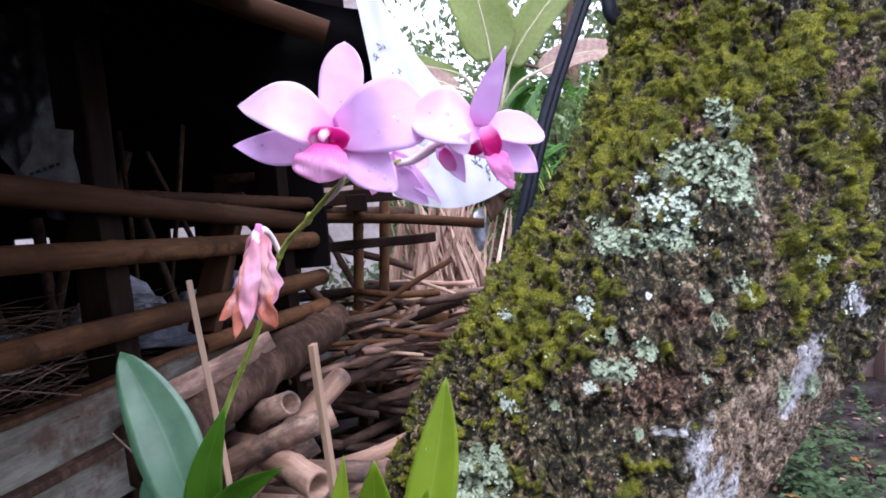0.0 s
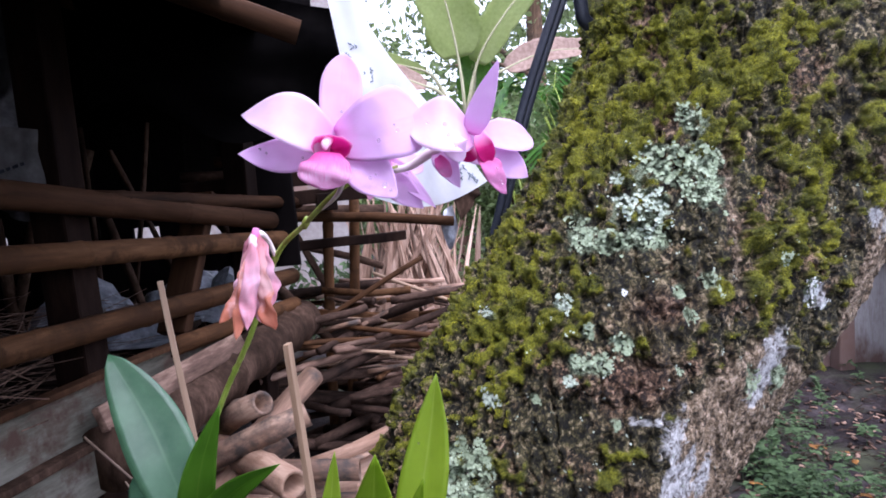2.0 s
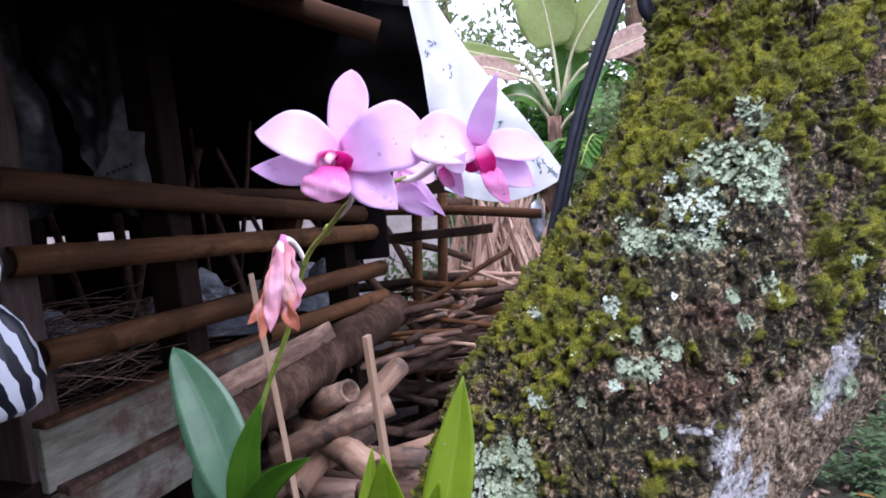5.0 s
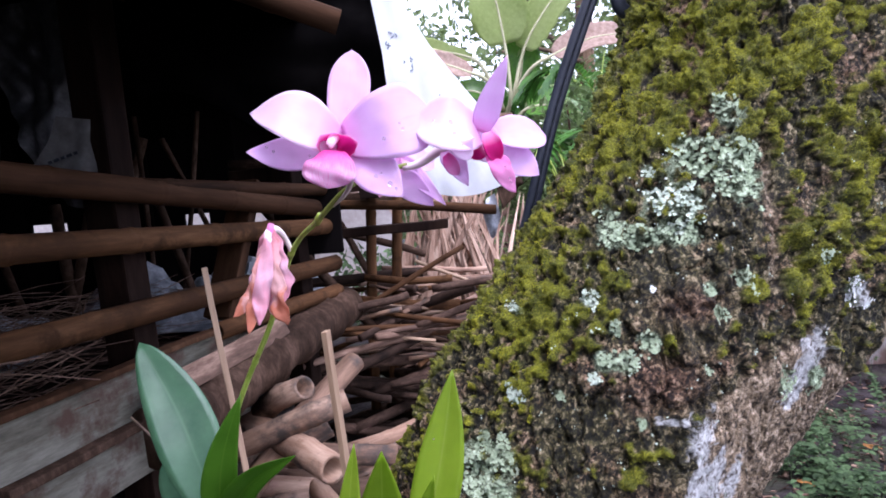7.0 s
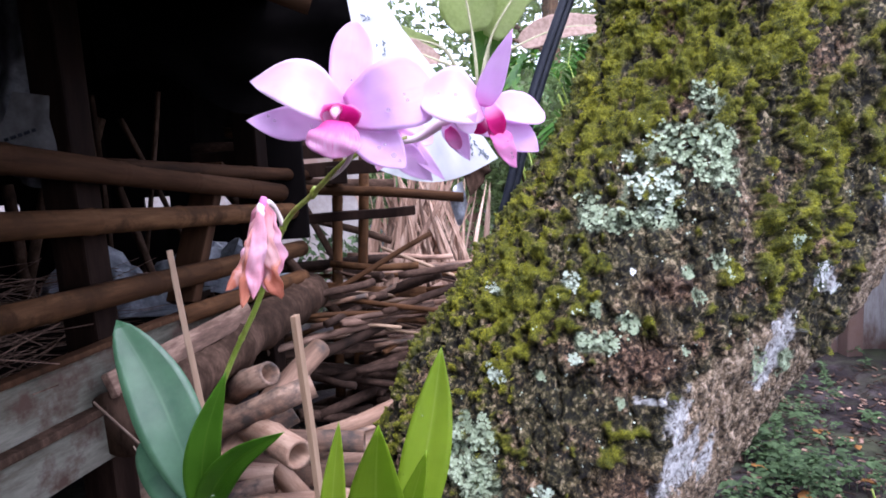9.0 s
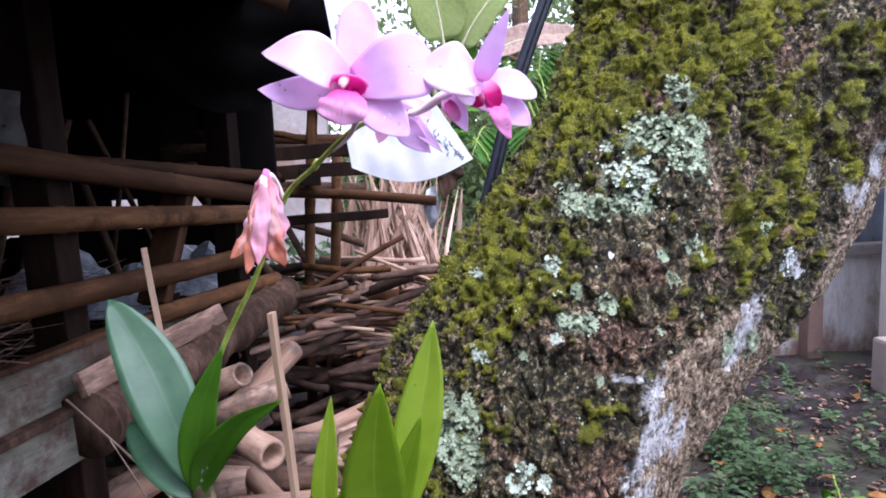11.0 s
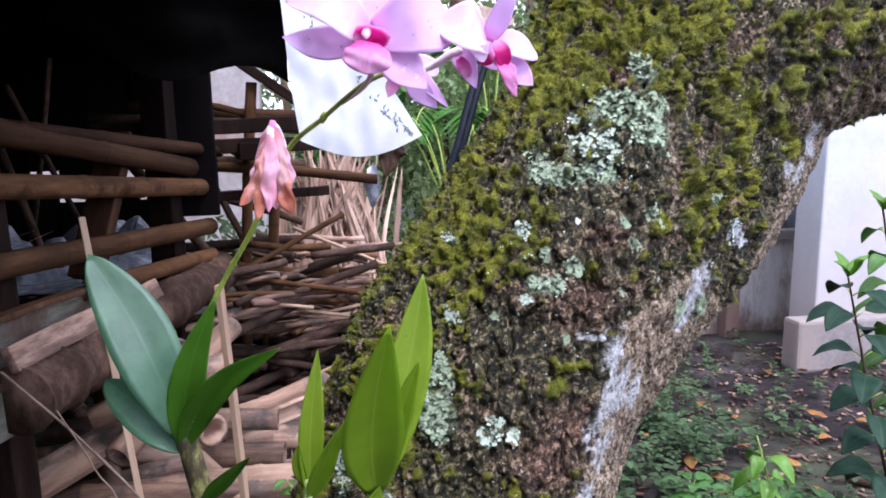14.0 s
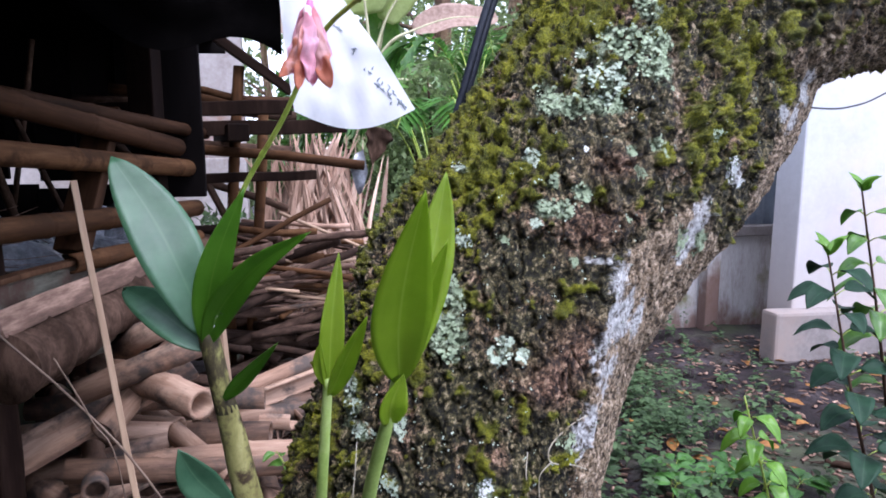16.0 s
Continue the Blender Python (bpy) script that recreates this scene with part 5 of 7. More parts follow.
def build_flowers(o):
    # facing flower
    c = Vector((-0.036, 0.235, 0.9965))
    fl = bloom(o, c, "throat", "open pink orchid flower with magenta lip")
    petals(fl, [
        ("sepal", [(-0.0347, 0.2405, 0.9985), (-0.0318, 0.246, 1.018), (-0.0300, 0.250, 1.0325)], 0.0160, "petal", 0.50, 0.10, 1.1, (0, -1, 0.1), 0.04),
        ("petal", [(-0.0362, 0.2385, 0.9985), (-0.0505, 0.228, 1.0085), (-0.068, 0.2395, 1.011)], 0.0192, "petal_lit", 0.40, 0.14, 0.9, (0.1, -1, 0.35), 0.05),
        ("sepal", [(-0.0372, 0.2405, 0.9972), (-0.056, 0.2395, 0.9955), (-0.0695, 0.2345, 0.997)], 0.0134, "petal", 0.38, 0.12, 0.8, (0, -1, 0), 0.05),
        ("petal", [(-0.0338, 0.2385, 0.9985), (-0.016, 0.2335, 1.0035), (-0.002, 0.243, 1.007)], 0.0265, "petal", 0.64, 0.10, 1.2, (0, -1, 0.1), 0.08),
        ("sepal", [(-0.0345, 0.2405, 0.9965), (-0.0235, 0.236, 0.987), (-0.0138, 0.231, 0.977)], 0.0165, "petal", 0.50, 0.10, 0.9, (0, -1, 0.1), 0.05),
        ("lip", [(-0.037, 0.2300, 0.9950), (-0.038, 0.2225, 0.989), (-0.039, 0.223, 0.982)], 0.0190, "lip", 0.62, -0.12, 1.3, (0, -1, 0.45), 0.16)])
    funnel(fl, c + Vector((0, -0.002, -0.0004)), 0.0070, 0.0052, 0.0055)
    v, f, u = tube(curve_pts([c + Vector((-0.0005, 0.002, 0.0035)), c + Vector((-0.001, -0.0015, 0.003)), c + Vector((-0.0018, -0.0042, 0.0012)), c + Vector((-0.0018, -0.0052, -0.0006))], 10), [0.0012, 0.0014, 0.0016, 0.0018, 0.0019, 0.0019, 0.0018, 0.0017, 0.0014, 0.001, 0.0005], 12)
    part("column", mesh_of("column", v, f, u), M["column"], fl)
    for x, y, z, r in ((-0.061, 0.2315, 0.998, 0.0005), (-0.013, 0.231, 1.003, 0.0005), (-0.012, 0.231, 1.001, 0.0006), (-0.019, 0.232, 0.998, 0.0007), (-0.023, 0.232, 0.985, 0.0007), (-0.021, 0.232, 0.986, 0.0005), (-0.018, 0.2305, 0.982, 0.0009), (-0.016, 0.230, 0.980, 0.0006), (-0.0595, 0.2345, 0.9965, 0.0005), (-0.032, 0.2415, 1.010, 0.0004), (-0.047, 0.2365, 0.994, 0.0005)):
        drop(fl, Vector((x, y, z)), r)
    strand(o, "pedicel", [(-0.0460, 0.2690, 0.9737), (-0.0405, 0.2612, 0.9772), (-0.0362, 0.2530, 0.9812), (-0.0335, 0.2455, 0.9870)], [0.0006, 0.0008, 0.0010, 0.0014], "pedicel", "", 12)
    # second flower, half turned away
    c = Vector((0.0195, 0.247, 0.993))
    fl = bloom(o, c, "petal", "pink orchid flower turned half away", 1.2)
    petals(fl, [
        ("sepal", [(0.0160, 0.248, 0.9985), (0.0210, 0.242, 1.011), (0.0270, 0.2375, 1.0245)], 0.0098, "petal", 0.28, 0.15, 0.7, (0.1, -1, 0), 0.03),
        ("petal", [(0.0160, 0.249, 0.9985), (0.0045, 0.2345, 1.0020), (-0.0078, 0.240, 1.0040)], 0.0215, "petal_lit", 0.50, 0.22, 1.2, (0.2, -1, 0.3), 0.05),
        ("petal", [(0.0085, 0.2425, 1.0010), (0.0080, 0.2345, 0.9955), (0.0112, 0.2375, 0.9885)], 0.0115, "petal_lit", 0.35, 0.15, 1.2, (0.3, -1, 0.1), 0.04),
        ("petal", [(0.0200, 0.250, 0.9985), (0.0310, 0.254, 0.9975), (0.0430, 0.2654, 0.996)], 0.0150, "petal", 0.6, 0.18, 1.1, (-0.2, -1, 0.4), 0.05),
        ("sepal", [(0.0200, 0.254, 0.992), (0.0300, 0.255, 0.987), (0.0382, 0.255, 0.9805)], 0.0125, "petal", 0.5, 0.12, 0.9, (0, -1, 0.2), 0.05),
        ("petal", [(0.0130, 0.252, 1.001), (0.0170, 0.251, 0.995), (0.0220, 0.252, 0.987)], 0.0135, "petal", 0.5, 0.1, 1.2, (0, -1, 0), 0.03),
        ("lip", [(0.0195, 0.246, 0.992), (0.0230, 0.240, 0.984), (0.0278, 0.2465, 0.975)], 0.0088, "lip_deep", 0.45, -0.15, 1.2, (0.3, -1, 0.3), 0.25),
        ("side_lobe", [(0.0185, 0.244, 0.998), (0.0200, 0.2415, 0.9925), (0.0215, 0.2425, 0.987)], 0.0072, "throat", 0.5, 0.5, 1.3, (0.1, -1, 0), 0.06),
        ("side_lobe", [(0.0180, 0.2475, 0.9935), (0.0145, 0.2465, 0.9915), (0.0118, 0.2475, 0.989)], 0.0072, "throat", 0.45, 0.2, 1.2, (0.1, -1, 0.1), 0.06),
        ("sepal", [(0.0030, 0.251, 0.9945), (0.0060, 0.247, 0.988), (0.0102, 0.247, 0.9785)], 0.0098, "petal", 0.38, 0.4, 0.8, (-0.3, -1, 0), 0.05),
        ("spur", [(0.0025, 0.2465, 0.991), (0.0045, 0.2445, 0.987), (0.0065, 0.2455, 0.983)], 0.0056, "lip_deep", 0.5, 0.5, 1.1, (-0.3, -1, 0), 0.05)])
    for x, y, z, r in ((-0.001, 0.2325, 1.003, 0.0005), (0.005, 0.231, 1.002, 0.0007), (0.006, 0.230, 0.998, 0.0006), (0.0085, 0.2315, 0.994, 0.0005), (0.024, 0.239, 0.985, 0.0005), (0.026, 0.2425, 0.979, 0.0005), (0.0255, 0.241, 0.9805, 0.0004)):
        drop(fl, Vector((x, y, z)), r)
    strand(o, "pedicel", [(-0.015, 0.256, 0.9872), (-0.008, 0.256, 0.9885), (0.0, 0.252, 0.993), (0.005, 0.251, 0.995)], [0.0012, 0.0016, 0.002, 0.0022], "pedicel", "", 12)
    # third flower, seen from behind
    c = Vector((-0.018, 0.262, 0.989))
    fl = bloom(o, c, "petal", "drooping pink orchid flower facing away")
    petals(fl, [
        ("petal", [(-0.018, 0.262, 0.991), (-0.011, 0.264, 0.984), (0.001, 0.262, 0.971)], 0.0095, "petal", 0.32, 0.25, 0.7, (0, -1, 0.3), 0.1),
        ("petal", [(-0.016, 0.262, 0.990), (-0.009, 0.266, 0.990), (-0.003, 0.266, 0.986)], 0.0104, "petal_lit", 0.5, 0.2, 1.1, (0, -1, 0.4), 0.1),
        ("sepal", [(-0.018, 0.260, 0.986), (-0.013, 0.262, 0.980), (-0.004, 0.264, 0.971)], 0.0115, "petal", 0.5, 0.3, 0.8, (0, -1, 0.2), 0.08),
        ("sepal", [(-0.021, 0.262, 0.987), (-0.024, 0.264, 0.981), (-0.026, 0.264, 0.976)], 0.0062, "lip", 0.5, 0.3, 0.8, (0, -1, 0), 0.05)])
    # withered flower: limp petals folded together into a bell
    c = Vector((-0.0785, 0.287, 0.963))
    fl = bloom(o, c + Vector((0, -0.006, -0.004)), "wilt_pink", "withered pink and orange drooping flower")
    hang = [([(-0.0785, 0.2870, 0.9640), (-0.0828, 0.2818, 0.9500), (-0.0871, 0.2762, 0.9380), (-0.0932, 0.2698, 0.9295)], 0.0069, "wilt", 0.6), ([(-0.0785, 0.2870, 0.9640), (-0.0811, 0.2754, 0.9490), (-0.0831, 0.2690, 0.9360), (-0.0852, 0.2637, 0.9228)], 0.0060, "wilt", 0.7),
            ([(-0.0785, 0.2870, 0.9640), (-0.0781, 0.2730, 0.9490), (-0.0792, 0.2658, 0.9370), (-0.0802, 0.2626, 0.9265)], 0.0074, "wilt_pink", 0.62), ([(-0.0781, 0.2870, 0.9640), (-0.0754, 0.2762, 0.9480), (-0.0739, 0.2698, 0.9370), (-0.0708, 0.2682, 0.9245)], 0.0080, "wilt", 0.72),
            ([(-0.0781, 0.2870, 0.9640), (-0.0785, 0.2882, 0.9490), (-0.0786, 0.2850, 0.9370), (-0.0780, 0.2794, 0.9260)], 0.0092, "wilt_pink", 0.6), ([(-0.0785, 0.2870, 0.9640), (-0.0832, 0.2866, 0.9490), (-0.0854, 0.2834, 0.9380), (-0.0905, 0.2778, 0.9310)], 0.0086, "wilt_pink", 0.55),
            ([(-0.0781, 0.2870, 0.9640), (-0.0743, 0.2826, 0.9500), (-0.0730, 0.2786, 0.9400), (-0.0743, 0.2754, 0.9320)], 0.0072, "wilt_pink", 0.5)]
    for k, (spine, w, mat, peak) in enumerate(hang):
        y = spine[1][1] - 0.284
        part("petal", leaf_mesh(spine, w, peak, 0.25 * (k % 2), -0.55, 24, 12, (0.35 * (k % 3 - 1), -1 if y < 0 else 1, 0), 0.9 if k == 2 else 1.2, 0.3, 0.0002, 0.42, 0.3), M[mat], fl)
    strand(fl, "ovary", [(-0.0785, 0.2865, 0.9605), (-0.0782, 0.2872, 0.9645), (-0.0778, 0.288, 0.9668)], [0.0022, 0.0018, 0.0014], "lip_deep", "small red tip", 6, 10)
    strand(o, "pedicel", [(-0.073, 0.3008, 0.952), (-0.0748, 0.297, 0.9595), (-0.0768, 0.291, 0.9640), (-0.0788, 0.287, 0.9630), (-0.0795, 0.285, 0.958)], [0.0012, 0.0013, 0.0017, 0.0022, 0.0022], "pedicel", "", 14)


ORCHID = build_orchid()
build_flowers(ORCHID)

# ---- black rubber strap beside the trunk ----
def build_strap():
    s = base("rubber_strap", (0.05, 0.57, 0.88), "black rubber strap tied beside the mossy trunk", "strap")
    for dx, dy in ((0.0, 0), (0.0055, 0.003)):
        pts = curve_pts([(0.040 + dx, 0.575 + dy, 0.86), (0.066 + dx, 0.572 + dy, 0.937), (0.093 + dx, 0.572 + dy, 1.028), (0.131 + dx, 0.574 + dy, 1.124), (0.215 + dx, 0.59 + dy, 1.32)], 24)
        v, f, u = tube(pts, 0.0038, 12, True, 0.6)
        part("strip", mesh_of("strip", v, f, u), M["rubber"], s)
    v, f, u = tube(curve_pts([(0.175, 0.605, 1.26), (0.160, 0.60, 1.16), (0.159, 0.60, 1.125), (0.166, 0.602, 1.108), (0.20, 0.606, 1.095)], 24), 0.0065, 12, True, 0.5)
    part("strip", mesh_of("strip", v, f, u), M["rubber"], s, "end of the strap looped round the trunk")


build_strap()

# ---- tarp hanging from the eave ----
def hung_sheet(name, left, right, y0, fold, sag, seed, nu=24, nv=30, bow=0.0):
    """A limp sheet between two edges given as (x, z) rows from top to bottom."""
    lf, rf = np.array(left), np.array(right)
    verts, faces, uvs = [], [], []
    vs = np.linspace(0, 1, nv + 1)
    lk, rk = np.linspace(0, 1, len(lf)), np.linspace(0, 1, len(rf))
    for off in (0, 0.0012):
        for v in vs:
            lx, lz, rx, rz = np.interp(v, lk, lf[:, 0]), np.interp(v, lk, lf[:, 1]), np.interp(v, rk, rf[:, 0]), np.interp(v, rk, rf[:, 1])
            for j in range(nu + 1):
                u = j / nu
                x, z = lx + (rx - lx) * u, lz + (rz - lz) * u - sag * math.sin(math.pi * u) * v
                w = noise.noise(Vector((x * 9 + seed, z * 5, seed))) * fold + noise.noise(Vector((x * 30, z * 18, seed + 3))) * fold * 0.35 + bow * math.sin(math.pi * u)
                verts.append((x, y0 + w + off, z))
                uvs.append((v, u))
    n = nu + 1
    o = (nv + 1) * n
    for k in range(nv):
        for j in range(nu):
            a = k * n + j
            faces += [(a, a + 1, a + n + 1, a + n), (o + a, o + a + n, o + a + n + 1, o + a + 1)]
    return mesh_of(name, verts, faces, uvs)


def sheet_material(name, dark, mid, light, clear=0.4, stain=None, rough=0.4):
    m = surface(name, dark, mid, light, 5, 40, rough, 0.15, 0.002, stain=stain, stain_scale=7)
    nodes, links = m.node_tree.nodes, m.node_tree.links
    bsdf = nodes["Principled BSDF"]
    tr = nodes.new("ShaderNodeBsdfTranslucent")
    links.new(bsdf.inputs["Base Color"].links[0].from_socket, tr.inputs[0])
    mx = nodes.new("ShaderNodeMixShader")
    mx.inputs[0].default_value = clear
    links.new(bsdf.outputs[0], mx.inputs[1])
    links.new(tr.outputs[0], mx.inputs[2])
    links.new(mx.outputs[0], nodes["Material Output"].inputs[0])
    return m


M["tarp"] = sheet_material("white_banner_sheet", (0.86, 0.88, 0.89), (0.92, 0.93, 0.94), (0.96, 0.96, 0.96), 0.25, (0.88, 0.9, 0.91))
# grey plastic darkened in its base colour for the shaded interior
M["sack"] = sheet_material("shade_dimmed_sack", (0.02, 0.02, 0.022), (0.055, 0.055, 0.058), (0.14, 0.14, 0.145), 0.1)
M["foil"] = surface("silver_plastic", (0.08, 0.085, 0.095), (0.2, 0.21, 0.23), (0.42, 0.44, 0.47), 14, 60, 0.3, 0.3, 0.003)
tarp = base("tarp", (-0.11, 1.25, 1.3), "white banner sheet hanging limply from the shed's eave", "tarp")
part("sheet", hung_sheet("sheet", [(-0.135, 1.40), (-0.108, 1.20), (-0.098, 1.06), (-0.085, 0.958)], [(-0.128, 1.40), (-0.02, 1.205), (0.075, 1.075), (0.145, 0.965)], 1.25, 0.018, 0.035, 3), M["tarp"], tarp)
M["ink"] = surface("faded_print", (0.08, 0.10, 0.13), (0.2, 0.24, 0.28), (0.42, 0.47, 0.52), 30, 90, 0.6, 0.1, 0.001)


def tarp_at(x, z):
    """A point just in front of the hanging sheet."""
    w = noise.noise(Vector((x * 9 + 3, z * 5, 3))) * 0.018 + noise.noise(Vector((x * 30, z * 18, 6))) * 0.018 * 0.35
    return Vector((x, 1.2485 + w, z))


# strokes of faded print too small to read, and one broad smudge
rnd = random.Random(19)
for x, z, n, size in ((-0.085, 1.215, 6, 0.012), (-0.06, 1.17, 5, 0.010), (0.0, 1.11, 4, 0.007), (0.03, 1.07, 5, 0.006), (0.055, 1.035, 4, 0.007), (0.078, 1.005, 7, 0.010), (0.10, 0.985, 9, 0.012), (0.118, 0.972, 6, 0.010)):
    for k in range(n):
        a = Vector((x + rnd.uniform(-1.2, 1.2) * size, z + rnd.uniform(-1.2, 1.2) * size))
        d = Vector((rnd.uniform(-0.6, 0.6), rnd.uniform(0.4, 1.0))) * size
        v, f, u = tube([tarp_at(a.x + d.x * t + 0.2 * size * math.sin(5 * t + k), a.y + d.y * t) for t in (0, 0.25, 0.5, 0.75, 1)], [0.0005, 0.0012, 0.0014, 0.001, 0.0004], 6, True, 0.4)
        part("print_mark", mesh_of("print_mark", v, f, u), M["ink"], tarp)

# ---- plastic things on and in the shed ----
def stripes(name):
    m, nodes, links, bsdf = nodes_of(name)
    uv = nodes.new("ShaderNodeTexCoord").outputs["UV"]
    sep = nodes.new("ShaderNodeSeparateXYZ")
    links.new(uv, sep.inputs[0])
    nz = noise_node(nodes, links, uv, 5, 3, 0.5)
    mad = nodes.new("ShaderNodeMath")
    mad.operation = "MULTIPLY_ADD"
    links.new(nz.outputs[0], mad.inputs[0])
    mad.inputs[1].default_value = 0.17
    links.new(sep.outputs[1], mad.inputs[2])
    sc = nodes.new("ShaderNodeMath")
    sc.operation = "MULTIPLY"
    links.new(mad.outputs[0], sc.inputs[0])
    sc.inputs[1].default_value = 2 * math.pi * 9
    si = nodes.new("ShaderNodeMath")
    si.operation = "SINE"
    links.new(sc.outputs[0], si.inputs[0])
    r = ramp(nodes, [(0.0, (0.012, 0.013, 0.02)), (0.06, (0.75, 0.78, 0.84))])
    links.new(si.outputs[0], r.inputs[0])
    links.new(r.outputs[0], bsdf.inputs["Base Color"])
    bsdf.inputs["Roughness"].default_value = 0.3
    return m


M["stripes"] = stripes("striped_plastic")


def bag_body(c, prof, seed, n=40):
    verts, faces, uvs = [], [], []
    for k, (z, r) in enumerate(prof):
        for a in range(n + 1):
            t = 2 * math.pi * a / n
            v = Vector((math.cos(t), math.sin(t), z * 12))
            cr = 1 + 0.22 * noise.noise(Vector((math.cos(t) * 1.6, math.sin(t) * 1.6, z * 9 + seed))) + 0.07 * noise.noise(v * 3.1)
            verts.append(Vector(c) + Vector((math.cos(t) * r * cr, math.sin(t) * r * cr, z)))
            uvs.append((k / len(prof), a / n + 0.9 * z))
    w = n + 1
    for k in range(len(prof) - 1):
        for a in range(n):
            faces.append((k * w + a, k * w + a + 1, (k + 1) * w + a + 1, (k + 1) * w + a))
    faces.append(tuple(range(n, -1, -1)))
    return mesh_of("bag", verts, faces, uvs)


bag = base("plastic_bag", (-0.69, 0.86, 1.0), "black and white striped plastic bag hung on the shed post", "bag")
prof = [(-0.155, 0.02), (-0.152, 0.04), (-0.14, 0.056), (-0.105, 0.064), (-0.06, 0.060), (-0.02, 0.045), (0.005, 0.028), (0.018, 0.018), (0.026, 0.014), (0.04, 0.024), (0.065, 0.034), (0.09, 0.03)]
part("body", bag_body((-0.735, 0.87, 0.845), prof, 2), M["stripes"], bag)
v, f, u = tube(curve_pts([(-0.715, 0.86, 0.93), (-0.728, 0.88, 1.02), (-0.745, 0.93, 1.10)], 10), 0.005, 8)
part("handle", mesh_of("handle", v, f, [(a, b * 0.3) for a, b in u]), M["stripes"], bag)
part("fold", leaf_mesh([(-0.71, 0.845, 0.94), (-0.688, 0.825, 0.91), (-0.683, 0.815, 0.87)], 0.045, 0.45, 0.4, 0.2, 12, 6, (0.4, -1, 0.2), 1.2, 0.15, 0.001, 0.4, 0.3), M["stripes"], bag, "loose striped fold of plastic")
part("fold", leaf_mesh([(-0.725, 0.84, 0.94), (-0.727, 0.815, 0.91), (-0.719, 0.805, 0.88)], 0.04, 0.5, 0.3, 0.3, 12, 6, (-0.2, -1, 0.2), 1.2, 0.15, 0.001, 0.4, 0.3), M["stripes"], bag, "striped fold of plastic")

lone("plastic_sack", hung_sheet("sack", [(-1.02, 1.50), (-1.0, 1.25), (-0.97, 1.02)], [(-0.84, 1.50), (-0.86, 1.3), (-0.82, 1.0)], 1.22, 0.06, 0.04, 5), M["sack"], "grey plastic sheet, darkened for the shade of the shed", "plastic sheet")
lone("plastic_sack", hung_sheet("sack", [(-1.05, 1.40), (-0.98, 1.2), (-0.90, 0.98)], [(-0.75, 1.42), (-0.80, 1.2), (-0.72, 1.0)], 1.5, 0.08, 0.04, 8), M["sack"], "grey plastic sheet, darkened for the shade of the shed", "plastic sheet")
lone("plastic_sack", hung_sheet("sack", [(-0.86, 1.38), (-0.88, 1.32), (-0.86, 1.25)], [(-0.752, 1.40), (-0.735, 1.31), (-0.765, 1.22)], 1.0, 0.02, 0.02, 9), M["tarp"], "white scrap of plastic hanging in the shed", "plastic sheet")

# pale sack, its base colour dimmed for the shade in the shed
M["sack_pale"] = sheet_material("pale_printed_sack", (0.06, 0.055, 0.05), (0.11, 0.105, 0.1), (0.18, 0.175, 0.165), 0.1)
feed_sack = base("sack", (-0.72, 1.25, 1.03), "pale woven sack with dark print, draped over the rail", "sack")
part("sheet", hung_sheet("sack", [(-0.725, 1.13), (-0.75, 1.08), (-0.80, 1.02)], [(-0.665, 1.12), (-0.668, 1.08), (-0.66, 1.0)], 1.25, 0.02, 0.01, 15, 16, 16), M["sack_pale"], feed_sack)
for k in range(5):
    part("print_mark", slab(0.008 + 0.003 * (k % 2), 0.0012, 0.006, 0.0004, 0, k), M["rubber"], feed_sack, "", pose(-0.738 + 0.0125 * k, 1.236, 1.045 + 0.0035 * k, 0, -16, 0))


def crumpled(at, sx, sy, h, seed, mat, label, name="plastic_sheet"):
    verts, faces, uvs, n = [], [], [], 22
    for off in (0, 0.003):
        for j in range(n + 1):
            for i in range(n + 1):
                u, v = i / n - 0.5, j / n - 0.5
                q = Vector((u * 5 + seed, v * 5, seed * 1.7))
                z = h * (0.6 + noise.noise(q) * 0.8 + 0.4 * abs(noise.noise(q * 2.3))) * max(0, 1 - 3.6 * (u * u + v * v)) + 0.012
                verts.append((at[0] + u * sx * (1 + 0.2 * noise.noise(q * 0.7)), at[1] + v * sy, at[2] + z - off))
                uvs.append((i / n, j / n))
    w, o = n + 1, (n + 1) ** 2
    for j in range(n):
        for i in range(n):
            a = j * w + i
            faces += [(a, a + 1, a + w + 1, a + w), (o + a, o + a + w, o + a + w + 1, o + a + 1)]
    lone(name, mesh_of(name, verts, faces, uvs, smooth=False), M[mat], label, "plastic sheet")


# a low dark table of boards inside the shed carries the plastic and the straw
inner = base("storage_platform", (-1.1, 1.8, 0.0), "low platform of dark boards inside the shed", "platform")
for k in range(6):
    part("board", slab(1.5, 0.22, 0.03, 0.004, 0.004, k, 8), M["shaded_timber"], inner, "", pose(-1.5, 1.0 + k * 0.24, 0.54 + 0.004 * (k % 2), 0, 0, 2 * (k % 3) - 2))
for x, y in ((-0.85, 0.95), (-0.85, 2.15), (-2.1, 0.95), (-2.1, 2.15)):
    part("leg", slab(0.07, 0.07, 0.54, 0.005, 0.004, x, 6), M["shaded_timber"], inner, "", pose(x, y, 0.262))
crumpled((-0.98, 2.05, 0.56), 0.5, 0.4, 0.16, 1, "foil", "crumpled silver plastic sheet lying in the shed")
crumpled((-1.35, 1.75, 0.56), 0.5, 0.45, 0.14, 4, "foil", "crumpled silver plastic sheet lying in the shed")
crumpled((-0.85, 2.75, 0.48), 0.6, 0.5, 0.2, 7, "foil", "crumpled silver plastic sheet lying in the shed")


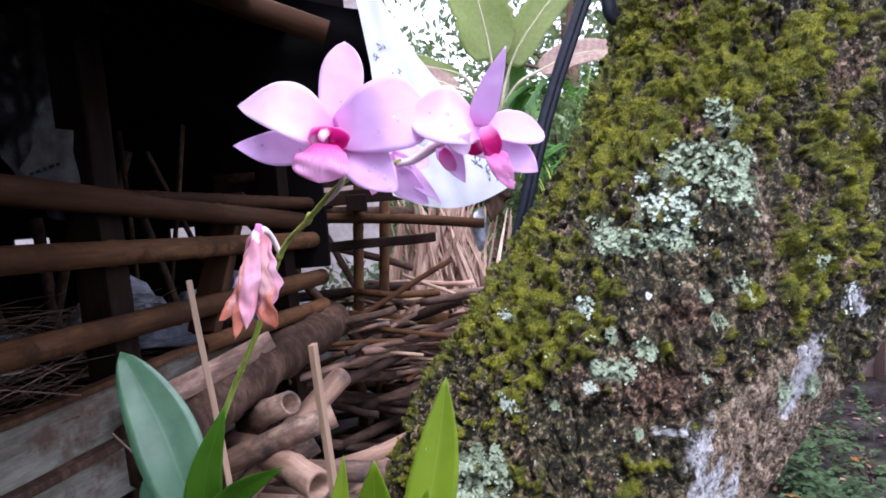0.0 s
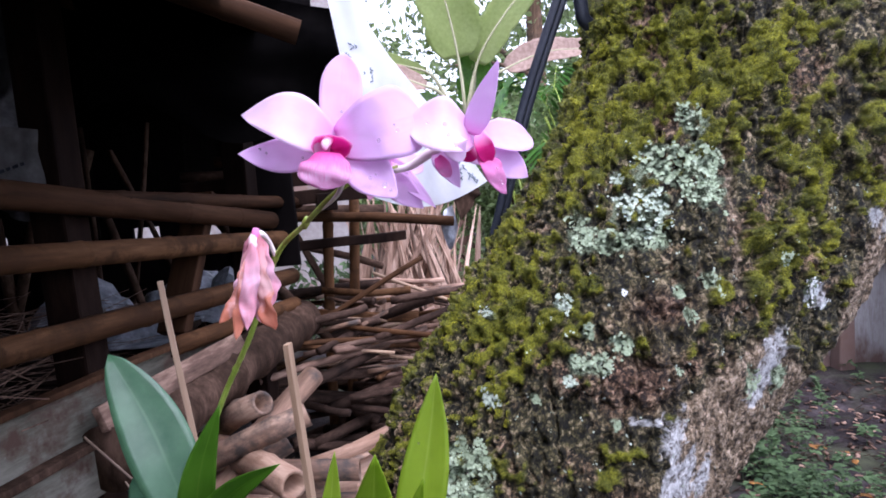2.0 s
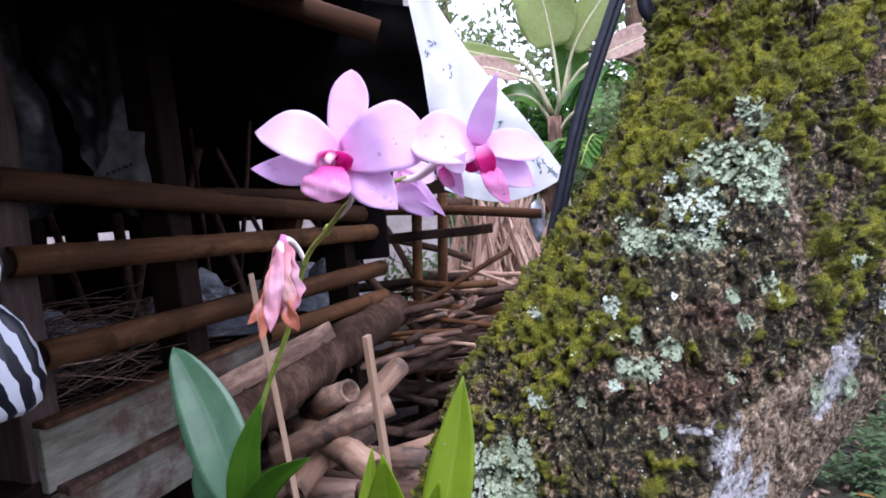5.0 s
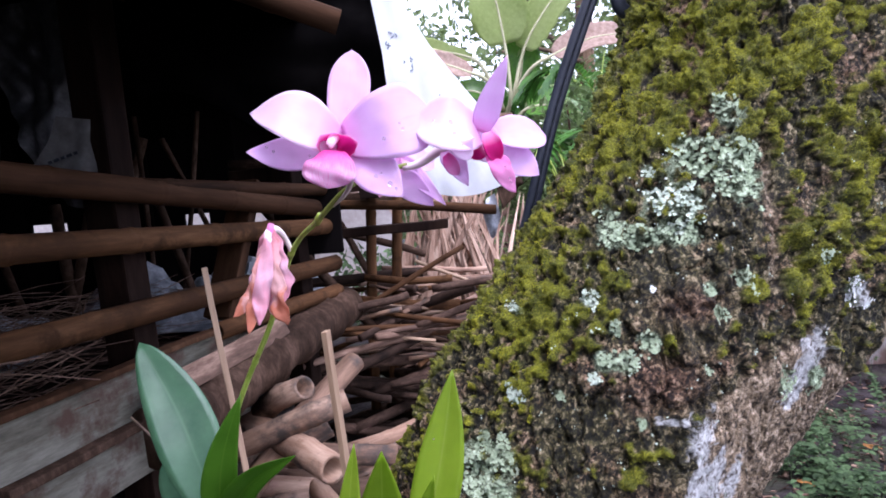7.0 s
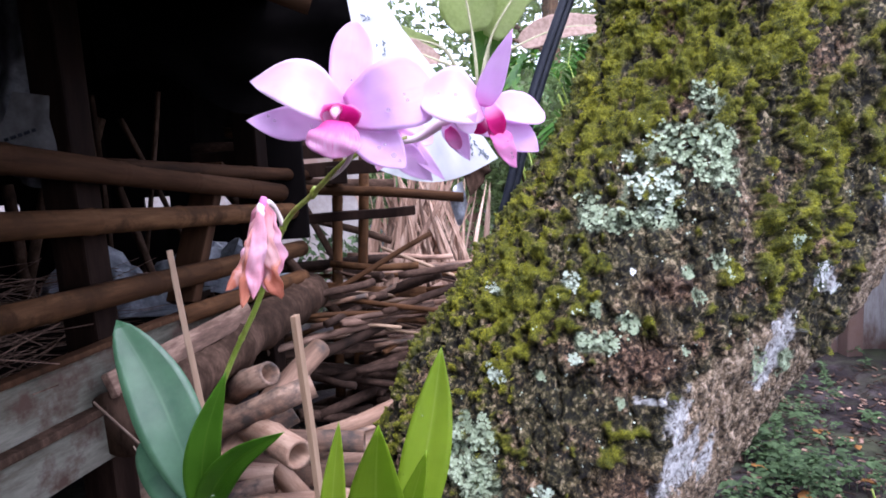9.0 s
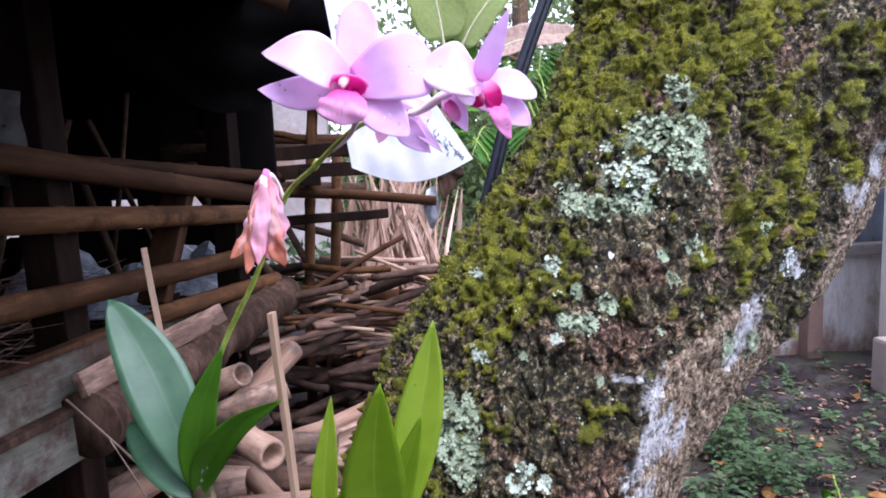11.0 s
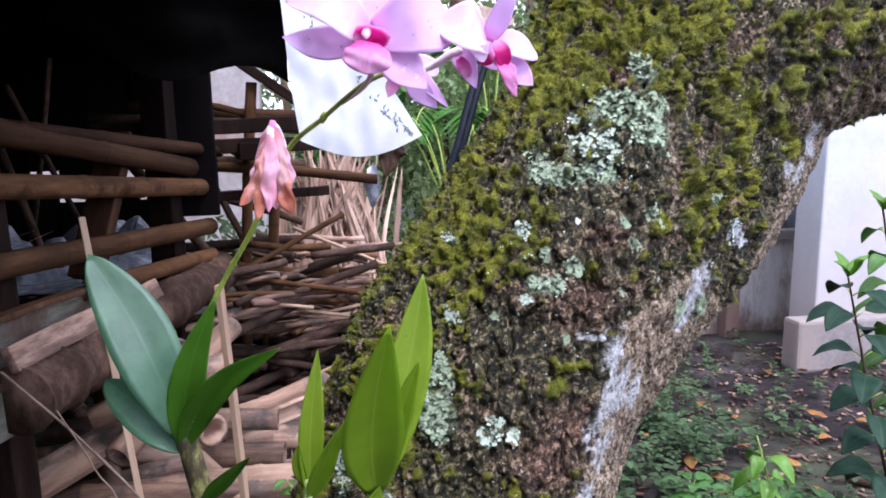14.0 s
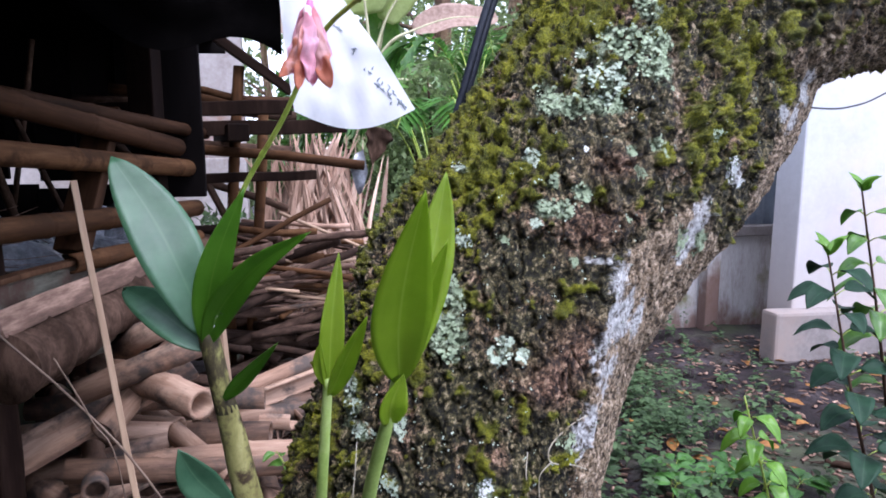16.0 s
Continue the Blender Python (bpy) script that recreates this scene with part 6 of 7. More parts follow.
def strips(count, box, length, width, rng, tilt=0.25, heading=0.3, spread=0.5):
    """Loose flat straws scattered in a box, one mesh."""
    lo, hi = np.array(box[0]), np.array(box[1])
    verts, faces = [], []
    for k in range(count):
        c = Vector(lo + (hi - lo) * rng.uniform(0, 1, 3))
        a = heading + rng.normal(0, spread)
        d = Vector((math.cos(a), math.sin(a), rng.normal(0, tilt))).normalized()
        s = d.cross(Vector((0, 0, 1))).normalized()
        up = s.cross(d)
        ln, w = length * rng.uniform(0.5, 1.4), width * rng.uniform(0.5, 1.5)
        bend = rng.normal(0, 0.06) * ln
        o = len(verts)
        for q in range(5):
            t = q / 4 - 0.5
            p = c + d * ln * t + up * bend * (1 - 4 * t * t)
            verts += [p - s * w, p + up * w * 0.6, p + s * w]
        for q in range(4):
            e = o + q * 3
            faces += [(e, e + 3, e + 4, e + 1), (e + 1, e + 4, e + 5, e + 2), (e + 2, e + 5, e + 3, e)]
    return mesh_of("straw", verts, faces)


RNG = np.random.default_rng(12)
lone("dry_grass", strips(420, ((-1.5, 0.95, 0.57), (-0.78, 1.75, 0.72)), 0.35, 0.0022, RNG, 0.15, 0.6, 0.6), M["stick"], "loose dry grass heaped inside the shed", "dry grass", kind="stuff")
lone("litter", strips(420, ((-0.75, 1.2, 0.02), (0.05, 2.1, 0.12)), 0.16, 0.004, RNG, 0.2, 0.3, 1.2), M["stick"], "dark leaf litter and twigs under the pile", "litter", kind="stuff")


# ---- more of the pile: broken culms, then the stack of sticks behind it ----
def build_pile():
    rnd = random.Random(5)
    shapes = [culm(0.34 + 0.07 * k, 0.022 + 0.004 * (k % 3), 50 + k, 0.2) for k in range(5)] + [half_culm(0.36 + 0.06 * k, 0.03, 70 + k) for k in range(3)]
    for me in shapes:
        me.materials.append(M["bamboo_old"])
    for k in range(36):
        me = shapes[rnd.randrange(len(shapes))]
        lay = k // 9
        at = Vector((rnd.uniform(-0.78, -0.06), rnd.uniform(1.38, 2.0), 0.04 + 0.055 * lay))
        m = Matrix.Translation(at) @ Euler((radians(90 + rnd.uniform(-7, 7)), rnd.uniform(0, 6.28), radians(rnd.choice((80, 100, 60, 20, 130)) + rnd.uniform(-15, 15)))).to_matrix().to_4x4()
        tagged(part("bamboo_log", me, None, None, "", m), "short broken bamboo piece in the pile", "bamboo log", "bamboo logs on the pile")
    sticks = []
    for k in range(8):
        ln = 0.22 + 0.06 * k
        pts = [(noise.noise(Vector((k, t * 2, 0))) * 0.011, noise.noise(Vector((k, t * 2, 9))) * 0.011, (t - 0.5) * ln) for t in np.linspace(0, 1, 9)]
        v, f, u = tube(pts, [(0.005, 0.013, 0.008, 0.01, 0.018, 0.006, 0.009, 0.012)[k] + 0.002 * noise.noise(Vector((k, q, 1))) for q in range(9)], 8)
        me = mesh_of("stick", v, f)
        me.materials.append(M[("stick", "dark_shade_log", "bamboo_old", "stick", "dark_shade_log", "split", "bamboo", "stick")[k]])
        sticks.append(me)
    for k in range(124):
        lay = k / 124
        at = Vector((rnd.uniform(-0.36, 0.12), rnd.uniform(2.08, 2.5), 0.03 + 0.58 * lay))
        m = Matrix.Translation(at) @ Euler((radians(90 + rnd.gauss(0, 9)), 0, radians(90 + rnd.gauss(0, 34)))).to_matrix().to_4x4()
        # the lower layers draw only dark sticks, imitating the shade in there
        tagged(part("stick", sticks[rnd.randrange(8)] if k > 58 else sticks[rnd.choice((1, 4))], None, None, "", m), "dead stick in the stacked firewood", "stick", "sticks in the firewood stack")


build_pile()


def sheath_bundle():
    b = base("dry_leaf_bundle", (0.0, 2.65, 0.0), "bundle of dry brown leaf sheaths leaning upright", "dry leaves")
    rnd = random.Random(8)
    for k in range(150):
        x0, x1 = rnd.uniform(-0.32, 0.26), rnd.gauss(0.0, 0.10)
        y0 = rnd.uniform(2.56, 2.8)
        top = rnd.uniform(0.72, 0.98)
        mid = ((x0 + x1) / 2 + rnd.uniform(-0.05, 0.05), y0 + 0.04, top * 0.5 + 0.1)
        me = leaf_mesh([(x0, y0, 0.15), mid, (x1, y0 + 0.06, top)], rnd.choice((0.008, 0.012, 0.016, 0.024, 0.04)), rnd.uniform(0.3, 0.7), rnd.uniform(-0.5, 0.5), 0.3, 10, 4, (rnd.uniform(-0.5, 0.5), -1, 0.2), 0.8, 0.15, 0.002)
        part("sheath", me, M["straw"], b)


sheath_bundle()
lone("dead_leaf", leaf_mesh([(0.192, 2.20, 0.952), (0.180, 2.205, 0.90), (0.164, 2.20, 0.83)], 0.095, 0.22, 0.3, 0.25, 16, 8, (0.1, -1, 0), 0.8, 0.2, 0.002, 0.5, 0.4, 0.3), M["log"], "dark brown dried leaf hanging below the tarp", "dead leaf")
lone("plastic_scrap", hung_sheet("scrap", [(0.115, 0.86), (0.10, 0.81), (0.115, 0.75)], [(0.145, 0.88), (0.16, 0.80), (0.14, 0.74)], 2.282, 0.05, 0.02, 12, 14, 16), M["foil"], "white plastic scrap caught on the stack", "plastic scrap")
for k, (a, b, r) in enumerate((((-0.62, 2.05, 0.95), (-0.28, 2.30, 0.40), 0.016), ((-0.5, 2.35, 0.80), (-0.12, 2.5, 0.66), 0.014), ((-0.75, 2.4, 0.93), (-0.1, 2.55, 0.87), 0.02), ((-0.8, 2.42, 1.04), (-0.08, 2.62, 1.0), 0.02))):
    pole("bamboo_rail", a, b, r, "log", "dark weathered pole behind the shed end", "pole", 90 + k)
pole("bamboo_rail", (-0.50, 2.33, 1.094), (-0.10, 2.33, 1.002), 0.012, "bamboo", "orange-brown slanting bamboo behind the shed end", "bamboo rail", 98)
pole("bamboo_rail", (-0.47, 2.3, 0.93), (-0.30, 2.3, 0.61), 0.012, "log", "dark slanting pole behind the shed end", "pole", 99)
pole("bamboo_rail", (-0.75, 2.7, 1.10), (-0.05, 2.75, 1.06), 0.022, "bamboo", "orange-brown bamboo rail behind the shed end", "bamboo rail", 97)


def thin_stalk(ctrl, r, label):
    v, f, u = tube(curve_pts(ctrl, 18), [r, *[r] * 17, r * 0.6], 7)
    lone("dry_stalk", mesh_of("stalk", v, f), M["stalk"], label, "stalk")


thin_stalk([(-0.502, 0.951, 0.647), (-0.40, 0.94, 0.535), (-0.31, 0.92, 0.42), (-0.20, 0.88, 0.22), (-0.14, 0.85, 0.0)], 0.0019, "bent dry grass stalk beside the trunk")
thin_stalk([(-0.36, 0.75, 0.66), (-0.33, 0.76, 0.58), (-0.30, 0.76, 0.48), (-0.28, 0.76, 0.02)], 0.0009, "thin dry grass stalk beside the trunk")


# ---- the house behind the shed ----
lone("wall_north", slab(5.0, 0.18, 1.5, 0.01, 0.004, 20, 8), M["render_grey"], "pale rendered wall of the house behind", "wall", pose(-2.92, 5.0, 1.55), kind="structure")
lone("wall_north_base", slab(5.0, 0.20, 0.8, 0.01, 0.004, 21, 8), M["render_grey"], "pale lower wall of the house behind", "wall", pose(-2.92, 5.0, 0.4), kind="structure")


# ---- plants of the yard ----
def plant(name, at, top, label, cat, mat, leaves, size, seed, r=0.004, group="", wide=0.5, spread=1.0, first=0.25, droop=0.3):
    """A single-stemmed plant: stem and alternate stalked leaves."""
    rnd = random.Random(seed)
    p = base(name, at, label, cat, group)
    at, top = Vector(at), Vector(top)
    mid = (at + top) / 2 + Vector((rnd.uniform(-0.02, 0.02), rnd.uniform(-0.02, 0.02), 0))
    pts = curve_pts([at - Vector((0, 0, 0.03)), mid, top], 14)
    v, f, u = tube(pts, [r * (1 - 0.6 * k / 14) for k in range(15)], 8)
    part("stem", mesh_of("stem", v, f), M["log"] if r > 0.0045 else M["stem"], p)
    ang = rnd.uniform(0, 6.28)
    for k in range(leaves):
        s = first + (1 - first) * (k + 0.5) / leaves
        q = pts[min(14, int(s * 14))]
        ang += 2.4 + rnd.uniform(-0.4, 0.4)
        sz = size * (1.1 - 0.45 * s) * rnd.uniform(0.8, 1.2)
        d = Vector((math.cos(ang), math.sin(ang), 0)) * spread
        a = q + d * sz * 0.25 + Vector((0, 0, sz * 0.15))
        b = q + d * sz * 0.75 + Vector((0, 0, sz * (0.22 - droop * 0.3)))
        c = q + d * sz * 1.2 + Vector((0, 0, sz * (0.15 - droop)))
        me = leaf_mesh([a, b, c], sz * wide, 0.4, 0.22, 0.1, 10, 6, (0.15 * math.cos(ang), -0.35 + 0.15 * math.sin(ang), 1), 0.75, 0.08, 0.0007)
        part("leaf", me, M[mat], p)
        vv, ff, uu = tube([q, q + (a - q) * 0.6 + Vector((0, 0, 0.002)), a], r * 0.3, 5)
        part("petiole", mesh_of("petiole", vv, ff), M["stem"], p)
    for k in range(4 if size > 0.06 and r > 0.0028 else 0):  # the young tuft at the tip
        a = 1.6 * k + rnd.uniform(-0.4, 0.4)
        d = Vector((math.cos(a), math.sin(a), 1.1)).normalized() * size * rnd.uniform(0.35, 0.6)
        part("leaf", leaf_mesh([pts[-1] - d * 0.05, pts[-1] + d * 0.5, pts[-1] + d + Vector((d.x, d.y, -0.3 * d.z)) * 0.3], size * 0.2, 0.4, 0.3, 0.1, 8, 4, (-d.x, -abs(d.y) - 0.02, d.z), 0.75, 0.08, 0.0006), M["sapling"], p, "pale young leaf")
    return p


def zg(x, y):
    return float(ground_height(x, y)[0])


plant("shrub", (1.24, 1.15, zg(1.24, 1.15)), (1.02, 1.15, 0.665), "dark green broad-leaved shrub beside the white wall", "shrub", "shrub", 28, 0.112, 3, 0.0047, "", 0.58, 0.95, 0.12, 0.35)
plant("shrub", (1.33, 1.2, zg(1.33, 1.2)), (1.10, 1.16, 0.80), "taller green shrub with bright upper leaves", "shrub", "sprout", 18, 0.10, 7, 0.005, "", 0.6, 0.9, 0.45, 0.6)
plant("sapling", (0.70, 0.74, zg(0.7, 0.74)), (0.525, 0.74, 0.545), "bright green sapling with glossy leaves", "sapling", "sapling", 20, 0.055, 11, 0.003, "", 0.62, 0.85, 0.55, 0.7)
plant("seedling", (-0.14, 1.2, 0.24), (-0.14, 1.19, 0.32), "small green seedling among the logs", "seedling", "sprout", 5, 0.04, 15, 0.002, "", 0.55, 1, 0.4)


def weeds():
    """Low weeds over the yard: small rosettes of ovate leaves, one mesh."""
    rng = np.random.default_rng(21)
    verts, faces, uvs = [], [], []
    spots = []
    for cx, cy, rx, ry, n in ((0.75, 1.42, 0.18, 0.16, 60), (0.98, 1.9, 0.14, 0.14, 90), (1.02, 1.68, 0.16, 0.12, 80), (1.05, 1.55, 0.25, 0.15, 30), (1.35, 2.3, 0.3, 0.25, 70), (1.2, 1.95, 0.3, 0.2, 40), (0.7, 1.15, 0.16, 0.2, 50), (1.0, 1.22, 0.2, 0.15, 40), (1.6, 1.8, 0.3, 0.3, 25), (1.5, 2.6, 0.3, 0.15, 40), (0.9, 2.3, 0.5, 0.4, 50), (2.0, 1.8, 0.4, 0.3, 20)):
        for _ in range(int(n * 0.42)):
            spots.append((cx + rng.normal(0, rx * 0.6), cy + rng.normal(0, ry * 0.6)))
    zs = ground_height([s[0] for s in spots], [s[1] for s in spots])
    for (x, y), z in zip(spots, zs):
        h = rng.uniform(0.02, 0.13)
        big = rng.uniform(0.6, 1.35)
        for k in range(int(5 + h * 110)):
            a, hh = rng.uniform(0, 6.28), h * rng.uniform(0.3, 1.0)
            ln = rng.uniform(0.012, 0.032) * big
            d = Vector((math.cos(a), math.sin(a), rng.uniform(-0.1, 0.5))).normalized()
            s = d.cross(Vector((0, 0, 1))).normalized() * ln * 0.36
            p = Vector((x, y, z + hh)) + d * 0.006
            up = s.cross(d).normalized()
            o = len(verts)
            verts += [p, p + d * ln * 0.4 - s + up * ln * 0.1, p + d * ln * 0.4, p + d * ln * 0.4 + s + up * ln * 0.1, p + d * ln * 0.75 - s * 0.7 - up * ln * 0.02, p + d * ln * 0.78 - up * ln * 0.08, p + d * ln * 0.75 + s * 0.7 - up * ln * 0.02, p + d * ln - up * ln * 0.2]
            uvs += [(0, 0.5), (0.4, 0), (0.4, 0.5), (0.4, 1), (0.75, 0), (0.75, 0.5), (0.75, 1), (1, 0.5)]
            faces += [(o, o + 2, o + 1), (o, o + 3, o + 2), (o + 1, o + 2, o + 5, o + 4), (o + 2, o + 3, o + 6, o + 5), (o + 4, o + 5, o + 7), (o + 5, o + 6, o + 7)]
        o = len(verts)
        verts += [(x - 0.001, y, z - 0.01), (x + 0.001, y, z - 0.01), (x, y, z + h)]
        uvs += [(0, 0), (0, 1), (1, 0.5)]
        faces.append((o, o + 1, o + 2))
    lone("weeds", mesh_of("weeds", verts, faces, uvs), M["weed"], "low green weeds spreading over the damp yard", "weeds", kind="stuff")


weeds()
for k, (x, y) in enumerate(((0.84, 1.40), (0.90, 1.33), (0.96, 1.36), (1.05, 1.33), (0.78, 1.30), (0.72, 1.18), (1.12, 1.28))):
    plant("weed", (x, y, zg(x, y)), (x + 0.01, y, zg(x, y) + 0.05 + 0.01 * (k % 3)), "broad-leaved green weed on the damp ground", "weed", "broad_weed", 7, 0.075, 60 + k, 0.0025, "broad-leaved weeds in the yard", 0.62, 1.0, 0.5, 0.1)
def on_ground(me):
    """Lets a scattered mesh follow the uneven ground."""
    co = np.empty(len(me.vertices) * 3, dtype=np.float32)
    me.vertices.foreach_get("co", co)
    co = co.reshape(-1, 3)
    co[:, 2] += ground_height(co[:, 0], co[:, 1])
    me.vertices.foreach_set("co", co.ravel())
    return me


lone("yard_litter", on_ground(strips(1500, ((0.45, 1.0, 0.0), (2.4, 2.6, 0.012)), 0.045, 0.0024, RNG, 0.08, 0.3, 1.6)), M["dark_shade_log"], "dark twigs scattered over the damp soil", "litter", kind="stuff")
lone("leaf_crumbs", on_ground(strips(1300, ((0.45, 1.0, 0.0), (2.4, 2.6, 0.01)), 0.022, 0.006, RNG, 0.1, 0.3, 1.6)), M["stick"], "brown leaf crumbs over the damp soil", "litter", kind="stuff")


def fallen():
    rnd = random.Random(31)
    shapes = []
    for k in range(5):
        me = leaf_mesh([(-0.045, 0, 0.004), (0, 0.004 * (k - 2), 0.012), (0.045, 0, 0.003 + 0.004 * k)], 0.036 + 0.003 * k, 0.45, 0.25 * (k % 3) - 0.2, 0.2, 8, 4, (0, 0, 1), 0.75, 0.12, 0.0007)
        me.materials.append(M["dry_leaf"])
        shapes.append(me)
    spots = [(1.285, 2.04), (1.32, 1.976), (1.304, 1.9), (0.933, 1.8), (1.713, 1.783), (0.967, 1.467), (1.01, 1.42), (1.77, 1.99), (1.0, 1.71), (0.927, 1.41), (1.827, 2.367), (1.84, 2.25), (1.235, 1.54)]
    spots += [(rnd.uniform(0.6, 2.3), rnd.uniform(1.1, 2.5)) for _ in range(26)]
    for x, y in spots:
        m = Matrix.Translation((x, y, zg(x, y) + 0.012)) @ Euler((rnd.uniform(-0.3, 0.3), rnd.uniform(-0.3, 0.3), rnd.uniform(0, 6.28))).to_matrix().to_4x4() @ Matrix.Scale(rnd.uniform(0.4, 0.85), 4)
        tagged(part("fallen_leaf", shapes[rnd.randrange(5)], None, None, "", m), "yellow-brown fallen leaf on the damp ground", "leaf", "fallen leaves in the yard")
    pole("branch", (1.33, 1.43, zg(1.33, 1.43) + 0.012), (1.52, 1.30, zg(1.52, 1.30) + 0.012), 0.010, "log", "reddish brown branch on the ground", "branch", 3)


fallen()


# ---- banana plant and the trees behind ----
def build_banana():
    b = base("banana_plant", (0.42, 5.0, 0.0), "banana plant with broad leaves and withered ones", "banana plant")
    v, f, u = tube(curve_pts([(0.40, 5.0, -0.05), (0.42, 5.0, 0.7), (0.43, 5.0, 1.33)], 16), np.linspace(0.075, 0.05, 17), 16)
    part("pseudostem", mesh_of("stem", v, f), M["stick"], b, "brown sheathed stem")
    # each leaf: its stalk and rib, where along it the blade begins, its width
    leaves = [([(0.43, 5, 1.30), (0.464, 4.9, 1.454), (0.444, 4.9, 1.803), (0.376, 4.9, 2.212), (0.2, 4.85, 2.9)], 0.5, 0.44, "banana"), ([(0.43, 5, 1.30), (0.50, 4.92, 1.495), (0.546, 4.92, 1.666), (0.638, 4.92, 1.876), (0.88, 4.92, 2.182), (1.3, 4.85, 2.6)], 0.52, 0.26, "banana"),
              ([(0.45, 5.05, 1.35), (0.55, 5.05, 1.57), (0.58, 5.05, 1.75), (0.6, 5.05, 1.95)], 0.2, 0.28, "sprout"), ([(0.42, 5, 1.35), (0.30, 4.95, 1.62), (0.207, 4.95, 1.73), (-0.027, 4.95, 1.80), (-0.225, 4.95, 1.86), (-0.4, 4.95, 1.86)], 0.4, 0.14, "banana"),
              ([(0.44, 5, 1.35), (0.6, 4.85, 1.6), (0.775, 4.85, 1.697), (1.069, 4.85, 1.796), (1.404, 4.85, 1.80)], 0.5, 0.22, "dead_banana"), ([(0.40, 5, 1.36), (0.30, 4.9, 1.56), (0.16, 4.88, 1.63), (-0.03, 4.86, 1.70), (-0.17, 4.85, 1.69), (-0.28, 4.85, 1.6)], 0.36, 0.19, "dead_banana"), ([(0.43, 5, 1.25), (0.30, 5.0, 1.45), (0.15, 5.0, 1.51), (-0.02, 5.0, 1.46)], 0.25, 0.18, "sprout"),
              ([(0.44, 5, 1.2), (0.6, 4.9, 1.35), (0.9, 4.8, 1.3), (1.2, 4.8, 1.05)], 0.3, 0.28, "sprout")]
    for k, (sp, s0, w, mat) in enumerate(leaves):
        rib = curve_pts(sp, 20)
        blade_rib = rib[int(s0 * 20) :: 3] + [rib[-1]]
        part("leaf", leaf_mesh(blade_rib, w, 0.3, 0.18, 0.1, 26, 12, (0, -1, 0.2 + 0.1 * k), 1.1, 0.08, 0.002, 0.5, 0.0, 0.35), M[mat], b, "broad green leaf" if mat == "banana" else "withered brown leaf" if mat == "dead_banana" else "dark green leaf")
        v, f, u = tube(rib, np.linspace(0.016, 0.004, 21), 8)
        part("petiole", mesh_of("petiole", v, f), M["petiole"], b)


build_banana()


def leaf_cloud(centres, radius, count, size, rng, flat=0.8):
    """Diamond leaves scattered in several clumps, one mesh with uneven edges and gaps."""
    c = np.array(centres)[rng.integers(0, len(centres), count)]
    d = rng.normal(0, 1, (count, 3))
    d /= np.linalg.norm(d, axis=1)[:, None]
    p = c + d * (radius * rng.uniform(0.1, 1, count) ** 0.45)[:, None] * np.array([1, 1, flat])
    ax = rng.normal(0, 1, (count, 3)) + np.array([0, 0, -0.5])
    ax /= np.linalg.norm(ax, axis=1)[:, None]
    sd = np.cross(ax, rng.normal(0, 1, (count, 3)))
    sd /= np.linalg.norm(sd, axis=1)[:, None]
    up = np.cross(ax, sd)
    s = (size * rng.uniform(0.6, 1.4, count))[:, None]
    verts = np.stack([p, p + ax * s * 0.45 - sd * s * 0.22 + up * s * 0.06, p + ax * s * 0.5, p + ax * s * 0.45 + sd * s * 0.22 + up * s * 0.06, p + ax * s - up * s * 0.1], 1).reshape(-1, 3)
    uvs = np.tile(np.array([(0, 0.5), (0.5, 0), (0.5, 0.5), (0.5, 1), (1, 0.5)]), (count, 1))
    faces = []
    for i in range(count):
        o = 5 * i
        faces += [(o, o + 2, o + 1), (o, o + 3, o + 2), (o + 1, o + 2, o + 4), (o + 2, o + 3, o + 4)]
    return mesh_of("crown", verts, faces, uvs)


def tree(at, h, r, crown_r, seed, count, size, label, bare=0.35):
    rng = np.random.default_rng(seed)
    t = base("tree", at, label, "tree")
    at = Vector(at)
    lean = Vector((rng.normal(0, 0.04), rng.normal(0, 0.04), 1))
    pts = curve_pts([at - Vector((0, 0, 0.1)), at + lean * h * 0.5, at + lean * h], 16)
    v, f, u = tube(pts, np.linspace(r, r * 0.35, 17), 12)
    part("trunk", mesh_of("trunk", v, f), M["bamboo_old"], t)
    ends = []
    for k in range(9):
        s = bare + (1 - bare) * k / 8
        q = pts[min(16, int(s * 16))]
        a = k * 2.4 + rng.uniform(0, 1)
        e = q + Vector((math.cos(a), math.sin(a), rng.uniform(0.15, 0.7))) * crown_r * rng.uniform(0.6, 1.1)
        v, f, u = tube(curve_pts([q, (q + e) / 2 + Vector((0, 0, 0.1 * crown_r)), e], 8), np.linspace(r * 0.4, r * 0.1, 9), 7)
        part("limb", mesh_of("limb", v, f), M["bamboo_old"], t)
        ends += [tuple(e), tuple((q + e) / 2)]
    part("crown", leaf_cloud(ends, crown_r * 0.55, count, size, rng), M["tree_leaf"], t)


for at, h, r, cr, seed, n, size in (((1.16, 5.8, 0), 4.8, 0.075, 1.1, 1, 5000, 0.085), ((-2.4, 8.2, 0), 5.0, 0.13, 1.6, 2, 5000, 0.14), ((2.3, 8.0, 0), 5.2, 0.14, 1.7, 3, 9000, 0.11), ((4.6, 9.0, 0), 6, 0.16, 2.0, 5, 5000, 0.16), ((-3.6, 9.5, 0), 6, 0.16, 2.0, 6, 4000, 0.16), ((1.14, 5.4, 0), 4.6, 0.06, 0.8, 7, 2500, 0.07), ((-0.2, 6.3, 0), 3.6, 0.045, 0.55, 8, 3600, 0.07)):
    tree((at[0], at[1], -0.02), h, r, cr, seed, n, size, "leafy green tree behind the yard")


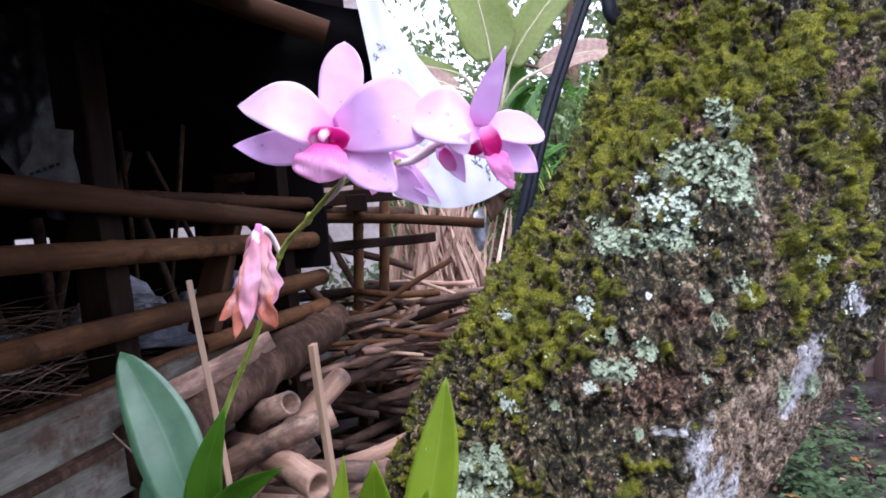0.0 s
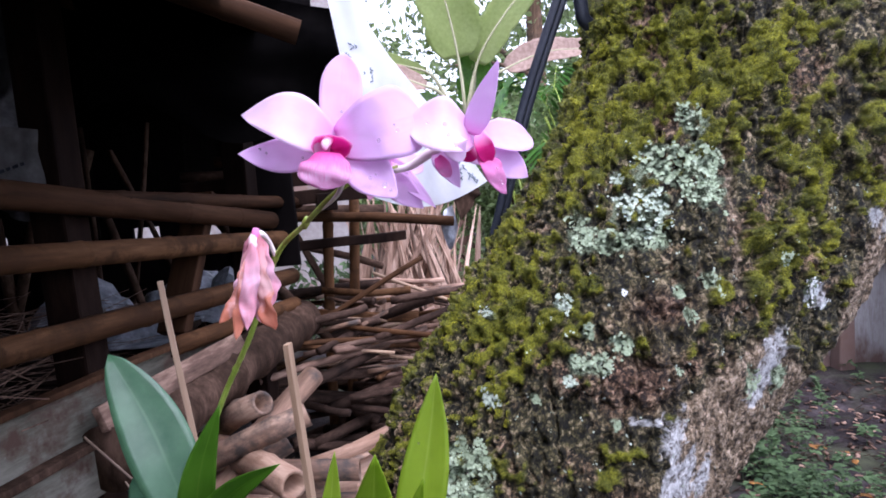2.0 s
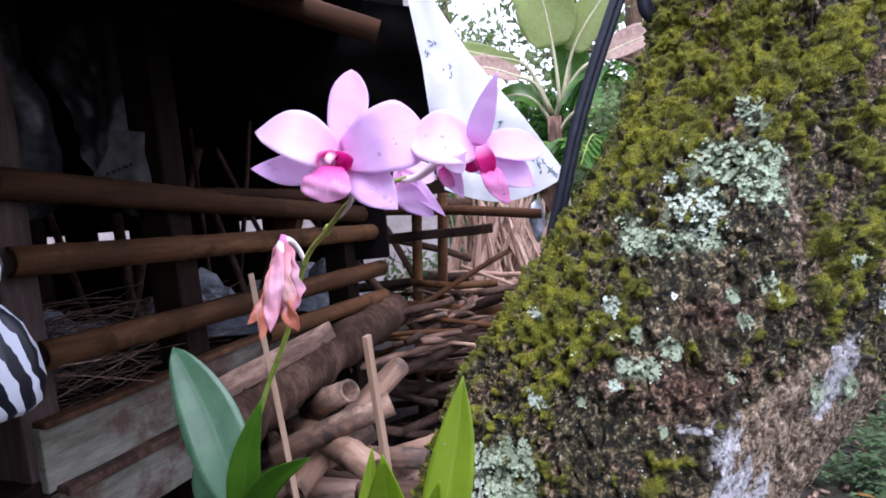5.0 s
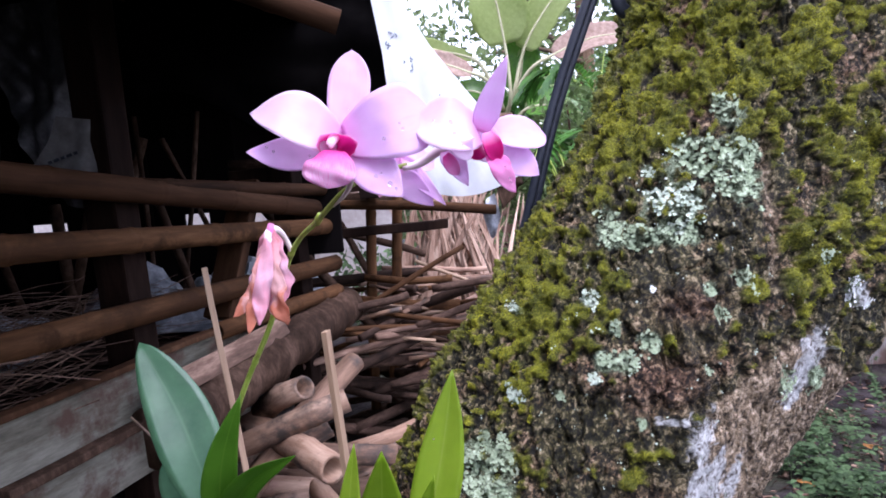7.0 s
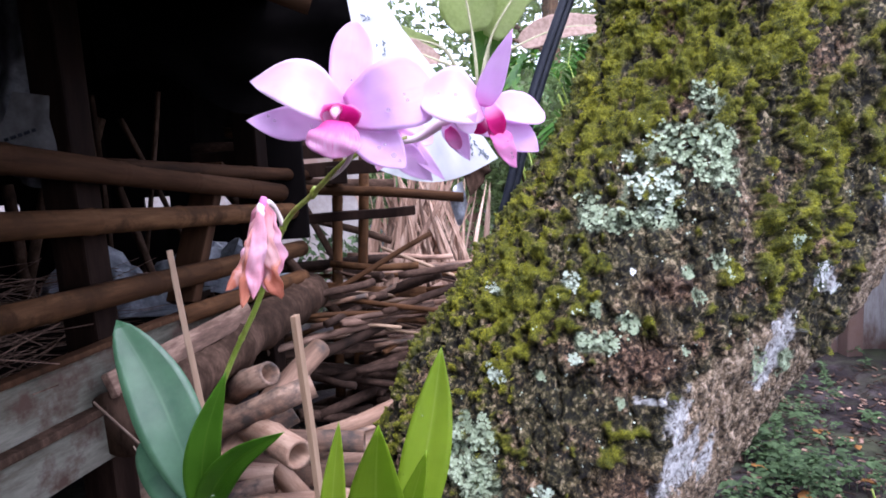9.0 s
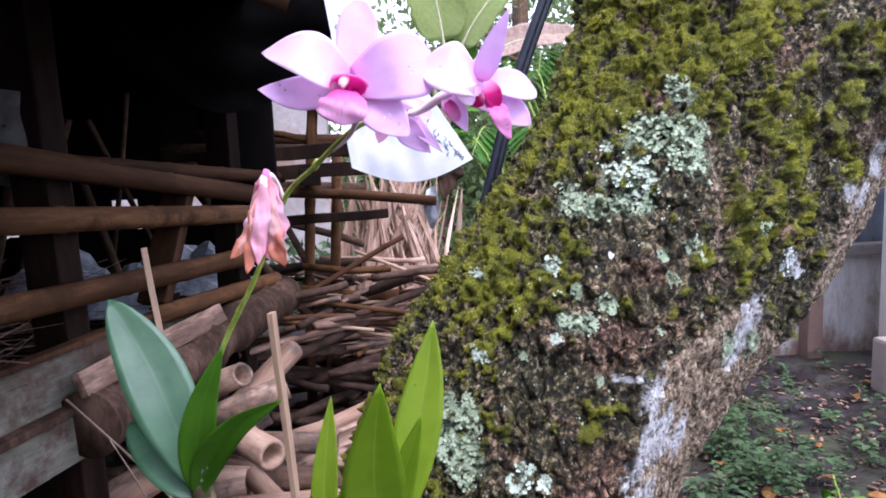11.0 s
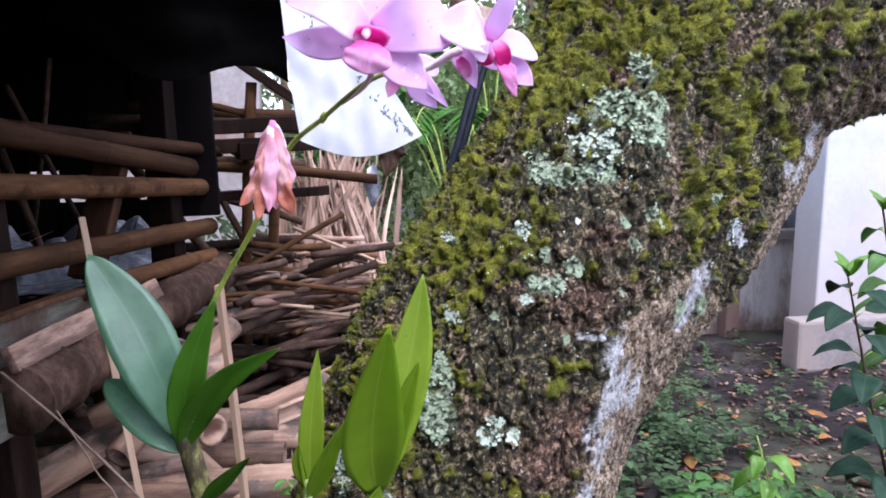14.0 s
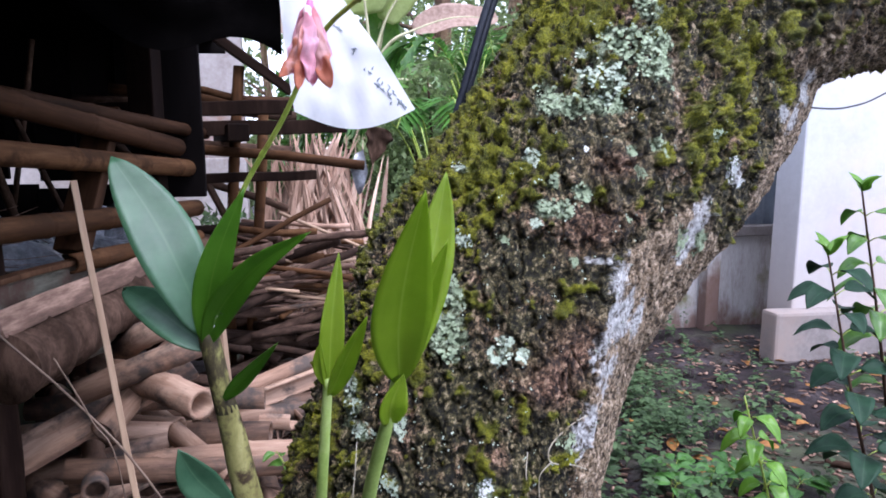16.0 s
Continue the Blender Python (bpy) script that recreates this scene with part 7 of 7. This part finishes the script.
def bush(at, r, seed, count, size, mat="weed"):
    rng = np.random.default_rng(seed)
    b = base("bush", (at[0], at[1], 0), "dense green bush at the back of the yard", "bush")
    ends = []
    for k in range(10):
        a = k * 2.4
        e = Vector((at[0] + math.cos(a) * r * 0.6, at[1] + math.sin(a) * r * 0.4, at[2] * rng.uniform(0.35, 1.0)))
        v, f, u = tube(curve_pts([(at[0], at[1], -0.02), (Vector((at[0], at[1], 0)) + e) / 2 + Vector((0, 0, 0.1)), e], 7), np.linspace(0.016, 0.005, 8), 6)
        part("branch", mesh_of("branch", v, f), M["log"], b)
        ends.append(tuple(e))
    part("crown", leaf_cloud(ends, r * 0.5, count, size, rng), M[mat], b)


for at, r, seed, n, size, mat in (((0.75, 4.4, 1.0), 0.5, 41, 2600, 0.07, "tree_leaf"), ((1.2, 4.9, 1.45), 0.7, 42, 4200, 0.075, "tree_leaf"), ((0.15, 5.8, 1.25), 0.7, 43, 3200, 0.08, "tree_leaf"), ((0.45, 3.4, 0.75), 0.35, 44, 1300, 0.05, "tree_leaf"), ((2.0, 5.6, 1.5), 0.9, 45, 2600, 0.09, "tree_leaf"), ((-0.35, 4.0, 0.45), 0.4, 46, 700, 0.06, "weed"), ((-1.0, 6.8, 1.0), 0.9, 47, 2200, 0.1, "tree_leaf"), ((1.3, 6.6, 1.9), 1.1, 48, 3600, 0.1, "tree_leaf"), ((0.76, 3.9, 1.3), 0.35, 49, 1300, 0.06, "tree_leaf"), ((0.2, 5.5, 1.5), 0.45, 50, 1500, 0.11, "broad_weed")):
    bush(at, r, seed, n, size, mat)


def fern(at, h, count, reach, seed):
    """A clump of arching fronds, each a rib with two rows of leaflets."""
    rnd = random.Random(seed)
    f = base("fern", at, "green fern with arching feathered fronds", "fern", "ferns behind the yard")
    at = Vector(at)
    for k in range(count):
        a = k * 2.4 + rnd.uniform(-0.3, 0.3)
        d = Vector((math.cos(a), math.sin(a), 0)) * reach * rnd.uniform(0.75, 1.15)
        rib = curve_pts([at + d * 0.02, at + d * 0.35 + Vector((0, 0, h * 0.75)), at + d * 0.75 + Vector((0, 0, h)), at + d * 1.1 + Vector((0, 0, h * 0.75))], 24)
        v, fc, u = tube(rib, np.linspace(0.006, 0.0015, 25), 6)
        stalk = part("frond", mesh_of("frond", v, fc), M["stem"], f)
        verts, faces, uvs = [], [], []
        for q in range(7, 24):
            t = (rib[q + 1] - rib[q - 1]).normalized()
            size = 0.17 * math.sin(math.pi * (q - 5) / 20) * reach / 0.5 + 0.02
            for sgn in (-1, 1):
                out = (t.cross(Vector((0, 0, 1))) * sgn + t * 0.5 + Vector((0, 0, rnd.uniform(-0.35, 0.05)))).normalized()
                wide = out.cross(Vector((0, 0, 1))).cross(out).cross(out).normalized() * size * 0.13
                o = len(verts)
                verts += [rib[q], rib[q] + out * size * 0.4 - wide, rib[q] + out * size * 0.4 + wide, rib[q] + out * size - Vector((0, 0, size * 0.2))]
                uvs += [(0, 0.5), (0.4, 0), (0.4, 1), (1, 0.5)]
                faces += [(o, o + 1, o + 2), (o + 1, o + 3, o + 2)]
        part("foliage", mesh_of("foliage", verts, faces, uvs), M["broad_weed"], stalk)


for at, h, count, reach, seed in (((0.62, 3.3, 0.55), 0.55, 11, 0.5, 3), ((0.98, 3.9, 0.9), 0.6, 11, 0.55, 4)):
    fern(at, h, count, reach, seed)


# ---- roots of the orchid on the bark ----
def roots():
    for k, way in enumerate(([(0.14, 0.692), (0.111, 0.689), (0.092, 0.676), (0.091, 0.664), (0.117, 0.653), (0.138, 0.637)], [(0.091, 0.664), (0.083, 0.655), (0.084, 0.64), (0.087, 0.625)], [(0.075, 0.672), (0.072, 0.655), (0.078, 0.64)], [(-0.05, 0.69), (-0.048, 0.66), (-0.053, 0.63), (-0.05, 0.60)])):
        xs = np.array(way)
        p, n, _ = on_trunk(xs[:, 0], xs[:, 1])
        pts = curve_pts([tuple(a + b * 0.0018) for a, b in zip(p, n)], 26)
        v, f, u = tube(pts, [0.00042] * 26 + [0.0002], 8)
        part("root", mesh_of("root", v, f), M["root"], ORCHID, "thin white aerial root")


roots()
